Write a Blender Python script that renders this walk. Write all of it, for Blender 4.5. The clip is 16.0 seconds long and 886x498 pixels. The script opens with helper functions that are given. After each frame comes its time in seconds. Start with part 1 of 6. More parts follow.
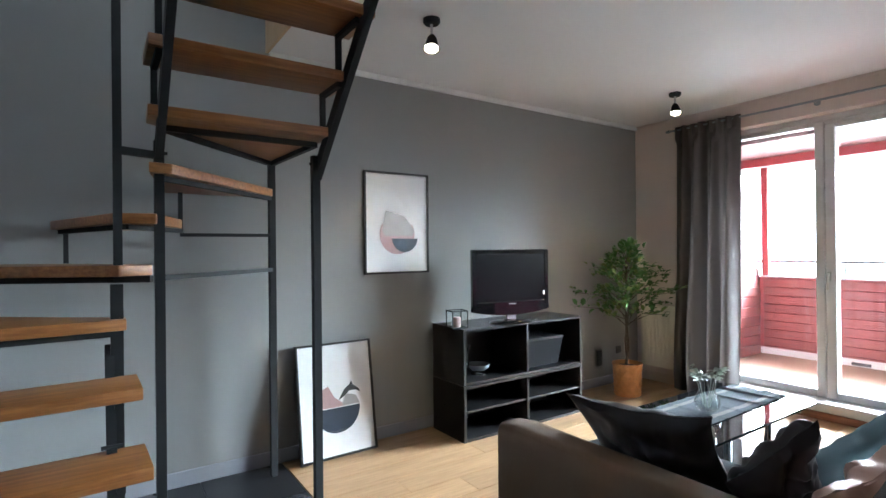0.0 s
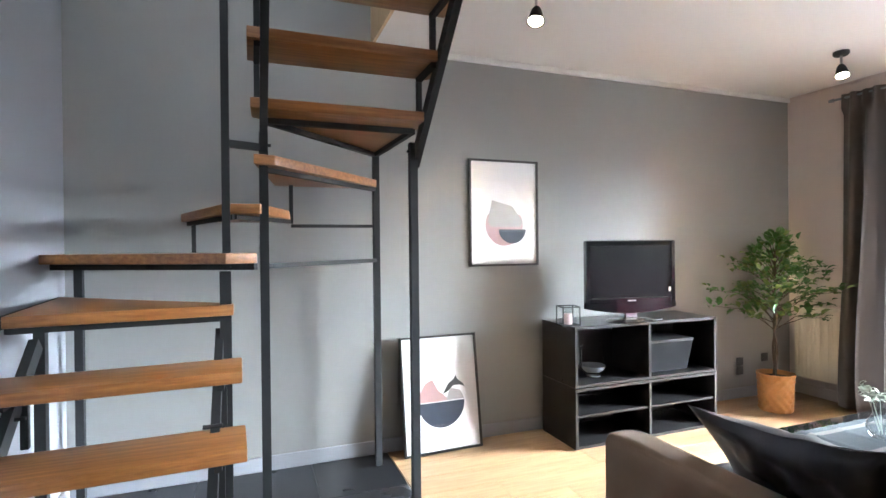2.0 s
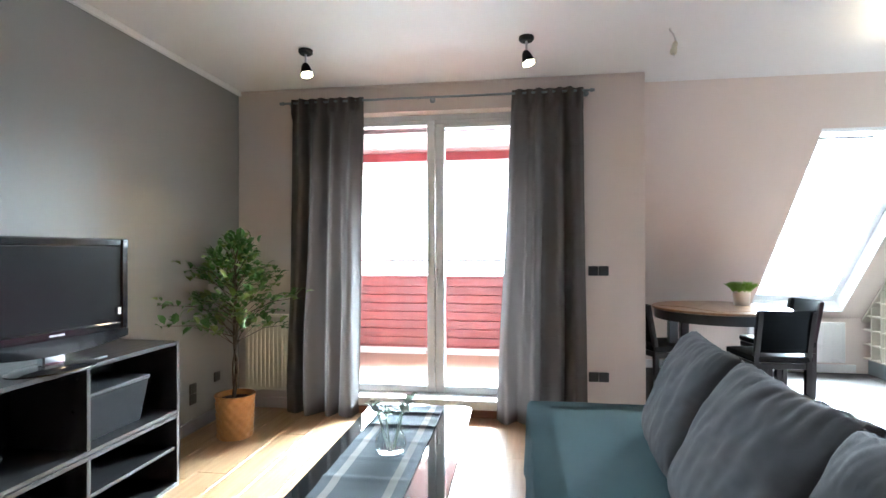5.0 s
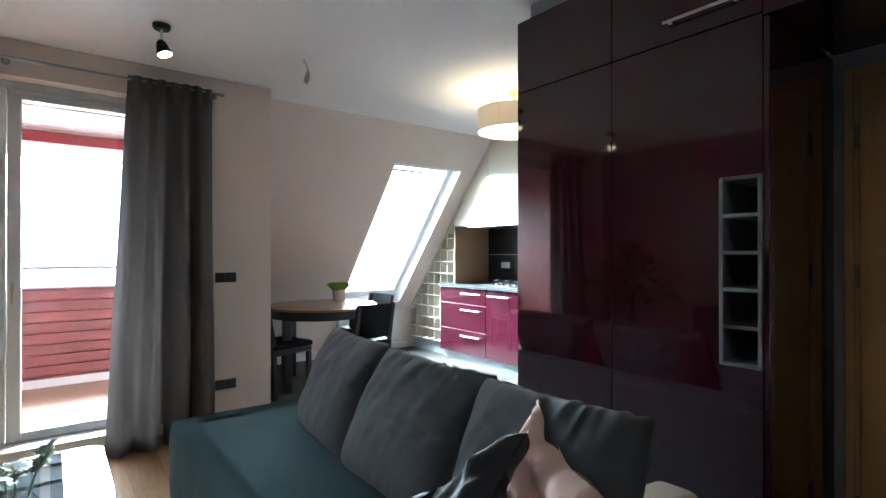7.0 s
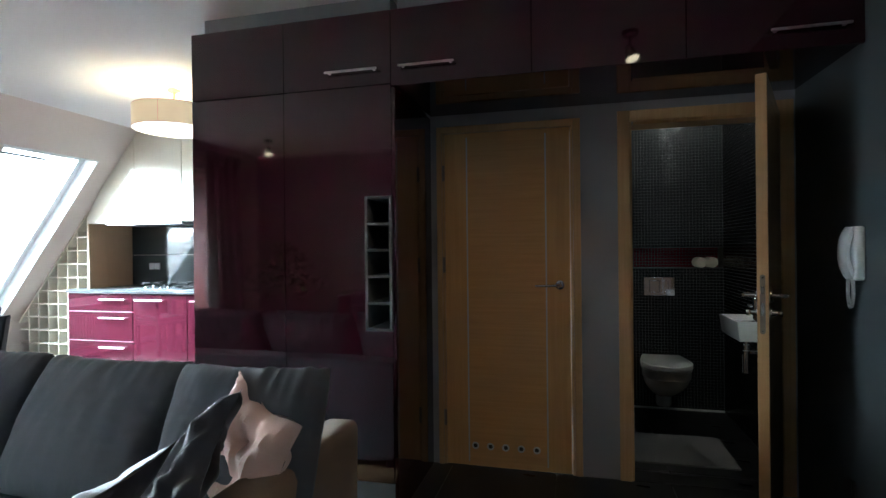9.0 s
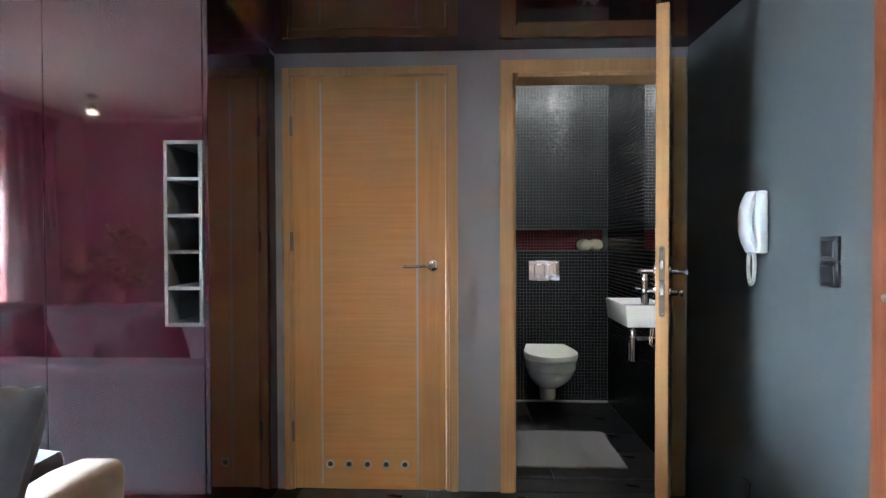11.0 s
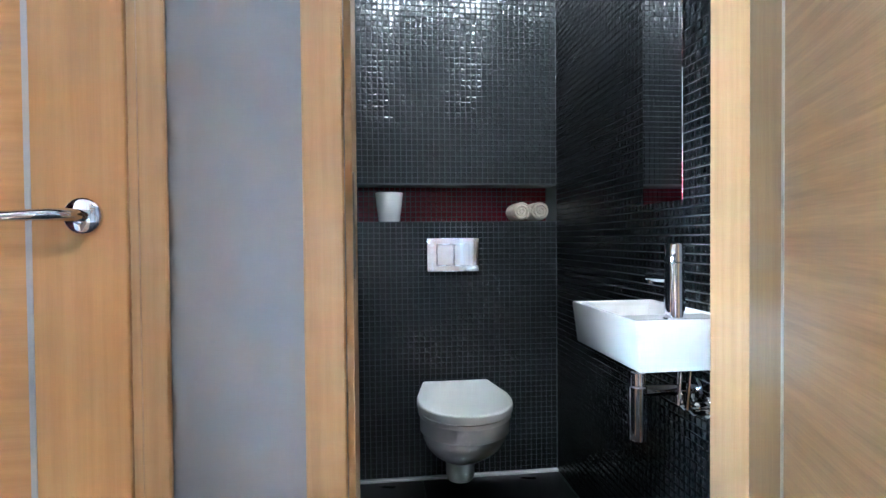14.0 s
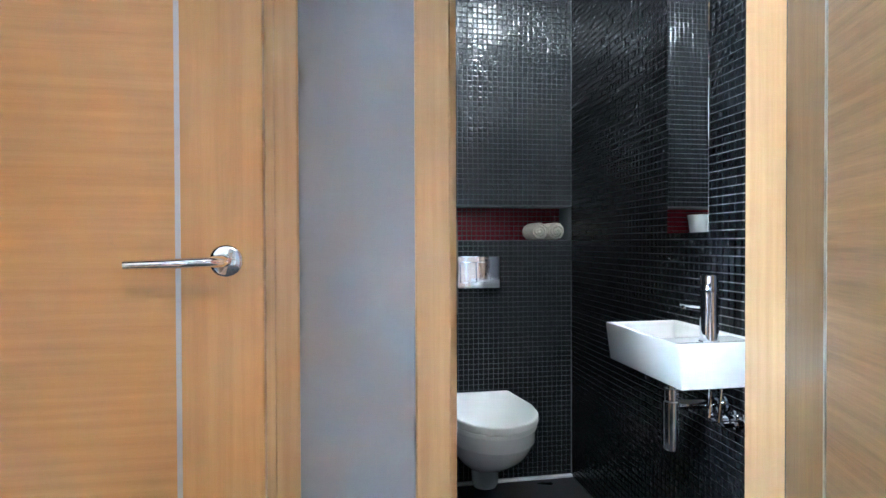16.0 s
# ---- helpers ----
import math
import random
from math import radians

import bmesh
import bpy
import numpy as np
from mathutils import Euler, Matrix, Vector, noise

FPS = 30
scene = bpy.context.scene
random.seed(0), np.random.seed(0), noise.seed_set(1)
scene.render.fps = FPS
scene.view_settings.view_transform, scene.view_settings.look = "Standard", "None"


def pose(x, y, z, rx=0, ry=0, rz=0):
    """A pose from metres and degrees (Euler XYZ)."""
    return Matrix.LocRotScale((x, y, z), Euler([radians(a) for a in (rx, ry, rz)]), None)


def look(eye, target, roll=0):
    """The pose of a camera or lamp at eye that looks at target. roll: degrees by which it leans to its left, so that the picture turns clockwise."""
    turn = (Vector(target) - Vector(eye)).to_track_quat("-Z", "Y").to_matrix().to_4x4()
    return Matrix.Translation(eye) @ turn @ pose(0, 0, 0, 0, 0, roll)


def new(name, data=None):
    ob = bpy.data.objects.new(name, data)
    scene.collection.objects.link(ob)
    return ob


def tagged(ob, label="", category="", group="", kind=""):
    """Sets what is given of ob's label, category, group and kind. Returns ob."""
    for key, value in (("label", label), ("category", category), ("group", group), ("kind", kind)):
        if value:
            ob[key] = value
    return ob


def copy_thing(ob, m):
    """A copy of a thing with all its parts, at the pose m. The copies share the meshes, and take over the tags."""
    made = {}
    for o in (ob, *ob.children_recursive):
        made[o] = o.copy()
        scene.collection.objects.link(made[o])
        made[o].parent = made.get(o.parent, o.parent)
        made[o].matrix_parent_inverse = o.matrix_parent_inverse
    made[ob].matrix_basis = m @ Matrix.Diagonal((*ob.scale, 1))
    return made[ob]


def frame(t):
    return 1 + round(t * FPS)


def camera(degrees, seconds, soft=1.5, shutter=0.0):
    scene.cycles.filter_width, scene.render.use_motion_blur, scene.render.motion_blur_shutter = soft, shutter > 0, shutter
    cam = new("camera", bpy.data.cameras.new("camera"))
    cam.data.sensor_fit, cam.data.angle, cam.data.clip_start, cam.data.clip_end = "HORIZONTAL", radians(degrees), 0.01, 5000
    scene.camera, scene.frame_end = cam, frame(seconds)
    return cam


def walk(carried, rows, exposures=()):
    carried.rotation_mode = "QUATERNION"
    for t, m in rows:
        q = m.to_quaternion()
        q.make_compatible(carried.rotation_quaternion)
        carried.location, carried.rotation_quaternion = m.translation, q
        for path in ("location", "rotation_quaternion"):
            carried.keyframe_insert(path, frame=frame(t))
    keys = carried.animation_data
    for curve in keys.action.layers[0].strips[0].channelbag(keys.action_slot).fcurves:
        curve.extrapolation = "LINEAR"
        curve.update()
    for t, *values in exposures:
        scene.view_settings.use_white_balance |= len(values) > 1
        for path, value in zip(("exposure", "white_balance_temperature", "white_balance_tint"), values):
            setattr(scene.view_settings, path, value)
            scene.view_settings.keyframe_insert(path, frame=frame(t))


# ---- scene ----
cam = camera(81.9, 16.0)
PATH = [
    (0, (0.564, 0.393, 1.292), (1.686, 2.048, 1.298), -0.6),
    (0.5, (0.53, 0.436, 1.288), (1.448, 2.212, 1.292), -0.5),
    (1, (0.525, 0.439, 1.289), (1.301, 2.283, 1.293), -0.5),
    (1.5, (0.577, 0.425, 1.288), (1.252, 2.308, 1.289), -0.6),
    (2, (0.724, 0.48, 1.264), (1.426, 2.352, 1.257), -0.6),
    (2.5, (0.882, 0.574, 1.262), (1.781, 2.361, 1.25), -0.5),
    (3, (0.954, 0.685, 1.263), (2.123, 2.307, 1.242), -0.3),
    (3.5, (0.983, 0.854, 1.265), (2.457, 2.205, 1.246), -0.0),
    (4, (1.042, 1.032, 1.25), (2.811, 1.966, 1.236), -0.1),
    (4.2, (1.107, 1.108, 1.231), (2.939, 1.909, 1.226), -0.2),
    (6.3, (1.301, 1.66, 1.251), (3.195, 1.019, 1.265), 0.1),
    (6.5, (1.269, 1.698, 1.247), (3.104, 0.904, 1.266), -0.1),
    (7, (1.197, 1.777, 1.277), (2.782, 0.558, 1.286), 0.0),
    (7.5, (1.179, 1.924, 1.274), (2.389, 0.331, 1.285), 0.1),
    (8, (1.133, 2.037, 1.266), (2.029, 0.249, 1.271), -0.3),
    (8.5, (1.081, 2.161, 1.262), (1.737, 0.271, 1.265), -0.5),
    (9, (1.06, 2.221, 1.279), (1.546, 0.281, 1.276), -0.6),
    (9.5, (1.033, 2.19, 1.277), (1.394, 0.223, 1.267), -0.6),
    (9.7, (1.025, 2.15, 1.271), (1.343, 0.176, 1.257), -0.5),
    (11.8, (0.949, 1.195, 1.087), (0.936, -0.805, 1.052), -0.4),
    (12, (0.94, 1.062, 1.061), (0.911, -0.938, 1.026), -0.5),
    (12.5, (0.913, 0.783, 1.035), (0.81, -1.215, 1.0), -0.6),
    (13, (0.844, 0.508, 1.037), (0.66, -1.484, 1.003), -0.6),
    (13.5, (0.758, 0.264, 1.042), (0.555, -1.726, 1.007), -0.5),
    (14, (0.689, 0.083, 1.027), (0.455, -1.903, 0.99), -0.5),
    (14.5, (0.619, -0.043, 1.011), (0.355, -2.025, 0.978), -0.4),
    (15, (0.594, -0.076, 1.004), (0.308, -2.055, 0.975), -0.4),
    (15.5, (0.684, -0.004, 1.028), (0.383, -1.981, 1.005), -0.3),
    (16, (0.903, 0.17, 1.094), (0.584, -1.804, 1.071), -0.2),
]

EXPOSURES = [(0.0, -0.3, 5900, 6), (0.7, 0.05, 6050, 9), (1.5, 0.52, 6200, 11), (2.5, 0.72, 6250, 10), (3.0, 0.62, 6200, 8), (3.5, 0.44, 6100, 7), (4.2, 0.48, 6000, 5), (6.3, -0.58, 5850, 1), (7.3, -0.7, 5850, 0), (8.0, -0.62, 5800, 0), (9.0, -0.42, 5800, 0), (9.7, 0.3, 5800, 1), (11.8, 2.5, 5850, 9), (12.5, 2.7, 5950, 9), (13.5, 2.6, 5350, 5), (14.5, 2.52, 4900, 2), (15.2, 2.5, 4900, 2), (16.0, 2.62, 5150, 3)]
walk(cam, [(t, look(eye, target, roll)) for t, eye, target, roll in PATH], EXPOSURES)

# ---- world and light ----
world = bpy.data.worlds.new("sky")
scene.world = world
world.use_nodes = True
wn, wl = world.node_tree.nodes, world.node_tree.links
sky = wn.new("ShaderNodeTexSky")
sky.sky_type, sky.sun_disc = "NISHITA", False
sky.sun_elevation, sky.sun_rotation = radians(48), radians(70)
wn["Background"].inputs["Strength"].default_value = 0.12
wl.new(sky.outputs["Color"], wn["Background"].inputs["Color"])
sun_data = bpy.data.lights.new("sun", "SUN")
sun_data.energy, sun_data.angle, sun_data.color = 1.2, radians(12), (1.0, 0.95, 0.88)
sun = new("sun", sun_data)
sun.matrix_world = look((12, 4, 14), (6, 2, 0))


def area(name, eye, target, w, h, power, color):
    d = bpy.data.lights.new(name, "AREA")
    d.shape, d.size, d.size_y, d.energy, d.color = "RECTANGLE", w, h, power, color
    o = new(name, d)
    o.matrix_world = look(eye, target)
    return o


def bulb_light(name, at, power, color, r=0.03):
    d = bpy.data.lights.new(name, "POINT")
    d.energy, d.color, d.shadow_soft_size = power, color, r
    o = new(name, d)
    o.location = at
    return o


def cone_light(name, at, target, power, color, size=95, r=0.03):
    d = bpy.data.lights.new(name, "SPOT")
    d.energy, d.color, d.shadow_soft_size, d.spot_size, d.spot_blend = power, color, r, radians(size), 0.6
    o = new(name, d)
    o.matrix_world = look(at, target)
    return o


DAY, WARM = (0.80, 0.91, 1.0), (1.0, 0.70, 0.42)
area("window_sky", (25.0, 1.95, 9.5), (0, 1.95, 9.5), 40, 15, 170000, DAY)
area("skylight_sky", (10.4, -1.4, 4.9), (6.1, -1.4, 1.35), 6, 6, 98000, DAY)
SPOTS = [(2.03, 2.64), (4.33, 2.68), (4.33, 1.30), (0.72, 0.72)]
SPOT_AIMS = [((2.05, 3.39, 0.35), 30, 88), ((3.95, 3.45, 0.4), 38, 62), ((4.1, 3.3, 0.55), 42, 74), ((1.75, 0.3, 0.3), 8, 105)]
for (sx, sy), (aim, power, spread) in zip(SPOTS, SPOT_AIMS):
    cone_light("spot_bulb", (sx + 0.02, sy + 0.03, 2.33), aim, power, WARM, spread)
bulb_light("kitchen_bulb", (3.98, -1.06, 2.29), 46, (1.0, 0.78, 0.5), 0.05)
WC_LAMPS = [(0.66, -1.24), (0.14, -1.24)]
for wx, wy in WC_LAMPS:
    bulb_light("wc_bulb", (wx, wy, 2.43), 7.6, (1.0, 0.93, 0.85), 0.05)
# unseen fill lamp added in the stairwell wall opening, in place of upper-floor daylight
area("stairwell_fill", (0.65, 1.31, 3.40), (0.65, 3.0, 3.40), 0.9, 0.7, 1.8, (0.95, 0.97, 1.0))


# ---- materials ----
def link_noise(nt, scale, detail=4.0, stretch=(1, 1, 1), space="Object"):
    tc = nt.nodes.new("ShaderNodeTexCoord")
    mp = nt.nodes.new("ShaderNodeMapping")
    mp.inputs["Scale"].default_value = stretch
    no = nt.nodes.new("ShaderNodeTexNoise")
    no.inputs["Scale"].default_value, no.inputs["Detail"].default_value = scale, detail
    nt.links.new(tc.outputs[space], mp.inputs["Vector"])
    nt.links.new(mp.outputs["Vector"], no.inputs["Vector"])
    return no


def material(name, color, rough=0.5, metal=0.0, vary=0.12, scale=3.0, grain=120.0, bump=0.05, stretch=(1, 1, 1), coat=0.0, fine=0.06,
             rvary=0.1, random_tint=0.0, sheen=0.0, specular=0.5):
    m = bpy.data.materials.new(name)
    m.use_nodes = True
    nt = m.node_tree
    b = nt.nodes["Principled BSDF"]
    b.inputs["Roughness"].default_value, b.inputs["Metallic"].default_value = rough, metal
    b.inputs["Coat Weight"].default_value, b.inputs["Coat Roughness"].default_value = coat, 0.04
    b.inputs["Sheen Weight"].default_value = sheen
    b.inputs["Specular IOR Level"].default_value = specular
    big, small = link_noise(nt, scale, 3.0, stretch), link_noise(nt, grain, 3.0, stretch)
    hsv = nt.nodes.new("ShaderNodeHueSaturation")
    hsv.inputs["Color"].default_value = (*color, 1)
    add = nt.nodes.new("ShaderNodeMath")
    add.operation = "MULTIPLY_ADD"
    add.inputs[1].default_value, add.inputs[2].default_value = vary * 2, 1 - vary
    add2 = nt.nodes.new("ShaderNodeMath")
    add2.operation = "MULTIPLY_ADD"
    add2.inputs[1].default_value, add2.inputs[2].default_value = fine * 2, -fine
    tot = nt.nodes.new("ShaderNodeMath")
    nt.links.new(big.outputs["Fac"], add.inputs[0])
    nt.links.new(small.outputs["Fac"], add2.inputs[0])
    nt.links.new(add.outputs[0], tot.inputs[0])
    nt.links.new(add2.outputs[0], tot.inputs[1])
    last = tot
    if random_tint:
        oi = nt.nodes.new("ShaderNodeObjectInfo")
        ra = nt.nodes.new("ShaderNodeMath")
        ra.operation = "MULTIPLY_ADD"
        ra.inputs[1].default_value, ra.inputs[2].default_value = random_tint * 2, 1 - random_tint
        nt.links.new(oi.outputs["Random"], ra.inputs[0])
        last = nt.nodes.new("ShaderNodeMath")
        last.operation = "MULTIPLY"
        nt.links.new(tot.outputs[0], last.inputs[0])
        nt.links.new(ra.outputs[0], last.inputs[1])
    nt.links.new(last.outputs[0], hsv.inputs["Value"])
    nt.links.new(hsv.outputs["Color"], b.inputs["Base Color"])
    rr = nt.nodes.new("ShaderNodeMath")
    rr.operation = "MULTIPLY_ADD"
    rr.inputs[1].default_value, rr.inputs[2].default_value = rvary * 2, rough - rvary
    rr.use_clamp = True
    nt.links.new(big.outputs["Fac"], rr.inputs[0])
    nt.links.new(rr.outputs[0], b.inputs["Roughness"])
    if bump:
        bu = nt.nodes.new("ShaderNodeBump")
        bu.inputs["Strength"].default_value, bu.inputs["Distance"].default_value = bump, 0.01
        nt.links.new(small.outputs["Fac"], bu.inputs["Height"])
        nt.links.new(bu.outputs["Normal"], b.inputs["Normal"])
    return m


def wood(name, dark, light, along, rough=0.4, scale=6.0, tint=0.1, coat=0.0, streak=14.0):
    m = bpy.data.materials.new(name)
    m.use_nodes = True
    nt = m.node_tree
    b = nt.nodes["Principled BSDF"]
    b.inputs["Roughness"].default_value = rough
    b.inputs["Coat Weight"].default_value, b.inputs["Coat Roughness"].default_value = coat, 0.1
    st = [streak, streak, streak]
    if along == "h":
        st = [0.9, 0.9, streak]
    else:
        st["xyz".index(along)] = 0.7
    big = link_noise(nt, scale, 5.0, st)
    fine = link_noise(nt, scale * 7, 2.0, st)
    oi = nt.nodes.new("ShaderNodeObjectInfo")
    mix = nt.nodes.new("ShaderNodeMath")
    mix.operation = "MULTIPLY_ADD"
    mix.inputs[1].default_value = 0.35
    nt.links.new(fine.outputs["Fac"], mix.inputs[0])
    nt.links.new(big.outputs["Fac"], mix.inputs[2])
    ramp = nt.nodes.new("ShaderNodeValToRGB")
    ramp.color_ramp.elements[0].position, ramp.color_ramp.elements[0].color = 0.42, (*dark, 1)
    ramp.color_ramp.elements[1].position, ramp.color_ramp.elements[1].color = 0.9, (*light, 1)
    nt.links.new(mix.outputs[0], ramp.inputs["Fac"])
    hsv = nt.nodes.new("ShaderNodeHueSaturation")
    ra = nt.nodes.new("ShaderNodeMath")
    ra.operation = "MULTIPLY_ADD"
    ra.inputs[1].default_value, ra.inputs[2].default_value = 2 * tint, 1 - tint
    nt.links.new(oi.outputs["Random"], ra.inputs[0])
    nt.links.new(ra.outputs[0], hsv.inputs["Value"])
    nt.links.new(ramp.outputs["Color"], hsv.inputs["Color"])
    nt.links.new(hsv.outputs["Color"], b.inputs["Base Color"])
    bu = nt.nodes.new("ShaderNodeBump")
    bu.inputs["Strength"].default_value, bu.inputs["Distance"].default_value = 0.08, 0.004
    nt.links.new(fine.outputs["Fac"], bu.inputs["Height"])
    nt.links.new(bu.outputs["Normal"], b.inputs["Normal"])
    return m


def clear_glass(name, tint=(1, 1, 1), ior=1.45, rough=0.01):
    m = bpy.data.materials.new(name)
    m.use_nodes = True
    nt = m.node_tree
    nt.nodes.clear()
    out, tr, gl, mx = (nt.nodes.new("ShaderNode" + k) for k in ("OutputMaterial", "BsdfTransparent", "BsdfGlossy", "MixShader"))
    tr.inputs["Color"].default_value = (*tint, 1)
    gl.inputs["Roughness"].default_value = rough
    lw, pw, ml = nt.nodes.new("ShaderNodeLayerWeight"), nt.nodes.new("ShaderNodeMath"), nt.nodes.new("ShaderNodeMath")
    lw.inputs["Blend"].default_value = 0.5
    pw.operation, ml.operation = "POWER", "MULTIPLY_ADD"
    pw.inputs[1].default_value, ml.inputs[1].default_value, ml.inputs[2].default_value = 4.0, 1.2 * (ior - 1), 0.09 * (ior - 1)
    nt.links.new(lw.outputs["Facing"], pw.inputs[0])
    nt.links.new(pw.outputs[0], ml.inputs[0])
    nt.links.new(ml.outputs[0], mx.inputs[0])
    nt.links.new(tr.outputs[0], mx.inputs[1])
    nt.links.new(gl.outputs[0], mx.inputs[2])
    nt.links.new(mx.outputs[0], out.inputs[0])
    return m


def glow(name, color, strength):
    m = bpy.data.materials.new(name)
    m.use_nodes = True
    b = m.node_tree.nodes["Principled BSDF"]
    b.inputs["Base Color"].default_value = (*color, 1)
    b.inputs["Emission Color"].default_value = (*color, 1)
    b.inputs["Emission Strength"].default_value = strength
    return m


GREY_PAINT = material("grey_wall_paint", (0.236, 0.236, 0.228), 0.82, vary=0.04, grain=260, bump=0.06, fine=0.02, specular=0.25)
# hall wall: one even grey, set darker than the stair wall's
HALL_GREY = material("dark_grey_hall_wall", (0.064, 0.075, 0.081), 0.6, vary=0.05, grain=260, bump=0.06, fine=0.02)
PALE_GREY = material("pale_grey_wall_paint", (0.245, 0.252, 0.275), 0.55, vary=0.04, grain=260, bump=0.06, fine=0.02)
CREAM_PAINT = material("cream_wall_paint", (0.66, 0.57, 0.52), 0.7, vary=0.03, grain=240, bump=0.05, fine=0.02)
WHITE_PAINT = material("white_ceiling_paint", (0.80, 0.79, 0.78), 0.8, vary=0.02, grain=240, bump=0.04, fine=0.015)
TRIM_PAINT = material("white_trim_paint", (0.74, 0.74, 0.73), 0.45, vary=0.02, bump=0.02, fine=0.01)
PVC = material("white_window_plastic", (0.78, 0.79, 0.80), 0.3, vary=0.02, bump=0.01, fine=0.01)
STEEL = material("black_painted_steel", (0.017, 0.018, 0.019), 0.72, vary=0.15, grain=80, bump=0.06, specular=0.22)
TREAD_WOOD = wood("stained_oak_tread", (0.15, 0.055, 0.013), (0.31, 0.13, 0.038), "x", 0.42, 5.0, 0.08)
PLANK_WOOD = wood("light_oak_floor", (0.27, 0.155, 0.076), (0.42, 0.265, 0.145), "x", 0.36, 4.0, 0.14, 0.12, 10.0)
DOOR_WOOD = wood("veneer_door_horizontal", (0.52, 0.27, 0.092), (0.61, 0.33, 0.123), "x", 0.38, 3.0, 0.0, 0.2, 26.0)
FRAME_WOOD = wood("veneer_frame_vertical", (0.42, 0.245, 0.105), (0.51, 0.315, 0.145), "z", 0.38, 3.0, 0.02, 0.2, 22.0)
# open wc leaf: same veneer as door 1, weaker light put into its colour
LEAF_WOOD = wood("shaded_veneer_leaf", (0.135, 0.068, 0.025), (0.265, 0.150, 0.065), "h", 0.34, 2.6, 0.0, 0.3, 26.0)
EDGE_WOOD = wood("pale_veneer_edge", (0.55, 0.37, 0.19), (0.66, 0.46, 0.26), "z", 0.36, 3.0, 0.02, 0.25, 22.0)
STILE_WOOD = wood("veneer_stile_vertical", (0.51, 0.27, 0.095), (0.60, 0.335, 0.13), "z", 0.38, 3.0, 0.0, 0.2, 22.0)
# stiles and edge of the open leaf, their colours darkened the same way
LEAF_STILE = wood("shaded_stile_vertical", (0.165, 0.088, 0.033), (0.235, 0.136, 0.058), "z", 0.32, 3.0, 0.0, 0.3, 22.0)
LEAF_EDGE = wood("shaded_veneer_edge", (0.33, 0.185, 0.075), (0.40, 0.235, 0.102), "z", 0.38, 3.0, 0.02, 0.2, 22.0)
ENTRY_WOOD = wood("brown_entry_door", (0.12, 0.035, 0.015), (0.20, 0.065, 0.028), "z", 0.4, 4.0, 0.0, 0.2, 16.0)
TABLE_WOOD = wood("brown_table_top", (0.16, 0.08, 0.04), (0.30, 0.17, 0.09), "x", 0.35, 4.0, 0.0, 0.2)
BLACK_WOOD = material("black_brown_furniture", (0.012, 0.011, 0.011), 0.32, vary=0.2, grain=60, bump=0.05, stretch=(1, 12, 12))
BLACK_TILE = material("black_floor_tile", (0.017, 0.017, 0.018), 0.30, vary=0.12, grain=50, bump=0.03, random_tint=0.06)
DARK_TILE = material("dark_brown_floor_tile", (0.032, 0.027, 0.025), 0.5, vary=0.3, grain=50, bump=0.05, random_tint=0.12, specular=0.3)
GROUT = material("dark_grout", (0.05, 0.05, 0.05), 0.9, bump=0.15)
MOSAIC = material("black_glazed_mosaic", (0.0155, 0.017, 0.0175), 0.18, vary=0.25, scale=9.0, bump=0.03, random_tint=0.25, rvary=0.05, specular=0.24)
RED_MOSAIC = material("dark_red_glazed_mosaic", (0.17, 0.012, 0.022), 0.14, vary=0.25, scale=9.0, bump=0.03, rvary=0.05)
MOSAIC_GROUT = material("grey_mosaic_grout", (0.13, 0.13, 0.132), 0.85, bump=0.15)
RED_GLOSS = material("burgundy_gloss_lacquer", (0.028, 0.0040, 0.0084), 0.05, vary=0.04, bump=0.0, coat=0.2, rvary=0.01, fine=0.01)
CREAM_GLOSS = material("cream_gloss_lacquer", (0.74, 0.70, 0.60), 0.12, vary=0.02, bump=0.0, coat=0.5, rvary=0.02, fine=0.01)
CREAM_WOOD = material("cream_painted_wood", (0.72, 0.67, 0.56), 0.45, vary=0.05, bump=0.03)
TAN_PANEL = material("tan_side_panel", (0.40, 0.26, 0.16), 0.4, vary=0.08, stretch=(8, 8, 1), bump=0.03)
BRONZE = material("dark_bronzed_metal", (0.24, 0.215, 0.19), 0.42, 1.0, vary=0.1, grain=200, bump=0.03)
ALU = material("brushed_aluminium", (0.50, 0.51, 0.53), 0.4, 1.0, vary=0.06, grain=300, bump=0.02)
CHROME = material("polished_chrome", (0.72, 0.73, 0.75), 0.06, 1.0, vary=0.03, bump=0.0, rvary=0.02)
GREY_PLINTH = material("grey_plinth", (0.28, 0.31, 0.32), 0.35, vary=0.05)
GREY_METAL = material("grey_rack_frame", (0.24, 0.27, 0.29), 0.35, 0.3, vary=0.05)
BLACK_STONE = material("black_speckled_worktop", (0.015, 0.016, 0.017), 0.32, vary=0.5, scale=60, grain=400, specular=0.3)
SPLASH = material("dark_glass_splashback", (0.02, 0.024, 0.025), 0.07, vary=0.4, scale=70, bump=0.0)
PORCELAIN = material("white_porcelain", (0.80, 0.80, 0.78), 0.09, vary=0.01, bump=0.0, coat=0.5, rvary=0.02, fine=0.005)
SEAT_PLASTIC = material("off_white_toilet_seat", (0.82, 0.81, 0.77), 0.38, vary=0.02, bump=0.0, fine=0.005)
SOFA_CLOTH = material("dark_grey_sofa_fabric", (0.076, 0.078, 0.085), 1.0, vary=0.12, grain=500, bump=0.25, fine=0.2, sheen=0.05, rvary=0.0, specular=0.15)
ARM_CLOTH = material("brown_grey_arm_fabric", (0.165, 0.115, 0.078), 1.0, vary=0.12, grain=500, bump=0.25, fine=0.2, sheen=0.05, rvary=0.0, specular=0.15)
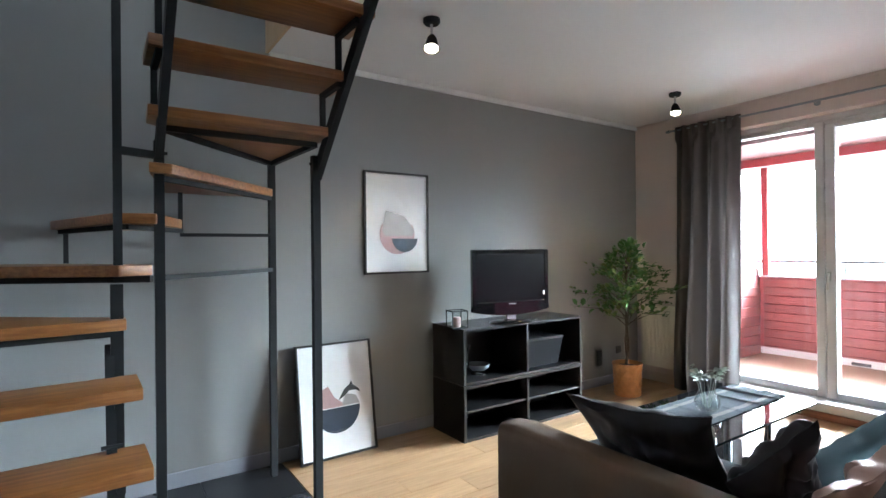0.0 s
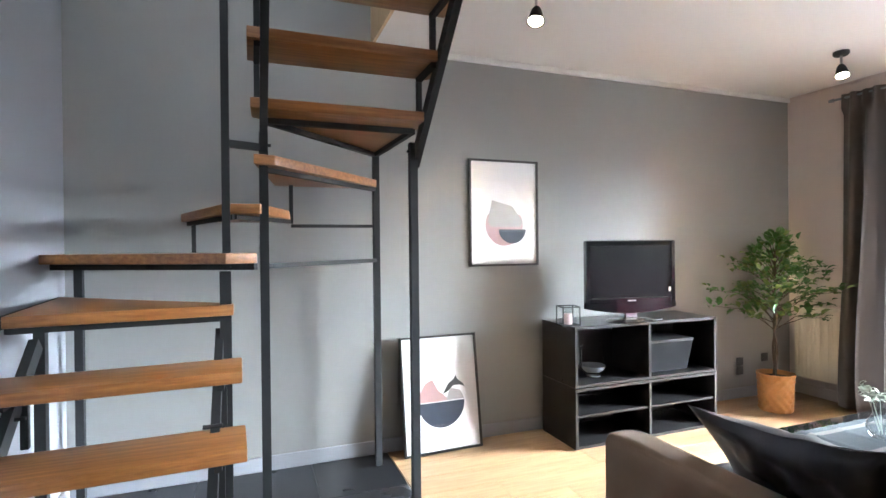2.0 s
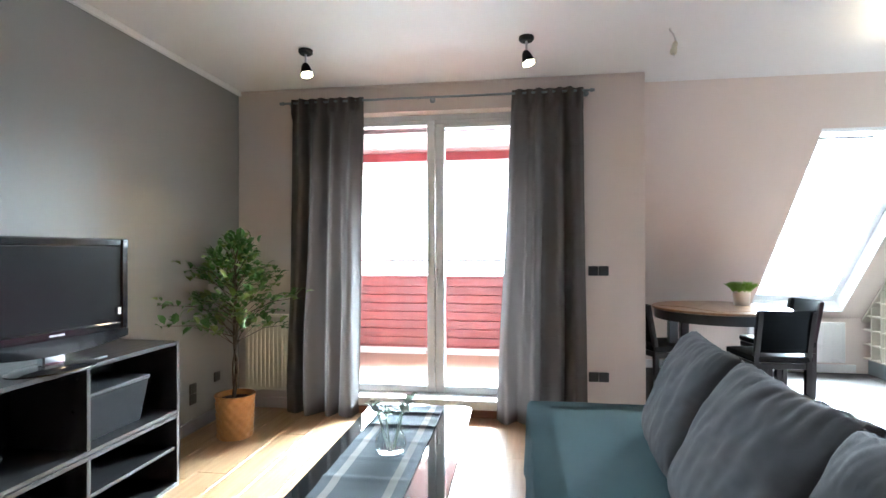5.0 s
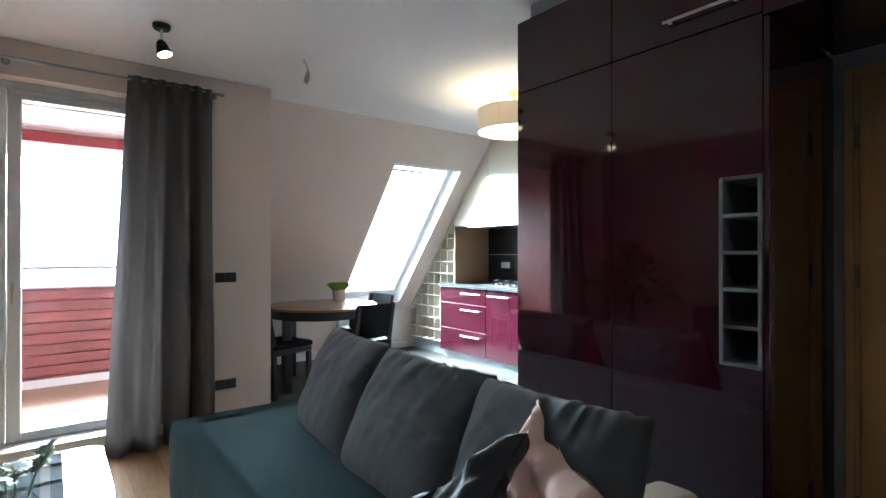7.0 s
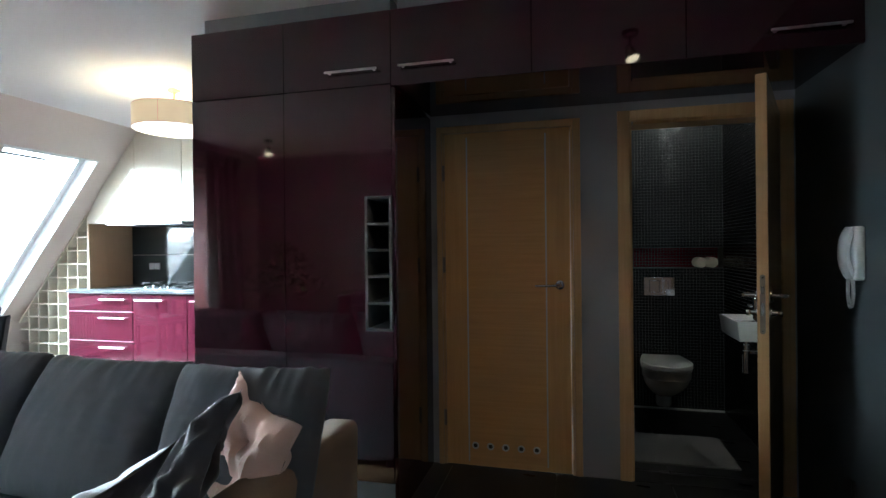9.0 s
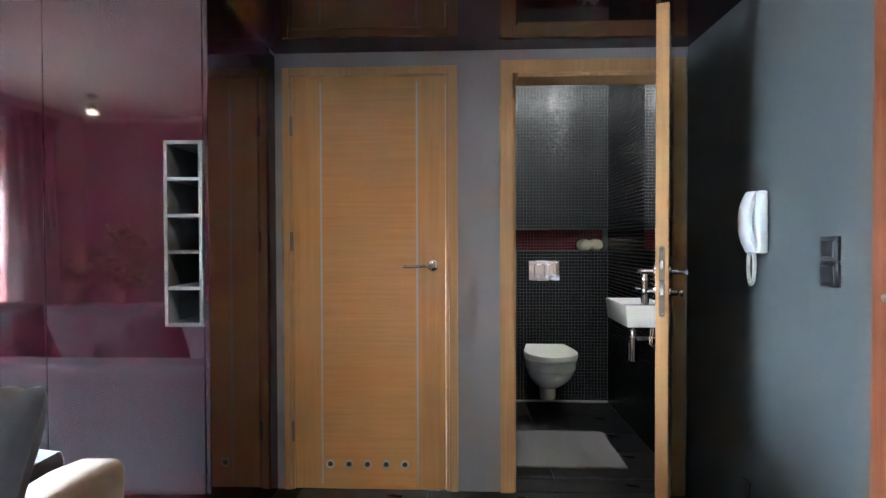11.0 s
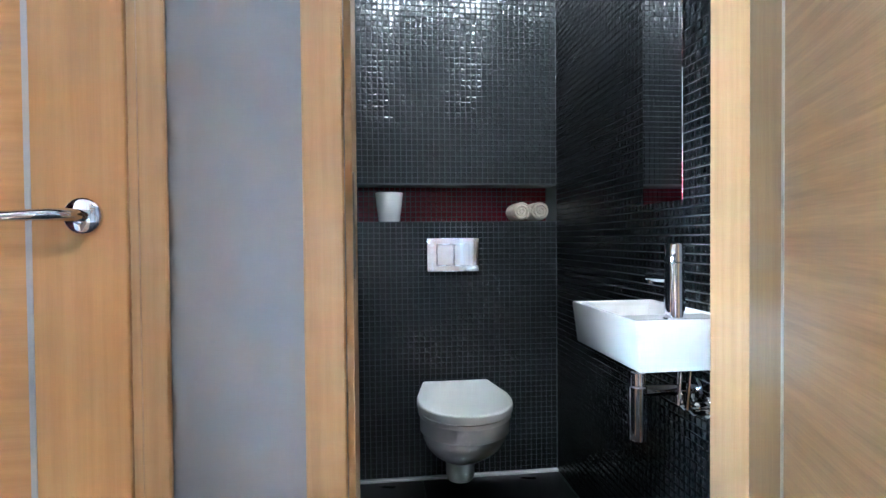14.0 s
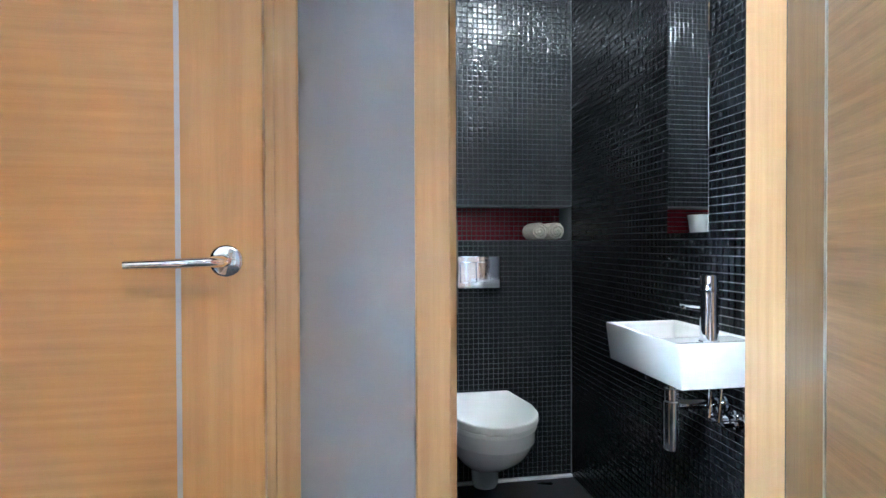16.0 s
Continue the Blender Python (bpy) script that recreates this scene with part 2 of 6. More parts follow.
COVER_CLOTH = material("teal_grey_seat_cover", (0.056, 0.094, 0.106), 1.0, vary=0.14, grain=420, bump=0.2, fine=0.18, rvary=0.0, specular=0.1)
SATIN = material("black_satin", (0.024, 0.023, 0.026), 0.42, vary=0.2, grain=300, bump=0.05, sheen=0.1, specular=0.35)
CHAIR_CLOTH = material("black_chair_cloth", (0.012, 0.012, 0.013), 0.85, vary=0.2, grain=300, bump=0.1, specular=0.2)
PINK_SATIN = material("pale_pink_satin", (0.62, 0.41, 0.34), 0.42, vary=0.06, grain=300, bump=0.05, sheen=0.2)
CURTAIN = material("taupe_grey_curtain", (0.108, 0.094, 0.088), 0.85, vary=0.07, grain=380, bump=0.18, fine=0.12, sheen=0.12)
BOX_FABRIC = material("charcoal_box_fabric", (0.009, 0.009, 0.010), 0.9, vary=0.15, grain=400, bump=0.25, fine=0.2, specular=0.1)
BLACK_GLASS = material("black_table_glass", (0.008, 0.009, 0.01), 0.04, vary=0.1, bump=0.0, coat=1.0, rvary=0.01, specular=1.0)
RUNNER = material("grey_table_runner", (0.062, 0.074, 0.084), 0.9, vary=0.15, grain=380, bump=0.25, fine=0.2)
RUNNER_LIGHT = material("pale_runner_stripe", (0.20, 0.182, 0.176), 0.9, vary=0.12, grain=380, bump=0.25, fine=0.2)
TV_BLACK = material("black_gloss_plastic", (0.006, 0.006, 0.007), 0.1, vary=0.1, bump=0.0, coat=0.4, rvary=0.03)
SCREEN = material("dark_matte_screen", (0.006, 0.007, 0.008), 0.2, vary=0.05, bump=0.0, rvary=0.02, specular=0.28)
DARK_PLASTIC = material("dark_socket_plastic", (0.02, 0.02, 0.022), 0.4, bump=0.02)
WHITE_PLASTIC = material("white_plastic", (0.58, 0.58, 0.57), 0.3, vary=0.02, bump=0.01, fine=0.01)
PAPER = material("white_art_paper", (0.80, 0.79, 0.79), 0.6, vary=0.02, bump=0.02, fine=0.01)
INK_NAVY = material("navy_print", (0.022, 0.032, 0.052), 0.6, vary=0.3, scale=30, bump=0.0)
INK_PINK = material("dusty_pink_print", (0.45, 0.28, 0.27), 0.6, vary=0.15, scale=20, bump=0.0)
INK_GREY = material("warm_grey_print", (0.33, 0.31, 0.30), 0.6, vary=0.15, scale=20, bump=0.0)
INK_DARK = material("charcoal_print", (0.04, 0.04, 0.042), 0.6, vary=0.15, bump=0.0)
RED_BOARD = wood("red_stained_boards", (0.095, 0.013, 0.013), (0.19, 0.032, 0.026), "y", 0.5, 4.0, 0.16)
RED_BEAM = material("red_painted_beam", (0.25, 0.03, 0.035), 0.5, vary=0.1)
SLAT_WHITE = material("pale_pink_soffit_slats", (0.27, 0.15, 0.145), 0.5, vary=0.1, random_tint=0.05)
BALCONY_TILE = material("beige_balcony_tile", (0.30, 0.20, 0.145), 0.6, vary=0.1)
STEP_WOOD = wood("red_brown_step_wood", (0.15, 0.05, 0.025), (0.25, 0.10, 0.05), "y", 0.4, 5.0, 0.0)
WICKER = material("woven_tan_wicker", (0.36, 0.17, 0.055), 0.7, vary=0.25, scale=25, grain=180, bump=0.3, fine=0.15)
LEAF = material("ficus_leaf", (0.028, 0.105, 0.012), 0.45, vary=0.45, scale=7.0, grain=60, bump=0.05)
LEAF_YOUNG = material("young_ficus_leaf", (0.11, 0.17, 0.035), 0.45, vary=0.4, scale=9.0, grain=60, bump=0.05)
LEAF_PALE = material("pale_sage_leaf", (0.40, 0.46, 0.38), 0.5, vary=0.25, scale=30, bump=0.05)
GRASS_GREEN = material("bright_green_grass", (0.13, 0.30, 0.03), 0.5, vary=0.35, scale=40, bump=0.05)
BARK = material("brown_bark", (0.06, 0.045, 0.032), 0.85, vary=0.3, scale=20, grain=90, bump=0.4)
SOIL = material("dark_soil", (0.03, 0.022, 0.017), 0.95, vary=0.4, scale=60, bump=0.4)
TOWEL = material("cream_towel", (0.58, 0.53, 0.42), 0.95, vary=0.1, grain=420, bump=0.4, fine=0.2)
MAT_CLOTH = material("grey_bath_mat", (0.17, 0.17, 0.165), 0.95, vary=0.12, grain=350, bump=0.5, fine=0.25)
CANDLE = material("pink_candle_wax", (0.60, 0.42, 0.40), 0.5, vary=0.05, bump=0.0)
SHADE = glow("glowing_cream_lampshade", (0.85, 0.66, 0.44), 0.6)
PLATE_METAL = material("bronzed_lock_metal", (0.16, 0.135, 0.11), 0.38, 0.8, vary=0.12, grain=200, bump=0.03)
BRASS = material("aged_brass", (0.55, 0.40, 0.20), 0.3, 1.0, vary=0.08)
SATIN_STEEL = material("satin_steel", (0.55, 0.55, 0.55), 0.35, 0.4, vary=0.05, bump=0.0)
RACK_METAL = material("grey_rack_metal", (0.115, 0.125, 0.13), 0.4, 0.0, vary=0.08)
DIFFUSER = glow("glowing_lamp_diffuser", (1.0, 0.86, 0.66), 5.0)
BULB = glow("glowing_spot_bulb", (1.0, 0.80, 0.55), 22.0)
WC_GLOW = glow("glowing_wc_lamp", (1.0, 0.95, 0.88), 5.0)
PANE = clear_glass("window_pane_glass")
VASE_GLASS = clear_glass("clear_vase_glass", (0.955, 0.97, 0.97), 1.75)
BACKDROP = glow("glowing_outdoor_panel", (0.86, 0.94, 1.0), 22.0)
MIRROR = material("mirror_glass", (0.85, 0.86, 0.87), 0.02, 1.0, vary=0.0, bump=0.0, rvary=0.0, fine=0.0)


# ---- mesh helpers ----
def box(bm, x0, y0, z0, x1, y1, z1, bevel=0.0, m=None, seg=1):
    mat = Matrix.Translation(((x0 + x1) / 2, (y0 + y1) / 2, (z0 + z1) / 2)) @ Matrix.Diagonal((x1 - x0, y1 - y0, z1 - z0, 1))
    made = bmesh.ops.create_cube(bm, size=1.0, matrix=(m or Matrix()) @ mat)
    if bevel:
        edges = list({e for v in made["verts"] for e in v.link_edges})
        bmesh.ops.bevel(bm, geom=edges, offset=bevel, segments=seg, affect="EDGES", profile=0.5)
    return bm


def bar(bm, a, b, w, h=None, up=(0, 0, 1)):
    """A square bar from a to b."""
    a, b = Vector(a), Vector(b)
    d = (b - a).normalized()
    side = d.cross(Vector(up))
    side = side.normalized() if side.length > 1e-4 else Vector((1, 0, 0))
    top = side.cross(d)
    h = h or w
    vs = []
    for p in (a, b):
        for s, t in ((-1, -1), (1, -1), (1, 1), (-1, 1)):
            vs.append(bm.verts.new(p + side * s * w / 2 + top * t * h / 2))
    for k in range(4):
        bm.faces.new((vs[k], vs[(k + 1) % 4], vs[4 + (k + 1) % 4], vs[4 + k]))
    bm.faces.new(vs[:4]), bm.faces.new(vs[7:3:-1])
    return bm


def tube(bm, pts, r, seg=10, r1=None, cap=True):
    """A round tube along points, tapering from r to r1."""
    pts = [Vector(p) for p in pts]
    rings = []
    n = len(pts)
    for k, p in enumerate(pts):
        d = (pts[min(k + 1, n - 1)] - pts[max(k - 1, 0)]).normalized()
        side = d.cross(Vector((0, 0, 1)))
        side = side.normalized() if side.length > 1e-3 else Vector((1, 0, 0))
        top = side.cross(d)
        rr = r + (r1 - r) * k / (n - 1) if r1 is not None else r
        rings.append([bm.verts.new(p + rr * (math.cos(a) * side + math.sin(a) * top)) for a in (2 * math.pi * q / seg for q in range(seg))])
    for one, two in zip(rings, rings[1:]):
        for q in range(seg):
            bm.faces.new((one[q], one[(q + 1) % seg], two[(q + 1) % seg], two[q]))
    if cap:
        bm.faces.new(rings[0][::-1]), bm.faces.new(rings[-1])
    return bm


def lathe(bm, profile, at=(0, 0, 0), seg=24, m=None, closed=False):
    """Turns (radius, height) pairs about a vertical axis at a place."""
    m = (m or Matrix()) if m else Matrix.Translation(at)
    rings = []
    for r, z in profile:
        if r < 1e-5:
            rings.append([bm.verts.new(m @ Vector((0, 0, z)))])
        else:
            rings.append([bm.verts.new(m @ Vector((r * math.cos(2 * math.pi * q / seg), r * math.sin(2 * math.pi * q / seg), z))) for q in range(seg)])
    for a, b in zip(rings, rings[1:]):
        for q in range(seg):
            if len(a) == 1 and len(b) == 1:
                continue
            if len(a) == 1:
                bm.faces.new((a[0], b[(q + 1) % seg], b[q]))
            elif len(b) == 1:
                bm.faces.new((a[q], a[(q + 1) % seg], b[0]))
            else:
                bm.faces.new((a[q], a[(q + 1) % seg], b[(q + 1) % seg], b[q]))
    return bm


def prism(bm, poly, z0, z1, bevel=0.0):
    """A slab with a plan outline between two heights."""
    lo = [bm.verts.new((x, y, z0)) for x, y in poly]
    hi = [bm.verts.new((x, y, z1)) for x, y in poly]
    n = len(poly)
    faces = [bm.faces.new(lo[::-1]), bm.faces.new(hi)]
    for k in range(n):
        faces.append(bm.faces.new((lo[k], lo[(k + 1) % n], hi[(k + 1) % n], hi[k])))
    bmesh.ops.recalc_face_normals(bm, faces=faces)
    if bevel:
        edges = list({e for f in faces for e in f.edges})
        bmesh.ops.bevel(bm, geom=edges, offset=bevel, segments=2, affect="EDGES", profile=0.5)
    return bm


def round_rect(x0, y0, x1, y1, r, n=6):
    pts = []
    for cx, cy, a0 in ((x1 - r, y1 - r, 0), (x0 + r, y1 - r, 90), (x0 + r, y0 + r, 180), (x1 - r, y0 + r, 270)):
        pts += [(cx + r * math.cos(radians(a0 + 90 * k / n)), cy + r * math.sin(radians(a0 + 90 * k / n))) for k in range(n + 1)]
    return pts


def smooth_by_angle(me, degrees=40):
    bm = bmesh.new()
    bm.from_mesh(me)
    for f in bm.faces:
        f.smooth = True
    for e in bm.edges:
        e.smooth = len(e.link_faces) == 2 and e.calc_face_angle(4.0) < radians(degrees)
    bm.to_mesh(me)
    bm.free()


def mesh_of(name, bm, mat, smooth=True):
    me = bpy.data.meshes.new(name)
    bmesh.ops.recalc_face_normals(bm, faces=bm.faces[:])
    bm.to_mesh(me)
    bm.free()
    if smooth:
        smooth_by_angle(me)
    me.materials.append(mat)
    return me


def part(name, bm, mat, parent, label="", smooth=True):
    ob = new(name, mesh_of(name, bm, mat, smooth))
    ob.parent = parent
    base = parent
    while base.parent:
        base = base.parent
    ob.matrix_parent_inverse = (base.matrix_basis.inverted() if parent is base else Matrix())
    if label:
        ob["label"] = label
    return ob


def thing(name, at, label, category, group=""):
    ob = new(name)
    ob.empty_display_size = 0.1
    ob.matrix_basis = Matrix.Translation(at)
    return tagged(ob, label, category, group)


def solo(name, bm, mat, label, category, group="", smooth=True):
    return tagged(new(name, mesh_of(name, bm, mat, smooth)), label, category, group)


def structure(name, bm, mat, label="", category="", smooth=False):
    return tagged(new(name, mesh_of(name, bm, mat, smooth)), label or name.replace("_", " "), category or name.split("_")[0], kind="structure")


B = bmesh.new
CEIL, SL = 2.51, 0.82
YD0_ = -0.86
WX, WX2, WW = -0.05, -0.16, -0.08          # west wall in the hall, and along the stairs
YN, XE, KN = 3.56, 5.07, 0.45   # television wall, balcony wall, kitchen recess


def slope_x(z):
    return 5.30 + SL * (CEIL - z)


# ---- walls ----
wall = structure("wall_north", box(B(), WX2 - 0.2, YN, -0.02, XE + 0.2, YN + 0.2, 4.0), GREY_PAINT, "grey painted wall behind the television", "wall")
bm = B()
box(bm, WX2 - 0.2, 1.40, -0.02, WX2, YN, 4.0)
structure("wall_west", bm, PALE_GREY, "pale grey painted wall beside the stairs", "wall")
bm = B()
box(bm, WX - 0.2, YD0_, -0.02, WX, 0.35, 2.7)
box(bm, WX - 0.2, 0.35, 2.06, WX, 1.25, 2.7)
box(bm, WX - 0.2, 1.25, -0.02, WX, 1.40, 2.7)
structure("wall_hall", bm, HALL_GREY, "grey painted hall wall with the entry door", "wall")
bm = B()
WY0, WY1, WZ0, WZ1 = 1.05, 2.92, 0.10, 2.30
box(bm, XE, KN, -0.02, XE + 0.26, WY0, 2.75)
box(bm, XE, WY1, -0.02, XE + 0.26, YN, 2.75)
box(bm, XE, WY0, WZ1, XE + 0.26, WY1, 2.75)
box(bm, XE, WY0, -0.02, XE + 0.26, WY1, WZ0)
structure("wall_east", bm, CREAM_PAINT, "cream painted wall with the balcony door", "wall")
structure("wall_recess", box(B(), XE + 0.26, KN, -0.02, 7.15, KN + 0.15, 2.6), CREAM_PAINT, "cream painted return wall of the kitchen recess", "wall")
bm = B()
pts = [(0.9, -0.02), (7.15, -0.02), (7.15, 0.6), (5.45, 2.6), (0.9, 2.6)]
lo = [bm.verts.new((x, -2.8, z)) for x, z in pts]
hi = [bm.verts.new((x, -2.6, z)) for x, z in pts]
bm.faces.new(lo), bm.faces.new(hi[::-1])
for k in range(5):
    bm.faces.new((lo[k], hi[k], hi[(k + 1) % 5], lo[(k + 1) % 5]))
structure("wall_kitchen", bm, CREAM_PAINT, "cream painted wall behind the kitchen", "wall")
structure("wall_knee", box(B(), slope_x(0.55), -2.6, -0.02, slope_x(0.55) + 0.25, KN, 0.55), CREAM_PAINT, "low cream painted wall under the roof slope", "wall")

# roof slope with the skylight opening
SKY0, SKY1, SKZ0, SKZ1 = -1.85, -0.98, 0.62, 2.175
ang = math.atan(SL)
nrm = Vector((math.cos(ang), 0, math.sin(ang)))


def on_slope(y, z, depth):
    return Vector((slope_x(z), y, z)) + nrm * depth


def slope_slab(bm, y0, y1, z0, z1, d0, d1):
    vs = [bm.verts.new(on_slope(y, z, d)) for d in (d0, d1) for y, z in ((y0, z0), (y1, z0), (y1, z1), (y0, z1))]
    for q in ((3, 2, 1, 0), (4, 5, 6, 7), (0, 1, 5, 4), (1, 2, 6, 5), (2, 3, 7, 6), (3, 0, 4, 7)):
        bm.faces.new([vs[k] for k in q])
    bmesh.ops.recalc_face_normals(bm, faces=bm.faces[:])
    return bm


bm = B()
slope_slab(bm, SKY1, KN, 0.50, 2.60, 0, 0.3)
slope_slab(bm, -2.7, SKY0, 0.50, 2.60, 0, 0.3)
slope_slab(bm, SKY0, SKY1, 0.50, SKZ0, 0, 0.3)
slope_slab(bm, SKY0, SKY1, SKZ1, 2.60, 0, 0.3)
structure("wall_slope", bm, CREAM_PAINT, "cream painted sloping roof wall", "wall")

sky_win = tagged(new("window_2", mesh_of("window_2", slope_slab(slope_slab(slope_slab(slope_slab(B(),
    SKY0 - 0.0, SKY0 + 0.012, SKZ0, SKZ1, -0.004, 0.2), SKY1 - 0.012, SKY1, SKZ0, SKZ1, -0.004, 0.2),
    SKY0 + 0.012, SKY1 - 0.012, SKZ1 - 0.012, SKZ1, -0.004, 0.2), SKY0 + 0.012, SKY1 - 0.012, SKZ0, SKZ0 + 0.012, -0.004, 0.2), PVC, False)),
    "white lined skylight in the sloping roof", "window", kind="structure")
bm = B()
for y0, y1, z0, z1 in ((SKY0 + 0.014, SKY0 + 0.075, SKZ0 + 0.014, SKZ1 - 0.014), (SKY1 - 0.075, SKY1 - 0.014, SKZ0 + 0.014, SKZ1 - 0.014),
                       (SKY0 + 0.075, SKY1 - 0.075, SKZ1 - 0.08, SKZ1 - 0.014), (SKY0 + 0.075, SKY1 - 0.075, SKZ0 + 0.014, SKZ0 + 0.08)):
    slope_slab(bm, y0, y1, z0, z1, 0.13, 0.19)
part("window_frame", bm, PVC, sky_win, smooth=False)
pane = part("pane", slope_slab(B(), SKY0 + 0.07, SKY1 - 0.07, SKZ0 + 0.07, SKZ1 - 0.07, 0.155, 0.16), PANE, sky_win, smooth=False)
pane.visible_shadow = False
part("handle_bar", slope_slab(B(), SKY1 - 0.47, SKY1 - 0.03, 2.06, 2.075, 0.10, 0.12), DARK_PLASTIC, sky_win, smooth=False)

# door wall, with two doorways
D1L, D1R, D2L, D2R, DTOP = 1.80, 1.045, 0.747, 0.022, 1.955
bm = B()
YD0, YD1 = -0.86, -0.725
box(bm, D1L, YD0, -0.02, 3.05, YD1, 2.7)
box(bm, D2L, YD0, -0.02, D1R, YD1, 2.7)
box(bm, WX - 0.05, YD0, -0.02, D2R, YD1, 2.7)
box(bm, D1R, YD0, DTOP + 0.02, D1L, YD1, 2.7)
box(bm, D2R, YD0, DTOP + 0.02, D2L, YD1, 2.7)
structure("wall_doors", bm, PALE_GREY, "grey painted wall between two doors", "wall")

# ceiling with the stair opening, and the stair shaft above
HX, HY = 1.44, 1.35
bm = B()
box(bm, HX, -2.7, CEIL, 5.6, YN, 2.70)
box(bm, WX2, -2.7, CEIL, HX, HY, 2.70)
structure("ceiling", bm, WHITE_PAINT, "white painted ceiling with a stair opening", "ceiling")
bm = B()
box(bm, HX, HY, 2.70, HX + 0.1, YN, 4.0)
# the opening left here is added, unseen, for the stairwell fill lamp
for x0, z0, x1, z1 in ((WX2, 2.70, 0.18, 4.0), (1.12, 2.70, HX + 0.1, 4.0), (0.18, 2.70, 1.12, 3.03), (0.18, 3.77, 1.12, 4.0)):
    box(bm, x0, HY - 0.1, z0, x1, HY, z1)
structure("wall_shaft", bm, CREAM_PAINT, "upper stairwell wall", "wall")
structure("ceiling_upper", box(B(), WX2 - 0.2, HY - 0.1, 4.0, HX + 0.2, YN + 0.2, 4.1), WHITE_PAINT, "white ceiling over the stairwell", "ceiling")
bm = B()
box(bm, HX - 0.018, HY, CEIL - 0.004, HX - 0.001, YN - 0.001, 2.74)
box(bm, WX2 + 0.001, HY + 0.001, CEIL - 0.004, HX - 0.019, HY + 0.018, 2.74)
structure("trim_stair_opening", bm, EDGE_WOOD, "pale wooden lining of the stair opening", "trim")
bm = B()
box(bm, HX, YN - 0.026, CEIL - 0.036, XE - 0.001, YN - 0.001, CEIL - 0.001, 0.004)
structure("trim_cornice", bm, TRIM_PAINT, "white painted cornice strip", "trim")
bm = B()
box(bm, XE - 0.012, KN + 0.001, CEIL - 0.02, XE - 0.001, YN - 0.023, CEIL - 0.001, 0.003)
structure("trim_cornice_east", bm, CREAM_PAINT, "cream cornice strip", "trim")
bm = B()
box(bm, WX2 + 0.014, YN - 0.014, 0.001, XE - 0.001, YN - 0.001, 0.085, 0.003)
structure("baseboard_north", bm, PALE_GREY, "grey painted baseboard", "baseboard")
bm = B()
box(bm, WX2 + 0.001, 1.402, 0.001, WX2 + 0.013, YN - 0.001, 0.085, 0.003)
structure("baseboard_west", bm, PALE_GREY, "pale grey baseboard", "baseboard")
bm = B()
box(bm, XE - 0.013, WY1 + 0.02, 0.001, XE - 0.001, YN - 0.015, 0.085, 0.003)
box(bm, XE - 0.013, KN + 0.0, 0.001, XE - 0.001, WY0 - 0.02, 0.085, 0.003)
structure("baseboard_east", bm, CREAM_PAINT, "cream baseboard", "baseboard")
bm = B()
box(bm, slope_x(0.55) - 0.013, -2.0, 0.001, slope_x(0.55) - 0.001, KN - 0.001, 0.085, 0.003)
structure("baseboard_knee", bm, TRIM_PAINT, "white baseboard of the low wall", "baseboard")

# balcony window
win = thing("window_1", (XE + 0.14, 1.985, WZ0), "white plastic balcony door and window, closed", "window")
win["kind"] = "structure"
FX0, FX1 = XE + 0.12, XE + 0.20


def casement(y0, y1, z0, z1, w, wb, wt):
    bm = B()
    box(bm, FX0, y0, z0, FX1, y0 + w, z1, 0.006)
    box(bm, FX0, y1 - w, z0, FX1, y1, z1, 0.006)
    box(bm, FX0, y0 + w, z0, FX1, y1 - w, z0 + wb, 0.006)
    box(bm, FX0, y0 + w, z1 - wt, FX1, y1 - w, z1, 0.006)
    return bm


part("window_frame", casement(WY0, WY1, WZ0, WZ1, 0.05, 0.03, 0.045), PVC, win, smooth=False)
for y0, y1, z1, w in ((1.988, WY1 - 0.052, WZ1 - 0.047, 0.062), (WY0 + 0.052, 1.984, WZ1 - 0.075, 0.068)):
    sash = part("sash", casement(y0, y1, WZ0 + 0.032, z1, w, 0.055, 0.035), PVC, win, smooth=False)
    sash.location.x = -0.012
    p = part("pane", box(B(), FX0 + 0.03, y0 + w - 0.004, WZ0 + 0.083, FX0 + 0.036, y1 - w + 0.004, z1 - 0.031), PANE, win, smooth=False)
    p.visible_shadow = False
part("top_rail", box(B(), FX0 - 0.004, WY0 + 0.052, WZ1 - 0.073, FX1 - 0.02, 1.985, WZ1 - 0.047, 0.004), PVC, win, smooth=False)
bm = B()
box(bm, FX0 - 0.03, 1.948, 1.03, FX0 - 0.014, 1.972, 1.10, 0.004)
box(bm, FX0 - 0.062, 1.952, 0.96, FX0 - 0.045, 1.968, 1.09, 0.005)
tube(bm, [(FX0 - 0.018, 1.96, 1.075), (FX0 - 0.055, 1.96, 1.075)], 0.008)
part("window_handle", bm, WHITE_PLASTIC, win)
part("window_sill", box(B(), XE - 0.06, WY0 + 0.01, 0.062, FX0 - 0.001, WY1 - 0.01, WZ0 + 0.03, 0.006), TRIM_PAINT, win, "white threshold board")
structure("step_balcony", box(B(), XE - 0.055, WY0 + 0.01, 0.002, XE - 0.001, WY1 - 0.01, 0.06, 0.004), STEP_WOOD, "red-brown wooden balcony step", "step")

# ---- floors ----
structure("floor", box(B(), WX2 - 0.2, -2.8, -0.12, 7.2, YN + 0.2, -0.014), GROUT, "sub floor under boards and tiles", "floor")

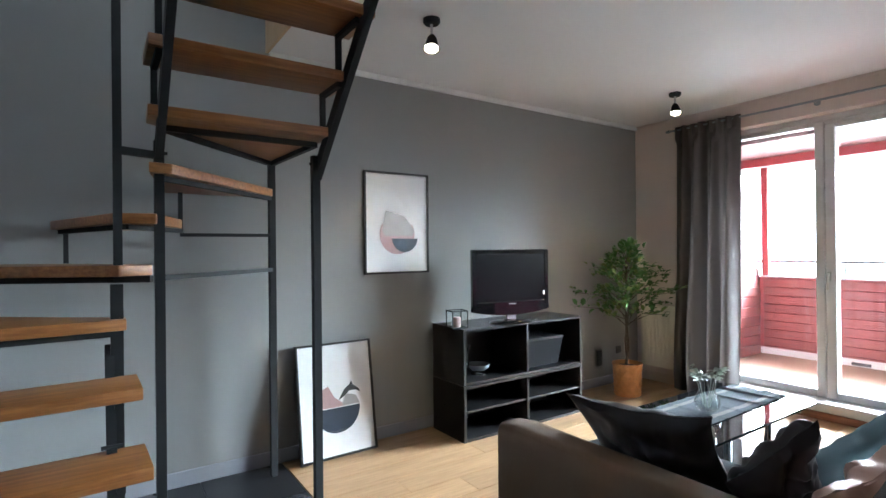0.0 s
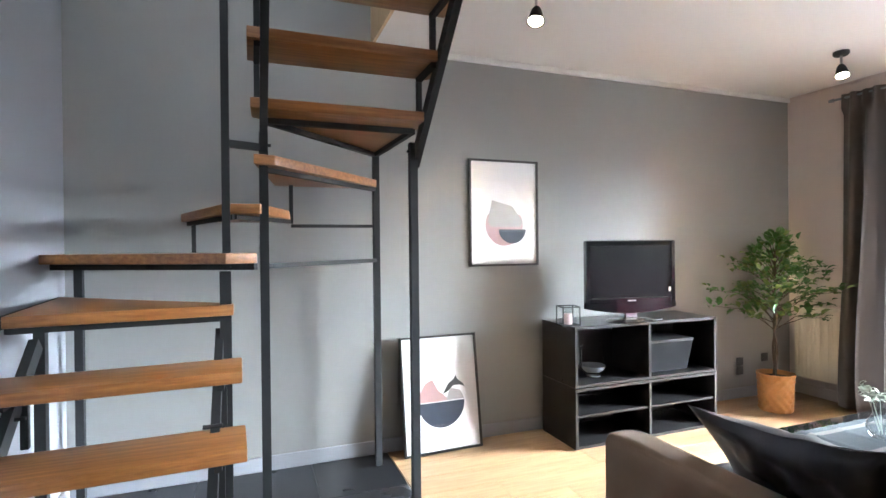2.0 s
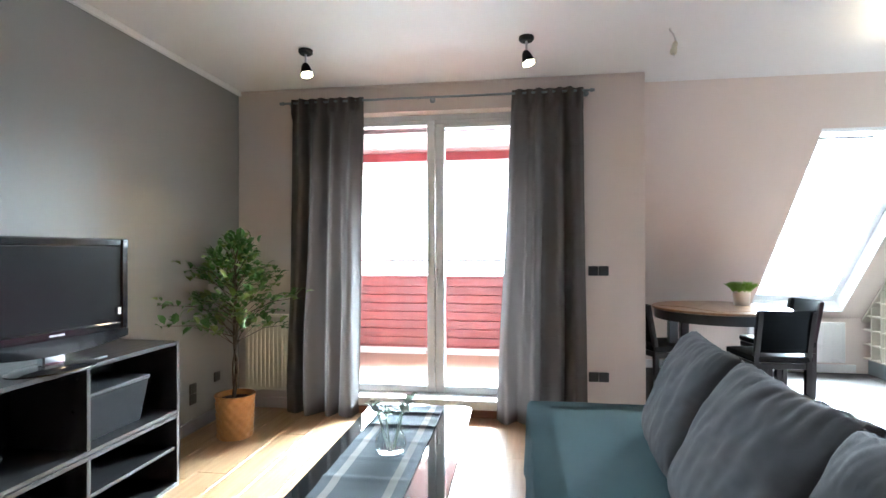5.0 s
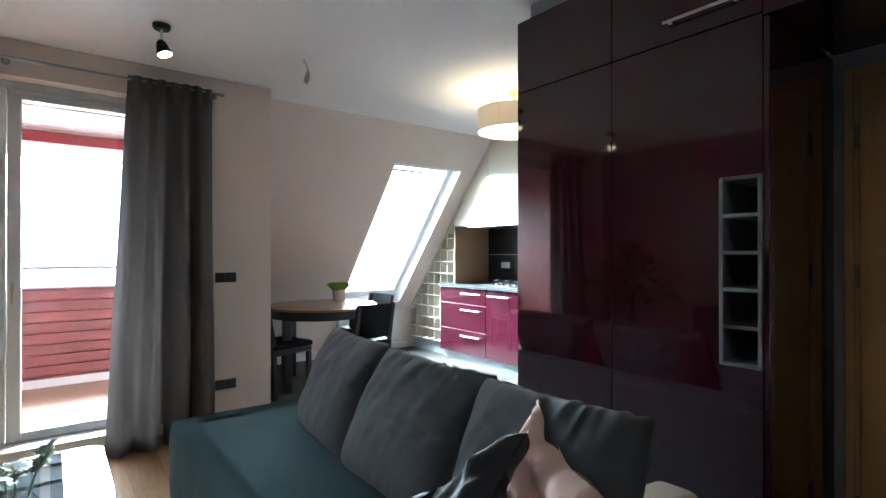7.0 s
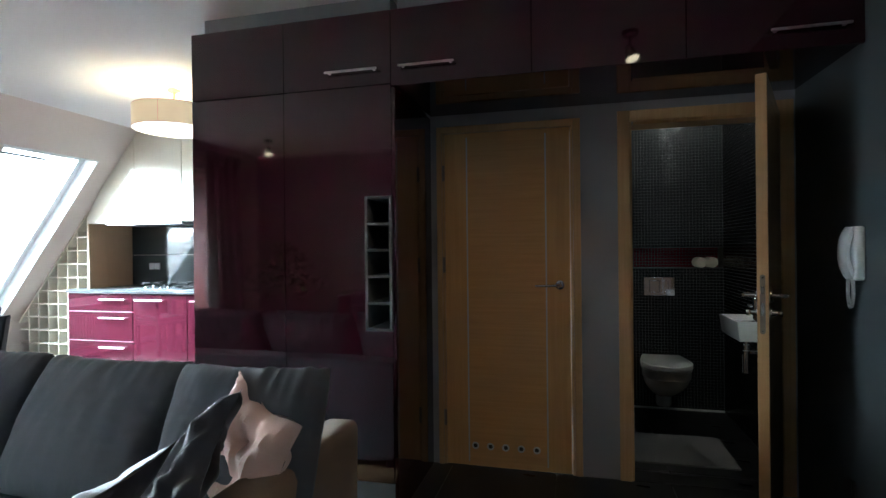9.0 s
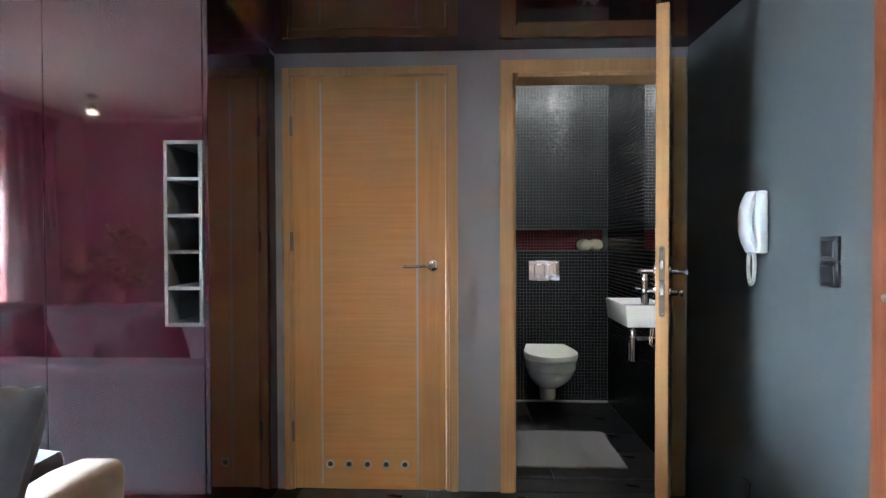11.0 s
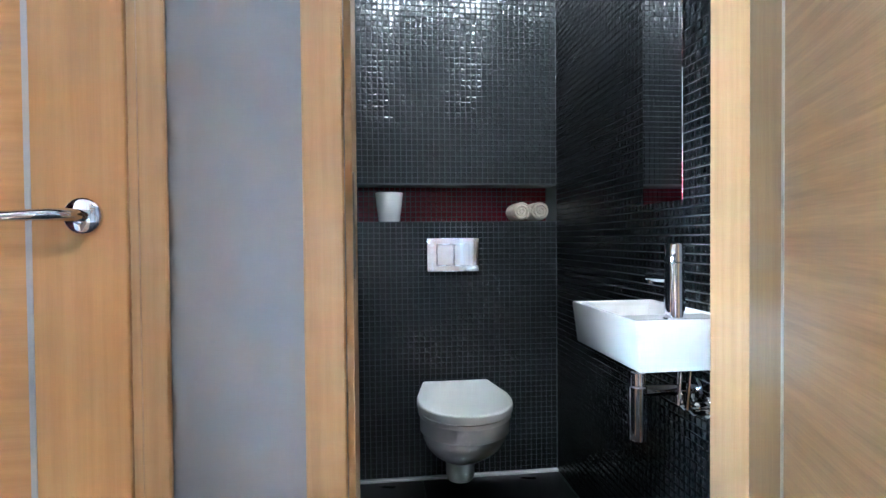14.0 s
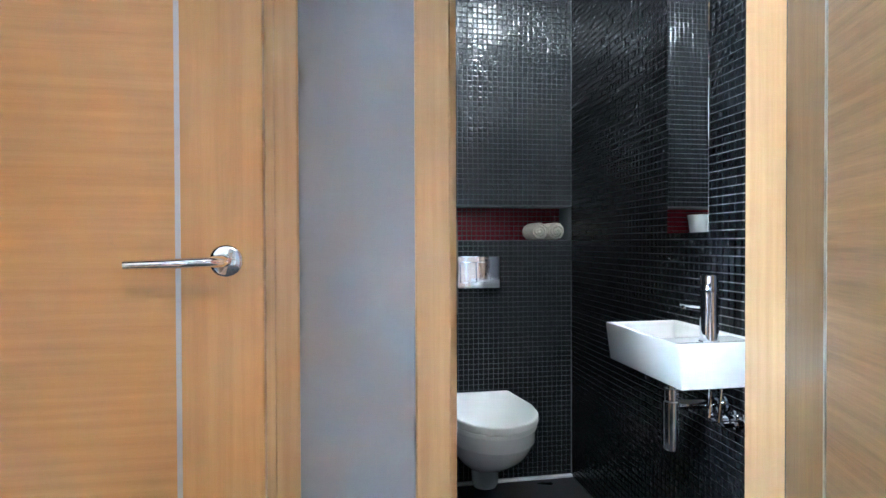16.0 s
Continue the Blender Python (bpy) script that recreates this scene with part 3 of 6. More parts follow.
# ---- balcony ----
structure("balcony_floor", box(B(), XE + 0.262, KN + 0.152, -0.1, 7.1, 3.6, 0.085), BALCONY_TILE, "beige tiled balcony floor", "floor")
BX = 6.86
bm = B()
box(bm, BX + 0.022, KN + 0.152, 0.086, BX + 0.14, 3.6, 0.95)
bal = structure("balcony_wall", bm, RED_BEAM, "red boarded balcony parapet", "wall")
structure("balcony_ledge", box(B(), BX - 0.03, KN + 0.152, 0.951, BX + 0.18, 3.6, 0.975, 0.004), TRIM_PAINT, "white balcony ledge", "ledge")
structure("balcony_drain_slot", box(B(), BX - 0.018, 2.19, 0.098, BX - 0.0125, 2.35, 0.128, 0.002), DARK_PLASTIC, "dark drain slot in the balcony kickboard", "slot")
structure("balcony_kickboard", box(B(), BX - 0.012, KN + 0.152, 0.087, BX - 0.001, 3.2, 0.16, 0.003), TRIM_PAINT, "white balcony kickboard", "baseboard")
bm = B()
tube(bm, [(BX + 0.02, KN + 0.16, 1.13), (BX + 0.02, 3.55, 1.13)], 0.018)
for y in (1.0, 2.4, 3.3):
    tube(bm, [(BX + 0.02, y, 0.97), (BX + 0.02, y, 1.13)], 0.012)
structure("balcony_rail", bm, GREY_METAL, "metal balcony rail", "rail")
bm = B()
for k in range(22):
    x0 = XE + 0.27 + k * 0.105
    box(bm, x0, KN + 0.16, 2.20, x0 + 0.092, 3.6, 2.215)
box(bm, XE + 0.27, KN + 0.16, 2.217, 7.6, 3.6, 2.30)
structure("balcony_ceiling", bm, SLAT_WHITE, "pale slatted balcony soffit", "ceiling")
structure("balcony_beam", box(B(), 6.18, KN + 0.16, 2.115, 6.30, 3.6, 2.199, 0.005), RED_BEAM, "red painted balcony beam", "beam")
bm = B()
box(bm, 6.80, 3.09, 0.976, 6.87, 3.16, 2.199, 0.004)
structure("balcony_post", bm, RED_BEAM, "red painted balcony post", "post")
bm = B()
pts = [(XE + 0.262, 0.086), (6.83, 0.086), (6.83, 0.95), (6.37, 2.199), (XE + 0.262, 2.199)]
lo = [bm.verts.new((x, 3.2, z)) for x, z in pts]
hi = [bm.verts.new((x, 3.3, z)) for x, z in pts]
bm.faces.new(lo), bm.faces.new(hi[::-1])
for k in range(5):
    bm.faces.new((lo[k], hi[k], hi[(k + 1) % 5], lo[(k + 1) % 5]))
structure("balcony_end_wall", bm, RED_BEAM, "red sloping balcony side wall", "wall")
# one even glowing panel stands in for sky and view, and lights the rooms
structure("backdrop", box(B(), 27.0, -30, -9.0, 27.2, 34, 22), BACKDROP, "glowing panel standing in for the bright outdoors", "backdrop")
structure("ground", box(B(), -200, -200, -9.2, 400, 200, -9.0), BALCONY_TILE, "street level ground far below", "ground")

# ---- wc shell ----
WL, WB = 0.8446, -2.09
bm = B()
box(bm, WL + 0.012, WB - 0.2, -0.02, WL + 0.1, YD0, 2.7)
structure("wall_wc_left", bm, MOSAIC_GROUT, "tiled side wall of the wc", "wall")
wc_right = structure("wall_wc_right", box(B(), WW - 0.1, WB - 0.2, -0.02, WW + 0.006, YD0 - 0.001, 2.509), MOSAIC_GROUT, "black mosaic wall beside the basin", "wall")
NZ0, NZ1 = 1.105, 1.262
bm = B()
box(bm, WW + 0.006, WB - 0.2, -0.02, WL + 0.012, WB - 0.006, NZ0)
box(bm, WW + 0.006, WB - 0.2, NZ1, WL + 0.012, WB - 0.006, 2.7)
box(bm, WW + 0.006, WB - 0.2, NZ0, WL + 0.012, WB - 0.146, NZ1)
wc_back = structure("wall_wc_back", bm, MOSAIC_GROUT, "black mosaic wall with a red niche behind the toilet", "wall")
structure("wc_ceiling", box(B(), WW + 0.007, WB, 2.48, WL + 0.012, YD0 - 0.001, 2.505), WHITE_PAINT, "white wc ceiling", "ceiling")


# ---- doors ----
def casing(bm, x0, x1, top, y, w, t, wl_):
    box(bm, x0 - w, y, 0.0, x0, y + t, top + w, 0.003)
    box(bm, x1, y, 0.0, x1 + wl_, y + t, top + w, 0.003)
    box(bm, x0, y, top, x1, y + t, top + w, 0.003)


def round_plate(m, w, h, t):
    """A thin upright plate with half-round ends, facing -y of its own frame."""
    pts = [(w / 2 * math.cos(radians(a)), h / 2 - w / 2 + w / 2 * math.sin(radians(a))) for a in range(0, 181, 18)]
    pts += [(-x, -z) for x, z in pts]
    bm = B()
    a = [bm.verts.new(m @ Vector((x, 0, z))) for x, z in pts]
    b = [bm.verts.new(m @ Vector((x, -t, z))) for x, z in pts]
    bm.faces.new(a), bm.faces.new(b[::-1])
    for k in range(len(pts)):
        bm.faces.new((a[k], b[k], b[(k + 1) % len(pts)], a[(k + 1) % len(pts)]))
    return bm


def lever(parent, m, side):
    """A chrome lever on a round rosette; the lever points along +x in its own frame, out along -y."""
    bm = B()
    lathe(bm, [(0, 0), (0.026, 0), (0.026, 0.006), (0.022, 0.009), (0, 0.009)], m=m @ pose(0, 0, 0, 90), seg=24)
    part("rosette", bm, CHROME, parent)
    bm = B()
    tube(bm, [m @ Vector(p) for p in ((0, -0.005, 0), (0, -0.045, 0), (side * 0.012, -0.055, 0), (side * 0.06, -0.056, -0.002), (side * 0.135, -0.05, -0.004))], 0.0095, 12, 0.007)
    part("door_handle", bm, CHROME, parent)


d1 = thing("door_1", ((D1L + D1R) / 2, YD1, 0), "closed light wooden veneer door with two metal strips", "door")
d1["kind"] = "structure"
bm = B()
casing(bm, D1R, D1L, DTOP, YD1 + 0.001, 0.04, 0.012, 0.03)
part("door_frame", bm, FRAME_WOOD, d1, smooth=False)
bm = B()
box(bm, D1R + 0.001, YD0, 0.0, D1R + 0.015, YD1 + 0.004, DTOP)
box(bm, D1L - 0.015, YD0, 0.0, D1L - 0.001, YD1 + 0.004, DTOP)
box(bm, D1R + 0.015, YD0, DTOP, D1L - 0.015, YD1 + 0.004, DTOP + 0.014)
part("jamb", bm, FRAME_WOOD, d1, smooth=False)
LX0, LX1 = D1R + 0.018, D1L - 0.018
part("door_leaf", box(B(), 1.1964, YD1 - 0.035, 0.006, 1.6486, YD1 + 0.006, DTOP - 0.004), DOOR_WOOD, d1, smooth=False)
for x0, x1 in ((LX0, 1.196), (1.649, LX1)):
    part("stile", box(B(), x0, YD1 - 0.035, 0.006, x1, YD1 + 0.006, DTOP - 0.004, 0.002), STILE_WOOD, d1, "upright-grained veneer stile", False)
for x in (1.196, 1.649):
    part("metal_strip", box(B(), x - 0.004, YD1 + 0.004, 0.03, x + 0.004, YD1 + 0.0075, DTOP - 0.03), ALU, d1, "thin brushed metal inlay strip")
for k in range(5):
    x = 1.258 + k * 0.0885
    bm = B()
    lathe(bm, [(0.012, 0), (0.021, 0), (0.021, 0.003), (0.014, 0.004), (0.012, 0.001)], m=pose(x, YD1 + 0.0065, 0.124, -90), seg=20)
    part("vent_ring", bm, SATIN_STEEL, d1, "bright metal vent ring")
    part("vent_hole", lathe(B(), [(0, 0), (0.0135, 0), (0.0135, 0.0012), (0, 0.0012)], m=pose(x, YD1 + 0.0065, 0.124, -90), seg=16), DARK_PLASTIC, d1)
for z in (0.28, 1.18, 1.72):
    bm = B()
    tube(bm, [(LX1 + 0.006, YD1 + 0.014, z - 0.045), (LX1 + 0.006, YD1 + 0.014, z + 0.045)], 0.008, 10)
    part("hinge", bm, BRONZE, d1, "dark bronzed hinge")
lever(d1, pose(1.121, YD1 + 0.006, 1.066, 0, 0, 180), -1)

d2 = thing("door_2", ((D2L + D2R) / 2, YD1, 0), "open light wooden veneer wc door with chrome handles", "door")
d2["kind"] = "structure"
bm = B()
casing(bm, D2R, D2L, DTOP, YD1 + 0.001, 0.06, 0.014, 0.062)
part("door_frame", bm, FRAME_WOOD, d2, smooth=False)
bm = B()
box(bm, D2R + 0.001, YD0, 0.0, D2R + 0.022, YD1 + 0.004, DTOP)
box(bm, D2L - 0.012, YD0, 0.0, D2L - 0.001, YD1 + 0.004, DTOP)
box(bm, D2R + 0.022, YD0, DTOP - 0.016, D2L - 0.022, YD1 + 0.004, DTOP)
part("jamb", bm, FRAME_WOOD, d2, smooth=False)
part("strike_plate", round_plate(pose(D2L - 0.0122, YD1 - 0.009, 1.05, 0, 0, -90), 0.025, 0.17, 0.0024), PLATE_METAL, d2, "dark bronzed strike plate")
bm = B()
box(bm, D2R + 0.022, YD1 - 0.018, 0.0, D2R + 0.028, YD1 - 0.008, DTOP - 0.016)
part("seal", bm, DARK_PLASTIC, d2, smooth=False)
# the leaf stands open into the hall
LEAF_M = pose(0.026, -0.712, 0, 0, 0, 67.5)
LW = 0.745
SX0, SX1 = 0.158, LW - 0.135
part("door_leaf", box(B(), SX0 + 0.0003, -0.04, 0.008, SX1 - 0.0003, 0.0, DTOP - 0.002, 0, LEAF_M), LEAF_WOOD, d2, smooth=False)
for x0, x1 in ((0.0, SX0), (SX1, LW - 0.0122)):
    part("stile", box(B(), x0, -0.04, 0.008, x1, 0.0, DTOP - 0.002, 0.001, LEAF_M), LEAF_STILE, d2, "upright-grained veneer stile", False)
for x in (SX0, SX1):
    part("metal_strip", box(B(), x - 0.004, -0.0415, 0.03, x + 0.004, -0.039, DTOP - 0.03, 0, LEAF_M), ALU, d2, "thin brushed metal inlay strip")
bm = B()
box(bm, LW - 0.012, -0.04, 0.008, LW, 0.0, DTOP - 0.002, 0.002, LEAF_M)
part("leaf_edge", bm, LEAF_EDGE, d2, smooth=False)
part("lock_plate", round_plate(LEAF_M @ pose(LW, -0.0205, 1.045, 0, 0, 90), 0.019, 0.235, 0.0022), PLATE_METAL, d2, "dark bronzed lock plate with rounded ends")
for z in (0.94, 1.15):
    part("screw", lathe(B(), [(0, 0.0022), (0.0045, 0.0022), (0.004, 0.0034), (0, 0.0034)], m=LEAF_M @ pose(LW, -0.0205, z, 0, 90), seg=10), CHROME, d2)
bm = B()
box(bm, LW + 0.002, -0.027, 1.085, LW + 0.008, -0.015, 1.115, 0.001, LEAF_M)
part("latch", bm, CHROME, d2)
bm = B()
box(bm, LW + 0.002, -0.027, 1.0, LW + 0.0035, -0.015, 1.05, 0.0006, LEAF_M)
part("bolt", bm, CHROME, d2)
lever(d2, LEAF_M @ pose(LW - 0.055, -0.04, 1.075, 0, 0, 0), -1)
lever(d2, LEAF_M @ pose(LW - 0.055, 0.0, 1.075, 0, 0, 180), 1)
for m in (LEAF_M @ pose(LW - 0.055, -0.04, 1.005), LEAF_M @ pose(LW - 0.055, 0.0, 1.005, 0, 0, 180)):
    bm = B()
    lathe(bm, [(0, 0), (0.024, 0), (0.024, 0.006), (0.012, 0.008), (0.009, 0.026), (0.014, 0.034), (0.013, 0.042), (0, 0.044)], m=m @ pose(0, 0, 0, 90), seg=20)
    part("privacy_knob", bm, CHROME, d2)

ed = thing("door_3", (WX, 0.65, 0), "closed brown wooden entry door with metal locks", "door")
ed["kind"] = "structure"
bm = B()
for y0, y1 in ((0.35, 0.405), (1.195, 1.25)):
    box(bm, WX - 0.1, y0, 0.0, WX + 0.012, y1, 2.06, 0.003)
box(bm, WX - 0.1, 0.405, 2.0, WX + 0.012, 1.195, 2.06, 0.003)
part("door_frame", bm, ENTRY_WOOD, ed, smooth=False)
part("door_leaf", box(B(), WX - 0.05, 0.407, 0.005, WX + 0.004, 1.193, 1.998, 0.004), ENTRY_WOOD, ed, smooth=False)
part("handle_plate", box(B(), WX + 0.004, 0.425, 0.88, WX + 0.012, 0.47, 1.14, 0.004), ALU, ed)
bm = B()
tube(bm, [(WX + 0.01, 0.448, 1.045), (WX + 0.055, 0.448, 1.045), (WX + 0.06, 0.46, 1.045), (WX + 0.06, 0.57, 1.045)], 0.010, 12)
part("door_handle", bm, ALU, ed)
bm = B()
box(bm, WX + 0.004, 0.425, 1.42, WX + 0.014, 0.48, 1.56, 0.004)
tube(bm, [(WX + 0.014, 0.452, 1.49), (WX + 0.04, 0.452, 1.49)], 0.014, 12)
part("upper_lock", bm, ALU, ed)

# ---- burgundy wardrobe wall ----
FY = -0.08
ward = thing("wardrobe", (2.44, -0.4, 0), "tall burgundy high-gloss wardrobe with a bottle rack", "wardrobe")
bm = B()
box(bm, 1.885, FY - 0.62, 0.15, 3.0, FY - 0.02, 0.88)
box(bm, 2.03, FY - 0.62, 0.88, 3.0, FY - 0.02, 1.535)
box(bm, 1.885, FY - 0.62, 1.535, 3.0, FY - 0.02, 2.42)
part("body", bm, RED_GLOSS, ward, smooth=False)
part("side_panel", box(B(), 1.866, FY - 0.64, 0.0, 1.884, FY - 0.0005, 2.05, 0.002), RED_GLOSS, ward, smooth=False)
bm = B()
box(bm, 1.887, FY - 0.018, 0.155, 2.026, FY, 0.882)
box(bm, 2.026, FY - 0.018, 0.155, 2.454, FY, 2.063)
box(bm, 1.887, FY - 0.018, 1.534, 2.026, FY, 2.063)
part("door", bm, RED_GLOSS, ward, smooth=False)
part("door", box(B(), 2.458, FY - 0.018, 0.155, 2.998, FY, 2.063, 0.0015), RED_GLOSS, ward, smooth=False)
for x0, x1 in ((1.887, 2.454), (2.458, 2.998)):
    part("upper_door", box(B(), x0, FY - 0.018, 2.067, x1, FY, 2.418, 0.0015), RED_GLOSS, ward, smooth=False)


def rail_handle(parent, x0, x1, z, y):
    bm = B()
    box(bm, x0, y + 0.022, z - 0.005, x1, y + 0.032, z + 0.005, 0.002)
    for x in (x0 + 0.02, x1 - 0.02):
        box(bm, x - 0.005, y, z - 0.004, x + 0.005, y + 0.022, z + 0.004)
    part("handle", bm, ALU, parent, "slim brushed aluminium handle", False)


rail_handle(ward, 1.946, 2.218, 2.138, FY)
part("plinth", box(B(), 1.887, FY - 0.58, 0.002, 2.99, FY - 0.05, 0.149), GREY_PLINTH, ward, smooth=False)
part("top_filler", box(B(), 1.90, FY - 0.6, 2.421, 2.95, FY - 0.045, 2.508), GREY_METAL, ward, smooth=False)
for x in (1.888, 2.012):
    part("rack_side", box(B(), x, FY - 0.30, 0.884, x + 0.012, FY + 0.004, 1.533), RACK_METAL, ward, "grey metal bottle rack side", False)
for k in range(6):
    z = 0.884 + k * 0.1274
    part("rack_shelf", box(B(), 1.9002, FY - 0.30, z, 2.0118, FY + 0.002, z + 0.012), RACK_METAL, ward, smooth=False)
part("rack_back", box(B(), 1.889, FY - 0.335, 0.885, 2.024, FY - 0.302, 1.532), DARK_PLASTIC, ward, smooth=False)

over = thing("overhead_cabinet", (0.92, -0.4, 2.06), "burgundy high-gloss overhead cabinet above the doors", "cabinet")
part("body", box(B(), WX + 0.002, FY - 0.64, 2.064, 1.864, FY - 0.02, 2.42), RED_GLOSS, over, smooth=False)
for x0, x1 in ((WX + 0.004, 0.585), (0.589, 1.22), (1.224, 1.8845)):
    part("door", box(B(), x0, FY - 0.018, 2.055, x1, FY, 2.418, 0.0015), RED_GLOSS, over, smooth=False)
rail_handle(over, 1.57, 1.84, 2.138, FY)
rail_handle(over, 0.006, 0.284, 2.128, FY)
part("top_filler", box(B(), WX + 0.004, FY - 0.6, 2.421, 1.864, FY - 0.045, 2.508), GREY_METAL, over, smooth=False)

# ---- staircase ----
stair = thing("staircase", (0.7, 2.8, 0), "black steel winding staircase with oak treads", "staircase")
RISE = 0.203
top = lambda k: 0.64 + RISE * (k - 3)
TH = 0.042
AX, AY = 0.775, 2.755      # inner post
CX, CY = 1.432, 2.755      # outer front post
BX2, BY = 1.405, 3.40      # back post
LX = -0.10
outlines = {
    1: [(-0.06, 1.78), (0.695, 1.80), (0.69, 2.045), (-0.06, 2.025)],
    2: [(-0.06, 1.97), (0.695, 1.99), (0.69, 2.235), (-0.07, 2.215)],
    3: [(-0.06, 2.155), (0.705, 2.19), (0.697, 2.43), (-0.075, 2.41)],
    4: [(-0.055, 2.35), (0.69, 2.375), (0.685, 2.62), (-0.075, 2.59)],
    5: [(-0.065, 2.60), (0.655, 2.655), (0.655, 2.72), (-0.13, 3.40)],
    6: [(-0.13, 3.13), (0.63, 2.63), (0.745, 2.70), (0.745, 2.78), (0.30, 3.50), (-0.13, 3.50)],
    7: [(0.38, 3.46), (0.62, 2.74), (0.76, 2.72), (0.90, 3.10), (0.93, 3.46)],
    8: [(0.735, 2.70), (0.82, 2.72), (1.40, 3.36), (1.40, 3.46), (0.85, 3.46)],
    9: [(0.725, 2.60), (1.46, 2.60), (1.46, 2.74), (1.42, 3.36), (1.37, 3.36), (0.73, 2.76)],
    10: [(0.715, 2.42), (1.48, 2.42), (1.48, 2.67), (0.715, 2.67)],
    11: [(0.715, 2.22), (1.49, 2.22), (1.49, 2.48), (0.715, 2.48)],
}
for k, poly in outlines.items():
    part("tread", prism(B(), poly, top(k) - TH, top(k), 0.004), TREAD_WOOD, stair, "stained oak tread")


def steel(name, *bars, w=0.03):
    bm = B()
    for b in bars:
        bar(bm, b[0], b[1], b[2] if len(b) > 2 else w, b[3] if len(b) > 3 else None, (0, 0, 1) if abs(b[0][2] - b[1][2]) < 0.9 * (Vector(b[1]) - Vector(b[0])).length else (0, 1, 0))
    return part(name, bm, STEEL, stair, smooth=False)


steel("post", ((AX, AY, 0), (AX, AY, 1.75)), w=0.036)
steel("post", ((CX, CY, 0), (CX, CY, 1.75)), w=0.036)
steel("post", ((BX2, BY, 0), (BX2, BY, 1.80)), w=0.036)
steel("post", ((0.625, 2.70, 0), (0.625, 2.70, top(6) - TH - 0.03)), w=0.042)
steel("post", ((0.63, 2.70, top(6) - 0.06), (0.63, 2.70, 3.3)), w=0.030)
steel("post", ((-0.07, 3.45, 0), (-0.07, 3.45, top(6) - TH - 0.02)), w=0.036)
steel("post", ((-0.09, 3.02, 0), (-0.09, 3.02, top(5) - TH - 0.02)), w=0.04)
steel("post", ((0.44, 3.46, top(6)), (0.44, 3.46, top(7) - TH)), w=0.02)
steel("post", ((0.93, 3.40, top(7) - 0.05), (0.93, 3.40, top(8) - TH)), w=0.02)
# rails that carry the winders
steel("bracket", ((AX, AY, 1.192), (BX2, BY, 1.192)), w=0.022)
steel("bracket", ((0.93, 3.42, 1.39), (BX2, BY, 1.39)), w=0.018)
steel("bracket", ((AX, AY, 1.69), (0.63, 2.70, 1.69)), w=0.028)
z9 = top(9) - TH - 0.012
steel("bracket", ((AX, AY, z9), (BX2, BY, z9)), ((BX2, BY, z9), (CX, CY, z9)), ((AX, AY, z9), (CX, CY, z9)), w=0.024)
z8 = top(8) - TH - 0.011
steel("bracket", ((AX, AY + 0.02, z8), (1.39, 3.38, z8)), w=0.022)
z7 = top(7) - TH - 0.011
steel("bracket", ((0.42, 3.43, z7), (0.66, 2.76, z7)), ((0.66, 2.76, z7), (0.90, 3.12, z7)), w=0.02)
z6 = top(6) - TH - 0.013
steel("bracket", ((-0.09, 3.17, z6), (0.74, 2.67, z6)), ((-0.07, 3.45, z6), (-0.09, 3.17, z6)), w=0.026)
z5 = top(5) - TH - 0.012
steel("bracket", ((-0.06, 2.64, z5), (0.625, 2.69, z5)), ((-0.06, 2.64, z5), (-0.1, 3.36, z5)), w=0.024)
# lower flight stringers with tread supports
for x in (-0.015, 0.60):
    pts = [(x, 1.75, 0.02), (x, 2.74, top(5) - 0.12)]
    steel("stringer", (pts[0], pts[1], 0.03, 0.06))
    for k in (1, 2, 3, 4):
        y = outlines[k][0][1] + 0.04
        zt = top(k) - TH
        steel("tread_support", ((x + 0.02, y, zt - 0.012), (x + 0.02, y + 0.2, zt - 0.012)), ((x + 0.02, y + 0.19, zt - 0.2 if k > 1 else 0.0), (x + 0.02, y + 0.19, zt - 0.012)), w=0.022)
# end plates along the wall
for k in range(1, 6):
    x0, x1 = outlines[k][0], outlines[k][3]
    steel("end_plate", ((x0[0] - 0.008, x0[1] + 0.0, top(k) - 0.024), (x1[0] - 0.008, x1[1] + 0.0, top(k) - 0.024), 0.010, 0.046))
# upper flight stringers
for x in (AX, CX + 0.02):
    steel("stringer", ((x, 2.79, 1.66), (x, 1.62, 2.82), 0.03, 0.06))
    for k in (10, 11):
        y = outlines[k][2][1] - 0.03
        steel("tread_support", ((x - 0.025, y, top(k) - TH - 0.012), (x - 0.025, y - 0.2, top(k) - TH - 0.012)), ((x - 0.025, y, top(k) - TH), (x - 0.025, y, top(k) - 0.21)), w=0.022)
for x, y, z in ((AX, AY, 1.70), (CX, CY, 1.71), (0.60, 2.30, 0.69), (0.0, 2.52, 0.72)):
    bm = B()
    tube(bm, [(x - 0.03, y - 0.005, z), (x + 0.03, y - 0.005, z)], 0.007, 6)
    part("bolt", bm, STEEL, stair)


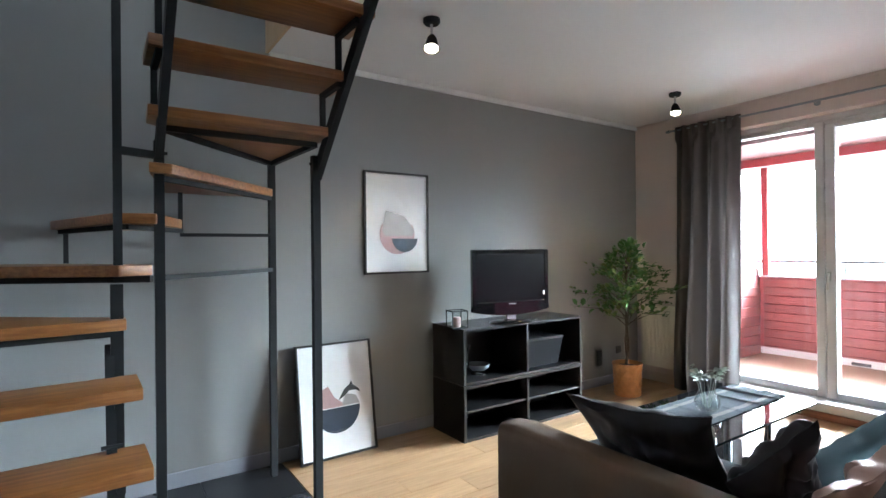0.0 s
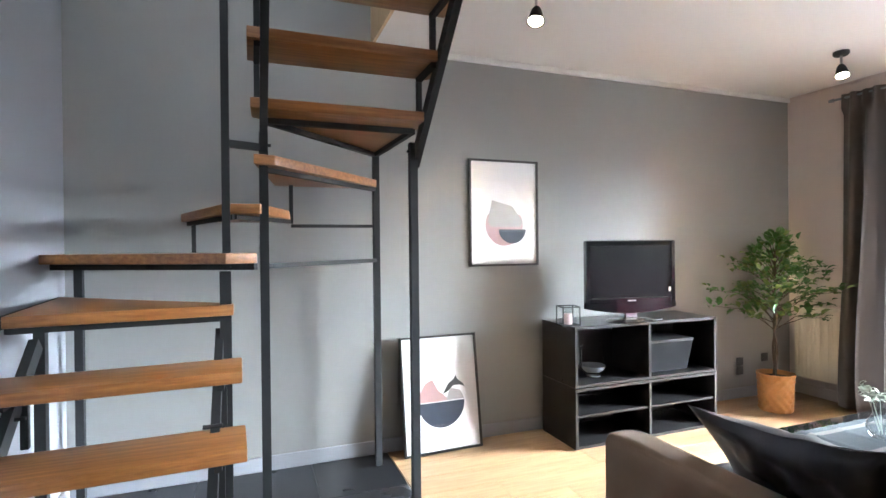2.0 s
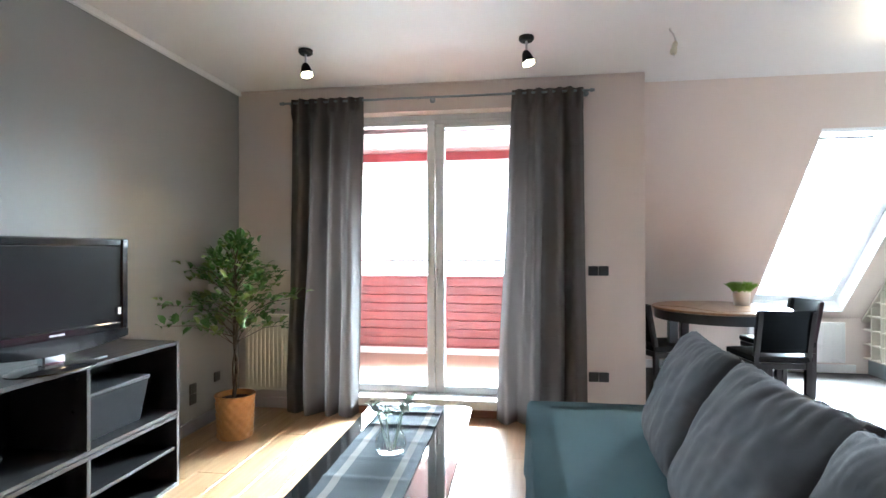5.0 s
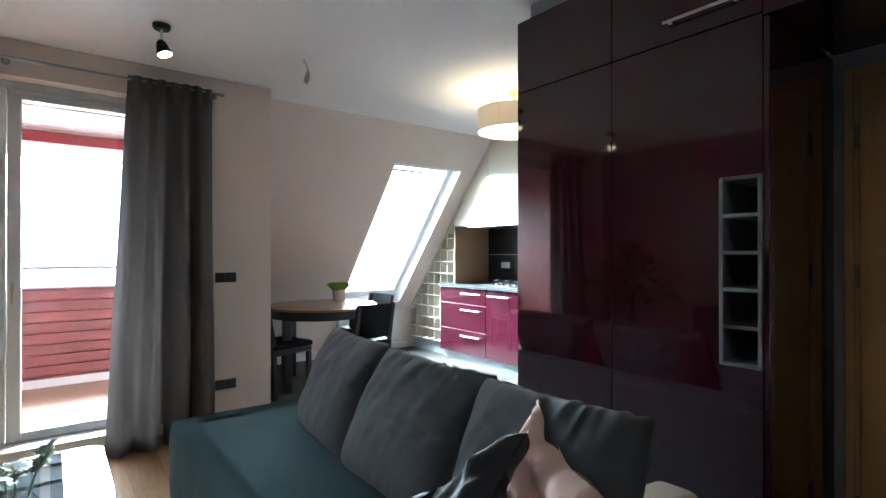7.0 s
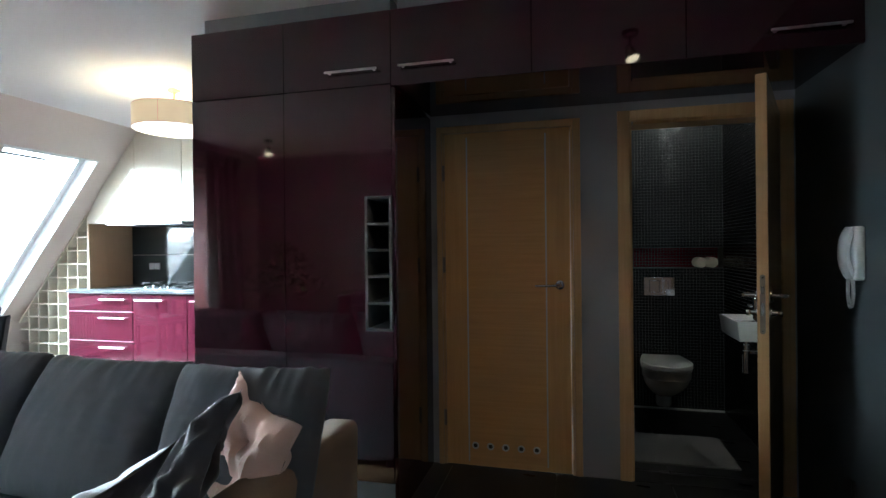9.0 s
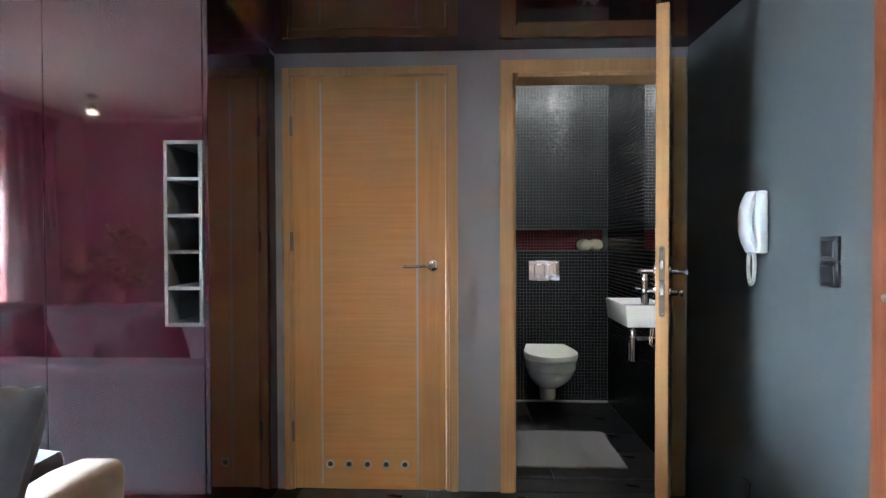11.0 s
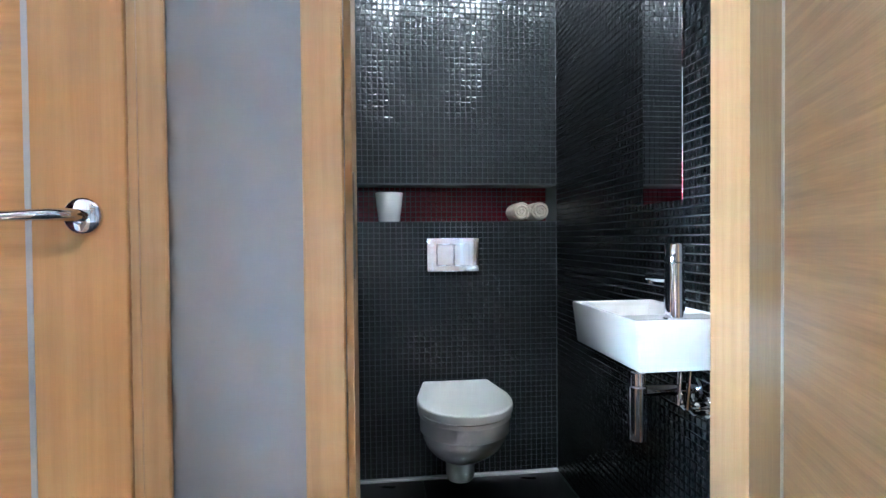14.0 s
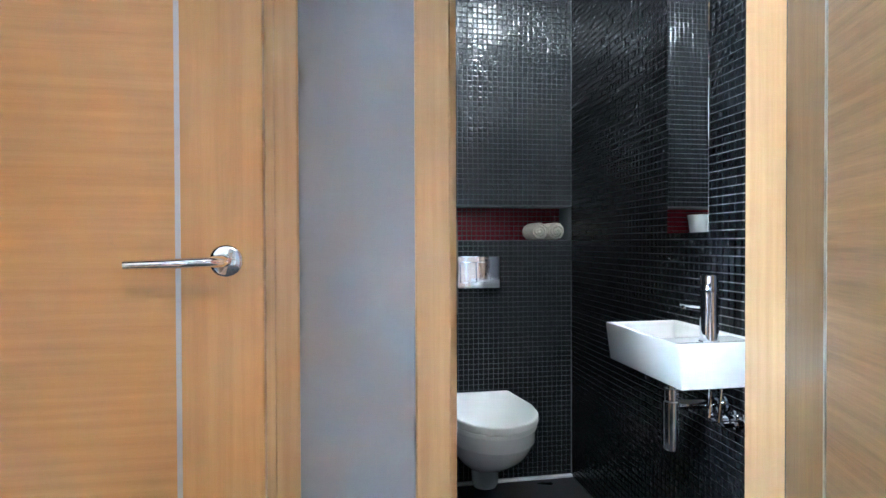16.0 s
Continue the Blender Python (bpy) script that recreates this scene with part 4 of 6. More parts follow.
# ---- soft things ----
def cushion(bm, w, h, d, m, wrinkle=0.012, seed=0, pinch=0.1, n=26, sag=0.0, soft=0.0):
    """A stuffed cushion: width along x, height along z, thickness along y, with a seam and drawn-out corners."""
    grid = []
    for sgn in (-1, 1):
        rows = []
        for j in range(n + 1):
            row = []
            for i in range(n + 1):
                u, v = 2 * i / n - 1, 2 * j / n - 1
                edge_u, edge_v = 1 - abs(u) ** 2.6, 1 - abs(v) ** 2.6
                t = max(edge_u * edge_v, 0) ** 0.5
                x = u * w / 2 * (1 - pinch * (1 - abs(u)) ** 0 * (1 - v * v) * 0.5)
                z = v * h / 2 * (1 - pinch * (1 - u * u) * 0.5)
                if soft:
                    x *= 1 - soft * abs(v) ** 5
                    z *= 1 - soft * 1.2 * abs(u) ** 5
                    t = t ** 0.75 + 0.025 * noise.noise(Vector((u * 5 + seed, v * 9, seed))) * (1 - abs(v)) + 0.22 * noise.noise(Vector((u * 15 + seed, v * 2.2, 2.0))) * abs(v) ** 4 * t
                p = Vector((x, sgn * d / 2 * t, z))
                f = noise.noise(Vector((u * 2.2 + seed * 7.1, v * 2.2, sgn * 3 + seed)))
                g = noise.noise(Vector((u * 6 + seed, v * 3 + u * 3, sgn * 5 + seed * 3)))
                p.y += sgn * (f * 1.6 + g * 0.8) * wrinkle * (0.25 + t)
                if soft:
                    near_top = max(0.0, v - 0.45) / 0.55
                    fold = noise.noise(Vector((u * 13 + seed * 3, v * 1.6, sgn * 0.6)))
                    p.y += sgn * 0.010 * fold * near_top * (1 - abs(u) ** 6)
                    p.z += 0.009 * noise.noise(Vector((u * 10 + seed, 3.0, 1.0))) * near_top ** 2
                p.z += f * wrinkle * 0.7 - sag * (1 - u * u) * (v > 0) * v
                row.append(bm.verts.new(m @ p))
            rows.append(row)
        grid.append(rows)
    for k, rows in enumerate(grid):
        for j in range(n):
            for i in range(n):
                q = (rows[j][i], rows[j][i + 1], rows[j + 1][i + 1], rows[j + 1][i])
                bm.faces.new(q if k == 0 else q[::-1])
    bmesh.ops.remove_doubles(bm, verts=bm.verts[:], dist=0.0006)
    rim0 = [e for e in bm.edges if len(e.link_faces) == 1]
    if rim0:
        bmesh.ops.bridge_loops(bm, edges=rim0)
    return bm


def soft_box(bm, x0, y0, z0, x1, y1, z1, r=0.04, amp=0.006, seed=0, cuts=14):
    """An upholstered block: rounded and slightly uneven."""
    made = bmesh.ops.create_cube(bm, size=2.0)
    vs = made["verts"]
    edges = list({e for v in vs for e in v.link_edges})
    bmesh.ops.subdivide_edges(bm, edges=edges, cuts=cuts, use_grid_fill=True)
    c = Vector(((x0 + x1) / 2, (y0 + y1) / 2, (z0 + z1) / 2))
    hx, hy, hz = (x1 - x0) / 2, (y1 - y0) / 2, (z1 - z0) / 2
    rr = min(r, hx, hy, hz)
    for v in bm.verts:
        p = Vector((v.co.x * hx, v.co.y * hy, v.co.z * hz))
        inner = Vector((max(-hx + rr, min(hx - rr, p.x)), max(-hy + rr, min(hy - rr, p.y)), max(-hz + rr, min(hz - rr, p.z))))
        d = p - inner
        if d.length > 1e-6:
            p = inner + d.normalized() * min(d.length, rr)
        k = noise.noise(p * 3.1 + Vector((seed, seed * 2.3, 0))) * amp + noise.noise(p * 11 + Vector((seed, 0, 4))) * amp * 0.4
        nrm_ = d.normalized() if d.length > 1e-6 else Vector((0, 0, 0))
        v.co = c + p + nrm_ * k
    return bm


# ---- sofa ----
sofa = thing("sofa", (3.0, 0.9, 0), "dark grey corner sofa with a teal-grey seat cover", "sofa")
part("arm", soft_box(B(), 1.87, 0.34, 0.04, 2.03, 1.975, 0.615, 0.045, 0.005, 3), ARM_CLOTH, sofa, "brown-grey upholstered long arm")
part("back", soft_box(B(), 2.035, 0.34, 0.06, 4.02, 0.52, 0.64, 0.04, 0.006, 4), SOFA_CLOTH, sofa)
part("base", soft_box(B(), 2.035, 0.53, 0.06, 4.03, 1.27, 0.27, 0.03, 0.005, 5), SOFA_CLOTH, sofa)
part("seat", soft_box(B(), 2.72, 0.53, 0.28, 4.05, 1.30, 0.425, 0.04, 0.009, 6, 22), COVER_CLOTH, sofa, "teal-grey covered seat")
part("chaise", soft_box(B(), 2.035, 0.53, 0.28, 2.715, 1.97, 0.425, 0.04, 0.009, 7, 20), SOFA_CLOTH, sofa, "dark grey chaise seat")
part("chaise_base", soft_box(B(), 2.035, 1.28, 0.06, 2.715, 1.96, 0.27, 0.03, 0.005, 8), SOFA_CLOTH, sofa)
# cover hanging over the free end and the front
bm = B()
n = 40
rows = []
for j, (z, out) in enumerate(((0.435, -0.10), (0.437, -0.03), (0.425, 0.006), (0.36, 0.014), (0.25, 0.018), (0.12, 0.022))):
    row = []
    for i in range(n + 1):
        s = i / n
        if s < 0.62:
            q = s / 0.62
            p = Vector((2.74 + q * 1.30, 1.30 + out, z))
            nn = Vector((0, 1, 0))
        else:
            q = (s - 0.62) / 0.38
            p = Vector((4.05 + out, 1.30 - q * 0.76, z))
            nn = Vector((1, 0, 0))
        k = noise.noise(Vector((s * 16, z * 3, 2.0))) * 0.014 * (j > 1) * (0.3 + j / 5)
        p += nn * k + Vector((0, 0, noise.noise(Vector((s * 9, 1.3, j)))) ) * (0.004 if j < 5 else 0.02)
        row.append(bm.verts.new(p))
    rows.append(row)
for a, b in zip(rows, rows[1:]):
    for i in range(n):
        bm.faces.new((a[i], a[i + 1], b[i + 1], b[i]))
bmesh.ops.solidify(bm, geom=bm.faces[:], thickness=0.004)
part("cover_skirt", bm, COVER_CLOTH, sofa, "teal-grey cover hanging over the seat edge")
for x, y in ((3.98, 1.18), (3.98, 0.6), (2.1, 1.9), (2.1, 0.45)):
    bm = B()
    box(bm, x - 0.02, y - 0.02, 0.0, x + 0.02, y + 0.02, 0.07, 0.004)
    part("leg", bm, STEEL, sofa)
for k, (xc, w, tilt, turn, yc) in enumerate(((3.375, 0.62, 24, -5, 0.70), (2.735, 0.665, 28, 0, 0.735), (2.125, 0.56, 25, 4, 0.75))):
    bm = B()
    cushion(bm, w, 0.51, 0.20, pose(xc, yc, 0.65, tilt, 0, turn), 0.0055, 11 + k, 0.035, 60, 0.012, 0.025)
    part("back_cushion", bm, SOFA_CLOTH, sofa, "plump dark grey back cushion")



def cushion_between(right, left, mid, d, wrinkle, seed, pinch):
    """A cushion whose two upper corners and middle lie at given places."""
    right, left, mid = Vector(right), Vector(left), Vector(mid)
    ux, uz = right - left, right + left - 2 * mid
    uy = uz.cross(ux).normalized()
    m = Matrix((ux.normalized(), uy, uz.normalized())).transposed().to_4x4()
    m.translation = mid
    bm = B()
    return cushion(bm, ux.length, uz.length, d, m, wrinkle, seed, pinch)


solo("satin_cushion", cushion_between((2.0, 1.165, 0.815), (2.02, 1.735, 0.755), (2.155, 1.45, 0.595), 0.12, 0.013, 31, 0.34), SATIN,
     "black satin cushion leaning over the sofa arm", "cushion", "satin cushions on the sofa")
solo("satin_cushion", cushion_between((2.0, 0.91, 0.875), (2.28, 1.0, 0.60), (2.13, 1.06, 0.625), 0.13, 0.02, 37, 0.25), SATIN,
     "black satin cushion propped on the sofa chaise", "cushion", "satin cushions on the sofa")
solo("pink_cushion", cushion_between((1.84, 0.85, 0.755), (2.15, 0.72, 0.87), (2.05, 0.83, 0.62), 0.13, 0.026, 41, 0.30), PINK_SATIN,
     "pale pink satin cushion in the sofa corner", "cushion")

# ---- coffee table ----
ct = thing("coffee_table", (3.28, 1.86, 0), "low black glass coffee table with rounded corners", "table")
part("tabletop", prism(B(), round_rect(2.66, 1.59, 3.93, 2.13, 0.06), 0.406, 0.42, 0.002), BLACK_GLASS, ct, smooth=False)
part("shelf", prism(B(), round_rect(2.86, 1.70, 3.73, 2.02, 0.05), 0.14, 0.152, 0.002), BLACK_GLASS, ct, smooth=False)
for x in (2.92, 3.67):
    for y in (1.75, 1.97):
        bm = B()
        lathe(bm, [(0, 0), (0.028, 0), (0.028, 0.012), (0.02, 0.02), (0.02, 0.403), (0, 0.403)], (x, y, 0.002), 16)
        part("leg", bm, CHROME, ct, "chrome table leg")
rn = thing("table_runner", (3.3, 1.88, 0.42), "grey table runner with pale stripes on the coffee table", "runner")


def ripple(x, y):
    crease = math.exp(-((((x - 2.74) % 0.185) - 0.09) / 0.007) ** 2)
    return 0.4245 + 0.008 * crease + 0.0018 * math.sin(x * 34 + math.sin(y * 9)) * (math.sin(x * 7.3) > -0.2) + 0.0012 * noise.noise(Vector((x * 9, y * 9, 0)))


def cloth_strip(y0, y1, x0, x1, lift=0.0, nx=90, ny=6):
    bm = B()
    g = [[bm.verts.new((x0 + (x1 - x0) * i / nx, y0 + (y1 - y0) * j / ny, ripple(x0 + (x1 - x0) * i / nx, y0 + (y1 - y0) * j / ny) + lift)) for i in range(nx + 1)] for j in range(ny + 1)]
    for j in range(ny):
        for i in range(nx):
            bm.faces.new((g[j][i], g[j][i + 1], g[j + 1][i + 1], g[j + 1][i]))
    bmesh.ops.solidify(bm, geom=bm.faces[:], thickness=0.0015)
    return bm


part("cloth", cloth_strip(1.735, 2.055, 2.70, 3.90), RUNNER, rn)
for y in (1.775, 1.985):
    part("stripe", cloth_strip(y, y + 0.03, 2.70, 3.90, 0.0016), RUNNER_LIGHT, rn, "pale woven stripe")

vase = thing("flower_vase", (3.246, 1.86, 0.427), "clear glass vase with pale green leaves", "vase")
bm = B()
lathe(bm, [(0, 0), (0.04, 0), (0.056, 0.012), (0.064, 0.04), (0.060, 0.068), (0.046, 0.09), (0.040, 0.10), (0.043, 0.14), (0.046, 0.185),
           (0.0435, 0.185), (0.0375, 0.10), (0.0435, 0.09), (0.0575, 0.066), (0.0615, 0.04), (0.053, 0.016), (0, 0.008)], (3.246, 1.86, 0.427), 28)
part("glass", bm, VASE_GLASS, vase)
rnd = random.Random(5)


def leaf(bm, p, d, size, width=0.45, curl=0.15):
    """A pointed leaf of eight triangles, folded along its rib."""
    d = d.normalized()
    side = d.cross(Vector((rnd.uniform(-0.4, 0.4), rnd.uniform(-0.4, 0.4), 1))).normalized()
    up = side.cross(d)
    spine = [p + d * size * t + up * size * (curl * math.sin(t * 3)) for t in (0, 0.33, 0.7, 1)]
    ws = (0.02, 0.5, 0.42, 0.0)
    sv = [bm.verts.new(s) for s in spine]
    for sg in (-1, 1):
        ev = [bm.verts.new(s + side * sg * width * size * w + up * size * 0.06 * (w > 0.1)) for s, w in zip(spine[:3], ws)]
        for k in range(2):
            q = (sv[k], sv[k + 1], ev[k + 1], ev[k])
            bm.faces.new(q if sg > 0 else q[::-1])
        bm.faces.new((sv[2], sv[3], ev[2]) if sg > 0 else (sv[2], ev[2], sv[3]))


stems, leaves = B(), B()
for k in range(7):
    a = rnd.uniform(0, 6.28)
    tip = Vector((3.246 + math.cos(a) * rnd.uniform(0.04, 0.13), 1.86 + math.sin(a) * rnd.uniform(0.04, 0.13), 0.427 + rnd.uniform(0.17, 0.245)))
    root = Vector((3.246 + math.cos(a) * 0.015, 1.86 + math.sin(a) * 0.015, 0.45))
    mid = root.lerp(tip, 0.55) + Vector((0, 0, 0.03))
    tube(stems, [root, mid, tip], 0.0014, 5)
    for q in range(13):
        t = rnd.uniform(0.5, 1.0)
        p = mid.lerp(tip, (t - 0.5) * 2)
        leaf(leaves, p, Vector((rnd.uniform(-1, 1), rnd.uniform(-1, 1), rnd.uniform(-0.1, 0.8))), rnd.uniform(0.028, 0.046), 0.62)
part("stem", stems, LEAF_PALE, vase)
part("leaves", leaves, LEAF_PALE, vase, "pale sage leaves", False)

# ---- television bench ----
bench = thing("tv_bench", (3.165, 3.3, 0), "black-brown television bench of two stacked open shelves", "bench")
X0, X1, Y0, Y1 = 2.585, 3.748, 3.14, 3.52
for z0, z1 in ((0.0, 0.378), (0.381, 0.762)):
    t = 0.018 if z0 == 0 else 0.02
    part("side_panel", box(B(), X0, Y0, z0, X0 + 0.02, Y1, z1, 0.0015), BLACK_WOOD, bench, smooth=False)
    part("side_panel", box(B(), X1 - 0.02, Y0, z0, X1, Y1, z1, 0.0015), BLACK_WOOD, bench, smooth=False)
    part("divider", box(B(), 3.157, Y0, z0 + 0.02, 3.177, Y1 - 0.01, z1 - 0.02, 0.0015), BLACK_WOOD, bench, smooth=False)
    part("bottom_panel", box(B(), X0 + 0.0205, Y0, z0 + 0.001, X1 - 0.0205, Y1, z0 + 0.019, 0.001), BLACK_WOOD, bench, smooth=False)
    part("top_panel", box(B(), X0 + 0.0205, Y0, z1 - 0.019, X1 - 0.0205, Y1, z1, 0.001), BLACK_WOOD, bench, smooth=False)
    part("back_panel", box(B(), X0 + 0.0205, Y1 - 0.008, z0 + 0.0195, X1 - 0.0205, Y1 - 0.001, z1 - 0.0195), BLACK_WOOD, bench, smooth=False)
for x0, x1 in ((X0 + 0.0205, 3.1565), (3.1775, X1 - 0.0205)):
    part("shelf", box(B(), x0, Y0 + 0.012, 0.19, x1, Y1 - 0.01, 0.206, 0.001), BLACK_WOOD, bench, smooth=False)

bx = thing("storage_box", (3.42, 3.32, 0.40), "dark fabric storage box standing on the bench shelf", "box")
bm = B()
lo = [(3.25, 3.22), (3.56, 3.22), (3.56, 3.46), (3.25, 3.46)]
hi = [(3.235, 3.205), (3.60, 3.205), (3.60, 3.475), (3.235, 3.475)]
va = [bm.verts.new((*p, 0.402)) for p in lo]
vb = [bm.verts.new((*p, 0.60)) for p in hi]
bm.faces.new(va[::-1]), bm.faces.new(vb)
for k in range(4):
    bm.faces.new((va[k], va[(k + 1) % 4], vb[(k + 1) % 4], vb[k]))
part("body", bm, BOX_FABRIC, bx)
part("lid", box(B(), 3.228, 3.198, 0.6005, 3.607, 3.482, 0.618, 0.004), DARK_PLASTIC, bx)
fh = thing("fondue_stand", (2.86, 3.3, 0.40), "dark metal bowl on a tall wire stand", "stand")
bm = B()
lathe(bm, [(0, 0.012), (0.05, 0.012), (0.075, 0.03), (0.085, 0.055), (0.082, 0.055), (0.07, 0.032), (0.045, 0.018), (0, 0.018)], (2.83, 3.30, 0.42), 24)
part("bowl", bm, GREY_METAL, fh)
bm = B()
for sx in (-1, 1):
    tube(bm, [(2.83 + sx * 0.03, 3.3, 0.403), (2.83 + sx * 0.088, 3.3, 0.46), (2.83 + sx * 0.09, 3.3, 0.60), (2.83 + sx * 0.07, 3.3, 0.61)], 0.006, 8)
lathe(bm, [(0, 0), (0.05, 0), (0.05, 0.008), (0, 0.01)], (2.83, 3.3, 0.402), 20)
part("wire_stand", bm, STEEL, fh)

# ---- television ----
tv = thing("television", (3.065, 3.24, 0.762), "black flat-screen television on a swivel foot, switched off", "television")
TVM = pose(3.065, 3.205, 1.075, 0, 0, -9)
part("bezel", box(box(box(box(B(), -0.325, -0.02, -0.19, -0.29, 0.02, 0.22, 0.006, TVM), 0.29, -0.02, -0.19, 0.325, 0.02, 0.22, 0.006, TVM),
     -0.2899, -0.02, 0.185, 0.2899, 0.02, 0.22, 0.006, TVM), -0.2899, -0.02, -0.19, 0.2899, 0.02, -0.155, 0.006, TVM), TV_BLACK, tv, smooth=False)
part("screen", box(B(), -0.2895, -0.012, -0.1545, 0.2895, -0.006, 0.1845, 0, TVM), SCREEN, tv, smooth=False)
bm = B()
box(bm, -0.29, -0.005, -0.15, 0.29, 0.03, 0.18, 0, TVM)
box(bm, -0.24, 0.03, -0.13, 0.24, 0.075, 0.13, 0.02, TVM)
part("rear_case", bm, TV_BLACK, tv, smooth=False)
bm = B()
pts = []
for k in range(17):
    t = k / 16 * 2 - 1
    pts.append((t * 0.325, -0.222 - 0.034 * (1 - t * t)))
vs0 = [bm.verts.new(TVM @ Vector((x, -0.018, z))) for x, z in pts]
vs1 = [bm.verts.new(TVM @ Vector((x, 0.015, z))) for x, z in pts]
vt0 = [bm.verts.new(TVM @ Vector((x, -0.018, -0.189))) for x, z in pts]
vt1 = [bm.verts.new(TVM @ Vector((x, 0.015, -0.189))) for x, z in pts]
for k in range(16):
    bm.faces.new((vs0[k], vs0[k + 1], vt0[k + 1], vt0[k]))
    bm.faces.new((vs1[k + 1], vs1[k], vt1[k], vt1[k + 1]))
    bm.faces.new((vs1[k], vs1[k + 1], vs0[k + 1], vs0[k]))
part("lower_lip", bm, TV_BLACK, tv, "curved gloss lower edge with a blue tint")
part("logo_mark", box(B(), -0.03, -0.0212, -0.178, 0.03, -0.0202, -0.170, 0, TVM), ALU, tv, smooth=False)
part("energy_sticker", box(B(), 0.27, -0.0212, -0.12, 0.285, -0.0206, -0.09, 0, TVM), PAPER, tv, smooth=False)
bm = B()
lathe(bm, [(0, 0), (0.17, 0), (0.172, 0.006), (0.15, 0.014), (0.03, 0.022), (0, 0.022)], m=TVM @ pose(0, 0, -0.312) @ Matrix.Diagonal((1, 0.62, 1, 1)), seg=40)
part("foot", bm, TV_BLACK, tv)
bm = B()
box(bm, -0.045, -0.01, -0.295, 0.045, 0.03, -0.18, 0.006, TVM)
part("neck", bm, CHROME, tv)
bm = B()
box(bm, 3.16, 3.165, 0.7635, 3.30, 3.20, 0.777, 0.004)
solo("remote_control", bm, DARK_PLASTIC, "small dark remote control lying on the bench", "remote")

cl = thing("candle_lantern", (2.585, 3.26, 0.762), "small square glass lantern with a pink candle", "lantern")
LM = pose(2.60, 3.235, 0.763, 0, 0, -12)
bm = B()
S_ = 0.055
for sx in (-1, 1):
    for sy in (-1, 1):
        box(bm, sx * S_ - 0.003, sy * S_ - 0.003, 0, sx * S_ + 0.003, sy * S_ + 0.003, 0.12, 0, LM)
for z in (0.0, 0.114):
    for s in (-1, 1):
        box(bm, -S_ + 0.0031, s * S_ - 0.003, z, S_ - 0.0031, s * S_ + 0.003, z + 0.006, 0, LM)
        box(bm, s * S_ - 0.003, -S_ + 0.0031, z, s * S_ + 0.003, S_ - 0.0031, z + 0.006, 0, LM)
part("frame", bm, STEEL, cl, smooth=False)
for s in (-1, 1):
    p = part("pane", box(B(), -S_ + 0.004, s * S_ - 0.0008, 0.006, S_ - 0.004, s * S_ + 0.0008, 0.113, 0, LM), VASE_GLASS, cl, smooth=False)
part("base", box(B(), -S_ + 0.004, -S_ + 0.004, 0.0005, S_ - 0.004, S_ - 0.004, 0.005, 0, LM), STEEL, cl, smooth=False)
part("candle", lathe(B(), [(0, 0.0052), (0.026, 0.0052), (0.026, 0.07), (0.022, 0.073), (0, 0.07)], m=LM, seg=20), CANDLE, cl)


# ---- pictures ----
def poly_plate(bm, pts, m, y0, y1):
    a = [bm.verts.new(m @ Vector((x, y0, z))) for x, z in pts]
    b = [bm.verts.new(m @ Vector((x, y1, z))) for x, z in pts]
    bm.faces.new(a), bm.faces.new(b[::-1])
    for k in range(len(pts)):
        bm.faces.new((a[k], b[k], b[(k + 1) % len(pts)], a[(k + 1) % len(pts)]))
    return bm


def arc(cx, cz, r, a0, a1, n=24):
    return [(cx + r * math.cos(radians(a0 + (a1 - a0) * k / n)), cz + r * math.sin(radians(a0 + (a1 - a0) * k / n))) for k in range(n + 1)]


def picture(at, m, label, kind):
    """A framed print, 0.515 x 0.71, its lower edge at the origin of m, facing -y."""
    p = thing("framed_picture", at, label, "picture", "framed prints")
    w, h, f = 0.515, 0.71, 0.014
    bm = B()
    for x0, z0, x1, z1 in ((-w / 2, 0, -w / 2 + f, h), (w / 2 - f, 0, w / 2, h), (-w / 2 + f + 0.0002, 0, w / 2 - f - 0.0002, f), (-w / 2 + f + 0.0002, h - f, w / 2 - f - 0.0002, h)):
        box(bm, x0, -0.022, z0, x1, 0, z1, 0.002, m)
    part("frame", bm, BLACK_WOOD, p, smooth=False)
    art = part("print", box(B(), -w / 2 + f, -0.010, f, w / 2 - f, -0.004, h - f, 0, m), PAPER, p, "white paper print", False)
    if kind == "dolphin":
        shapes = [(arc(0, 0.30, 0.155, 180, 360), INK_NAVY), ([(-0.155, 0.304), (-0.15, 0.35), (-0.10, 0.42), (-0.055, 0.44), (-0.02, 0.37), (0.06, 0.304)], INK_PINK),
                  ([(0.03, 0.305), (0.06, 0.38), (0.13, 0.36), (0.155, 0.305)], INK_GREY),
                  ([(0.01, 0.345), (0.05, 0.405), (0.09, 0.432), (0.105, 0.455), (0.112, 0.43), (0.15, 0.40), (0.165, 0.375), (0.13, 0.392), (0.085, 0.392), (0.045, 0.36)], INK_DARK)]
    else:
        shapes = [(arc(0.0, 0.275, 0.14, 150, 390), INK_PINK), (arc(0.06, 0.255, 0.105, 185, 355), INK_NAVY),
                  ([(-0.12, 0.30), (-0.09, 0.44), (0.06, 0.40), (0.14, 0.30), (0.12, 0.262), (-0.10, 0.262)], INK_GREY)]
    for k, (pts, mt) in enumerate(shapes):
        part("printed_shape", poly_plate(B(), pts, m, -0.0105 - 0.0004 * k, -0.0100), mt, p, smooth=False)
    g = part("glazing", box(B(), -w / 2 + f, -0.0150, f, w / 2 - f, -0.0135, h - f, 0, m), PANE, p, smooth=False)
    g.visible_shadow = False
    return p


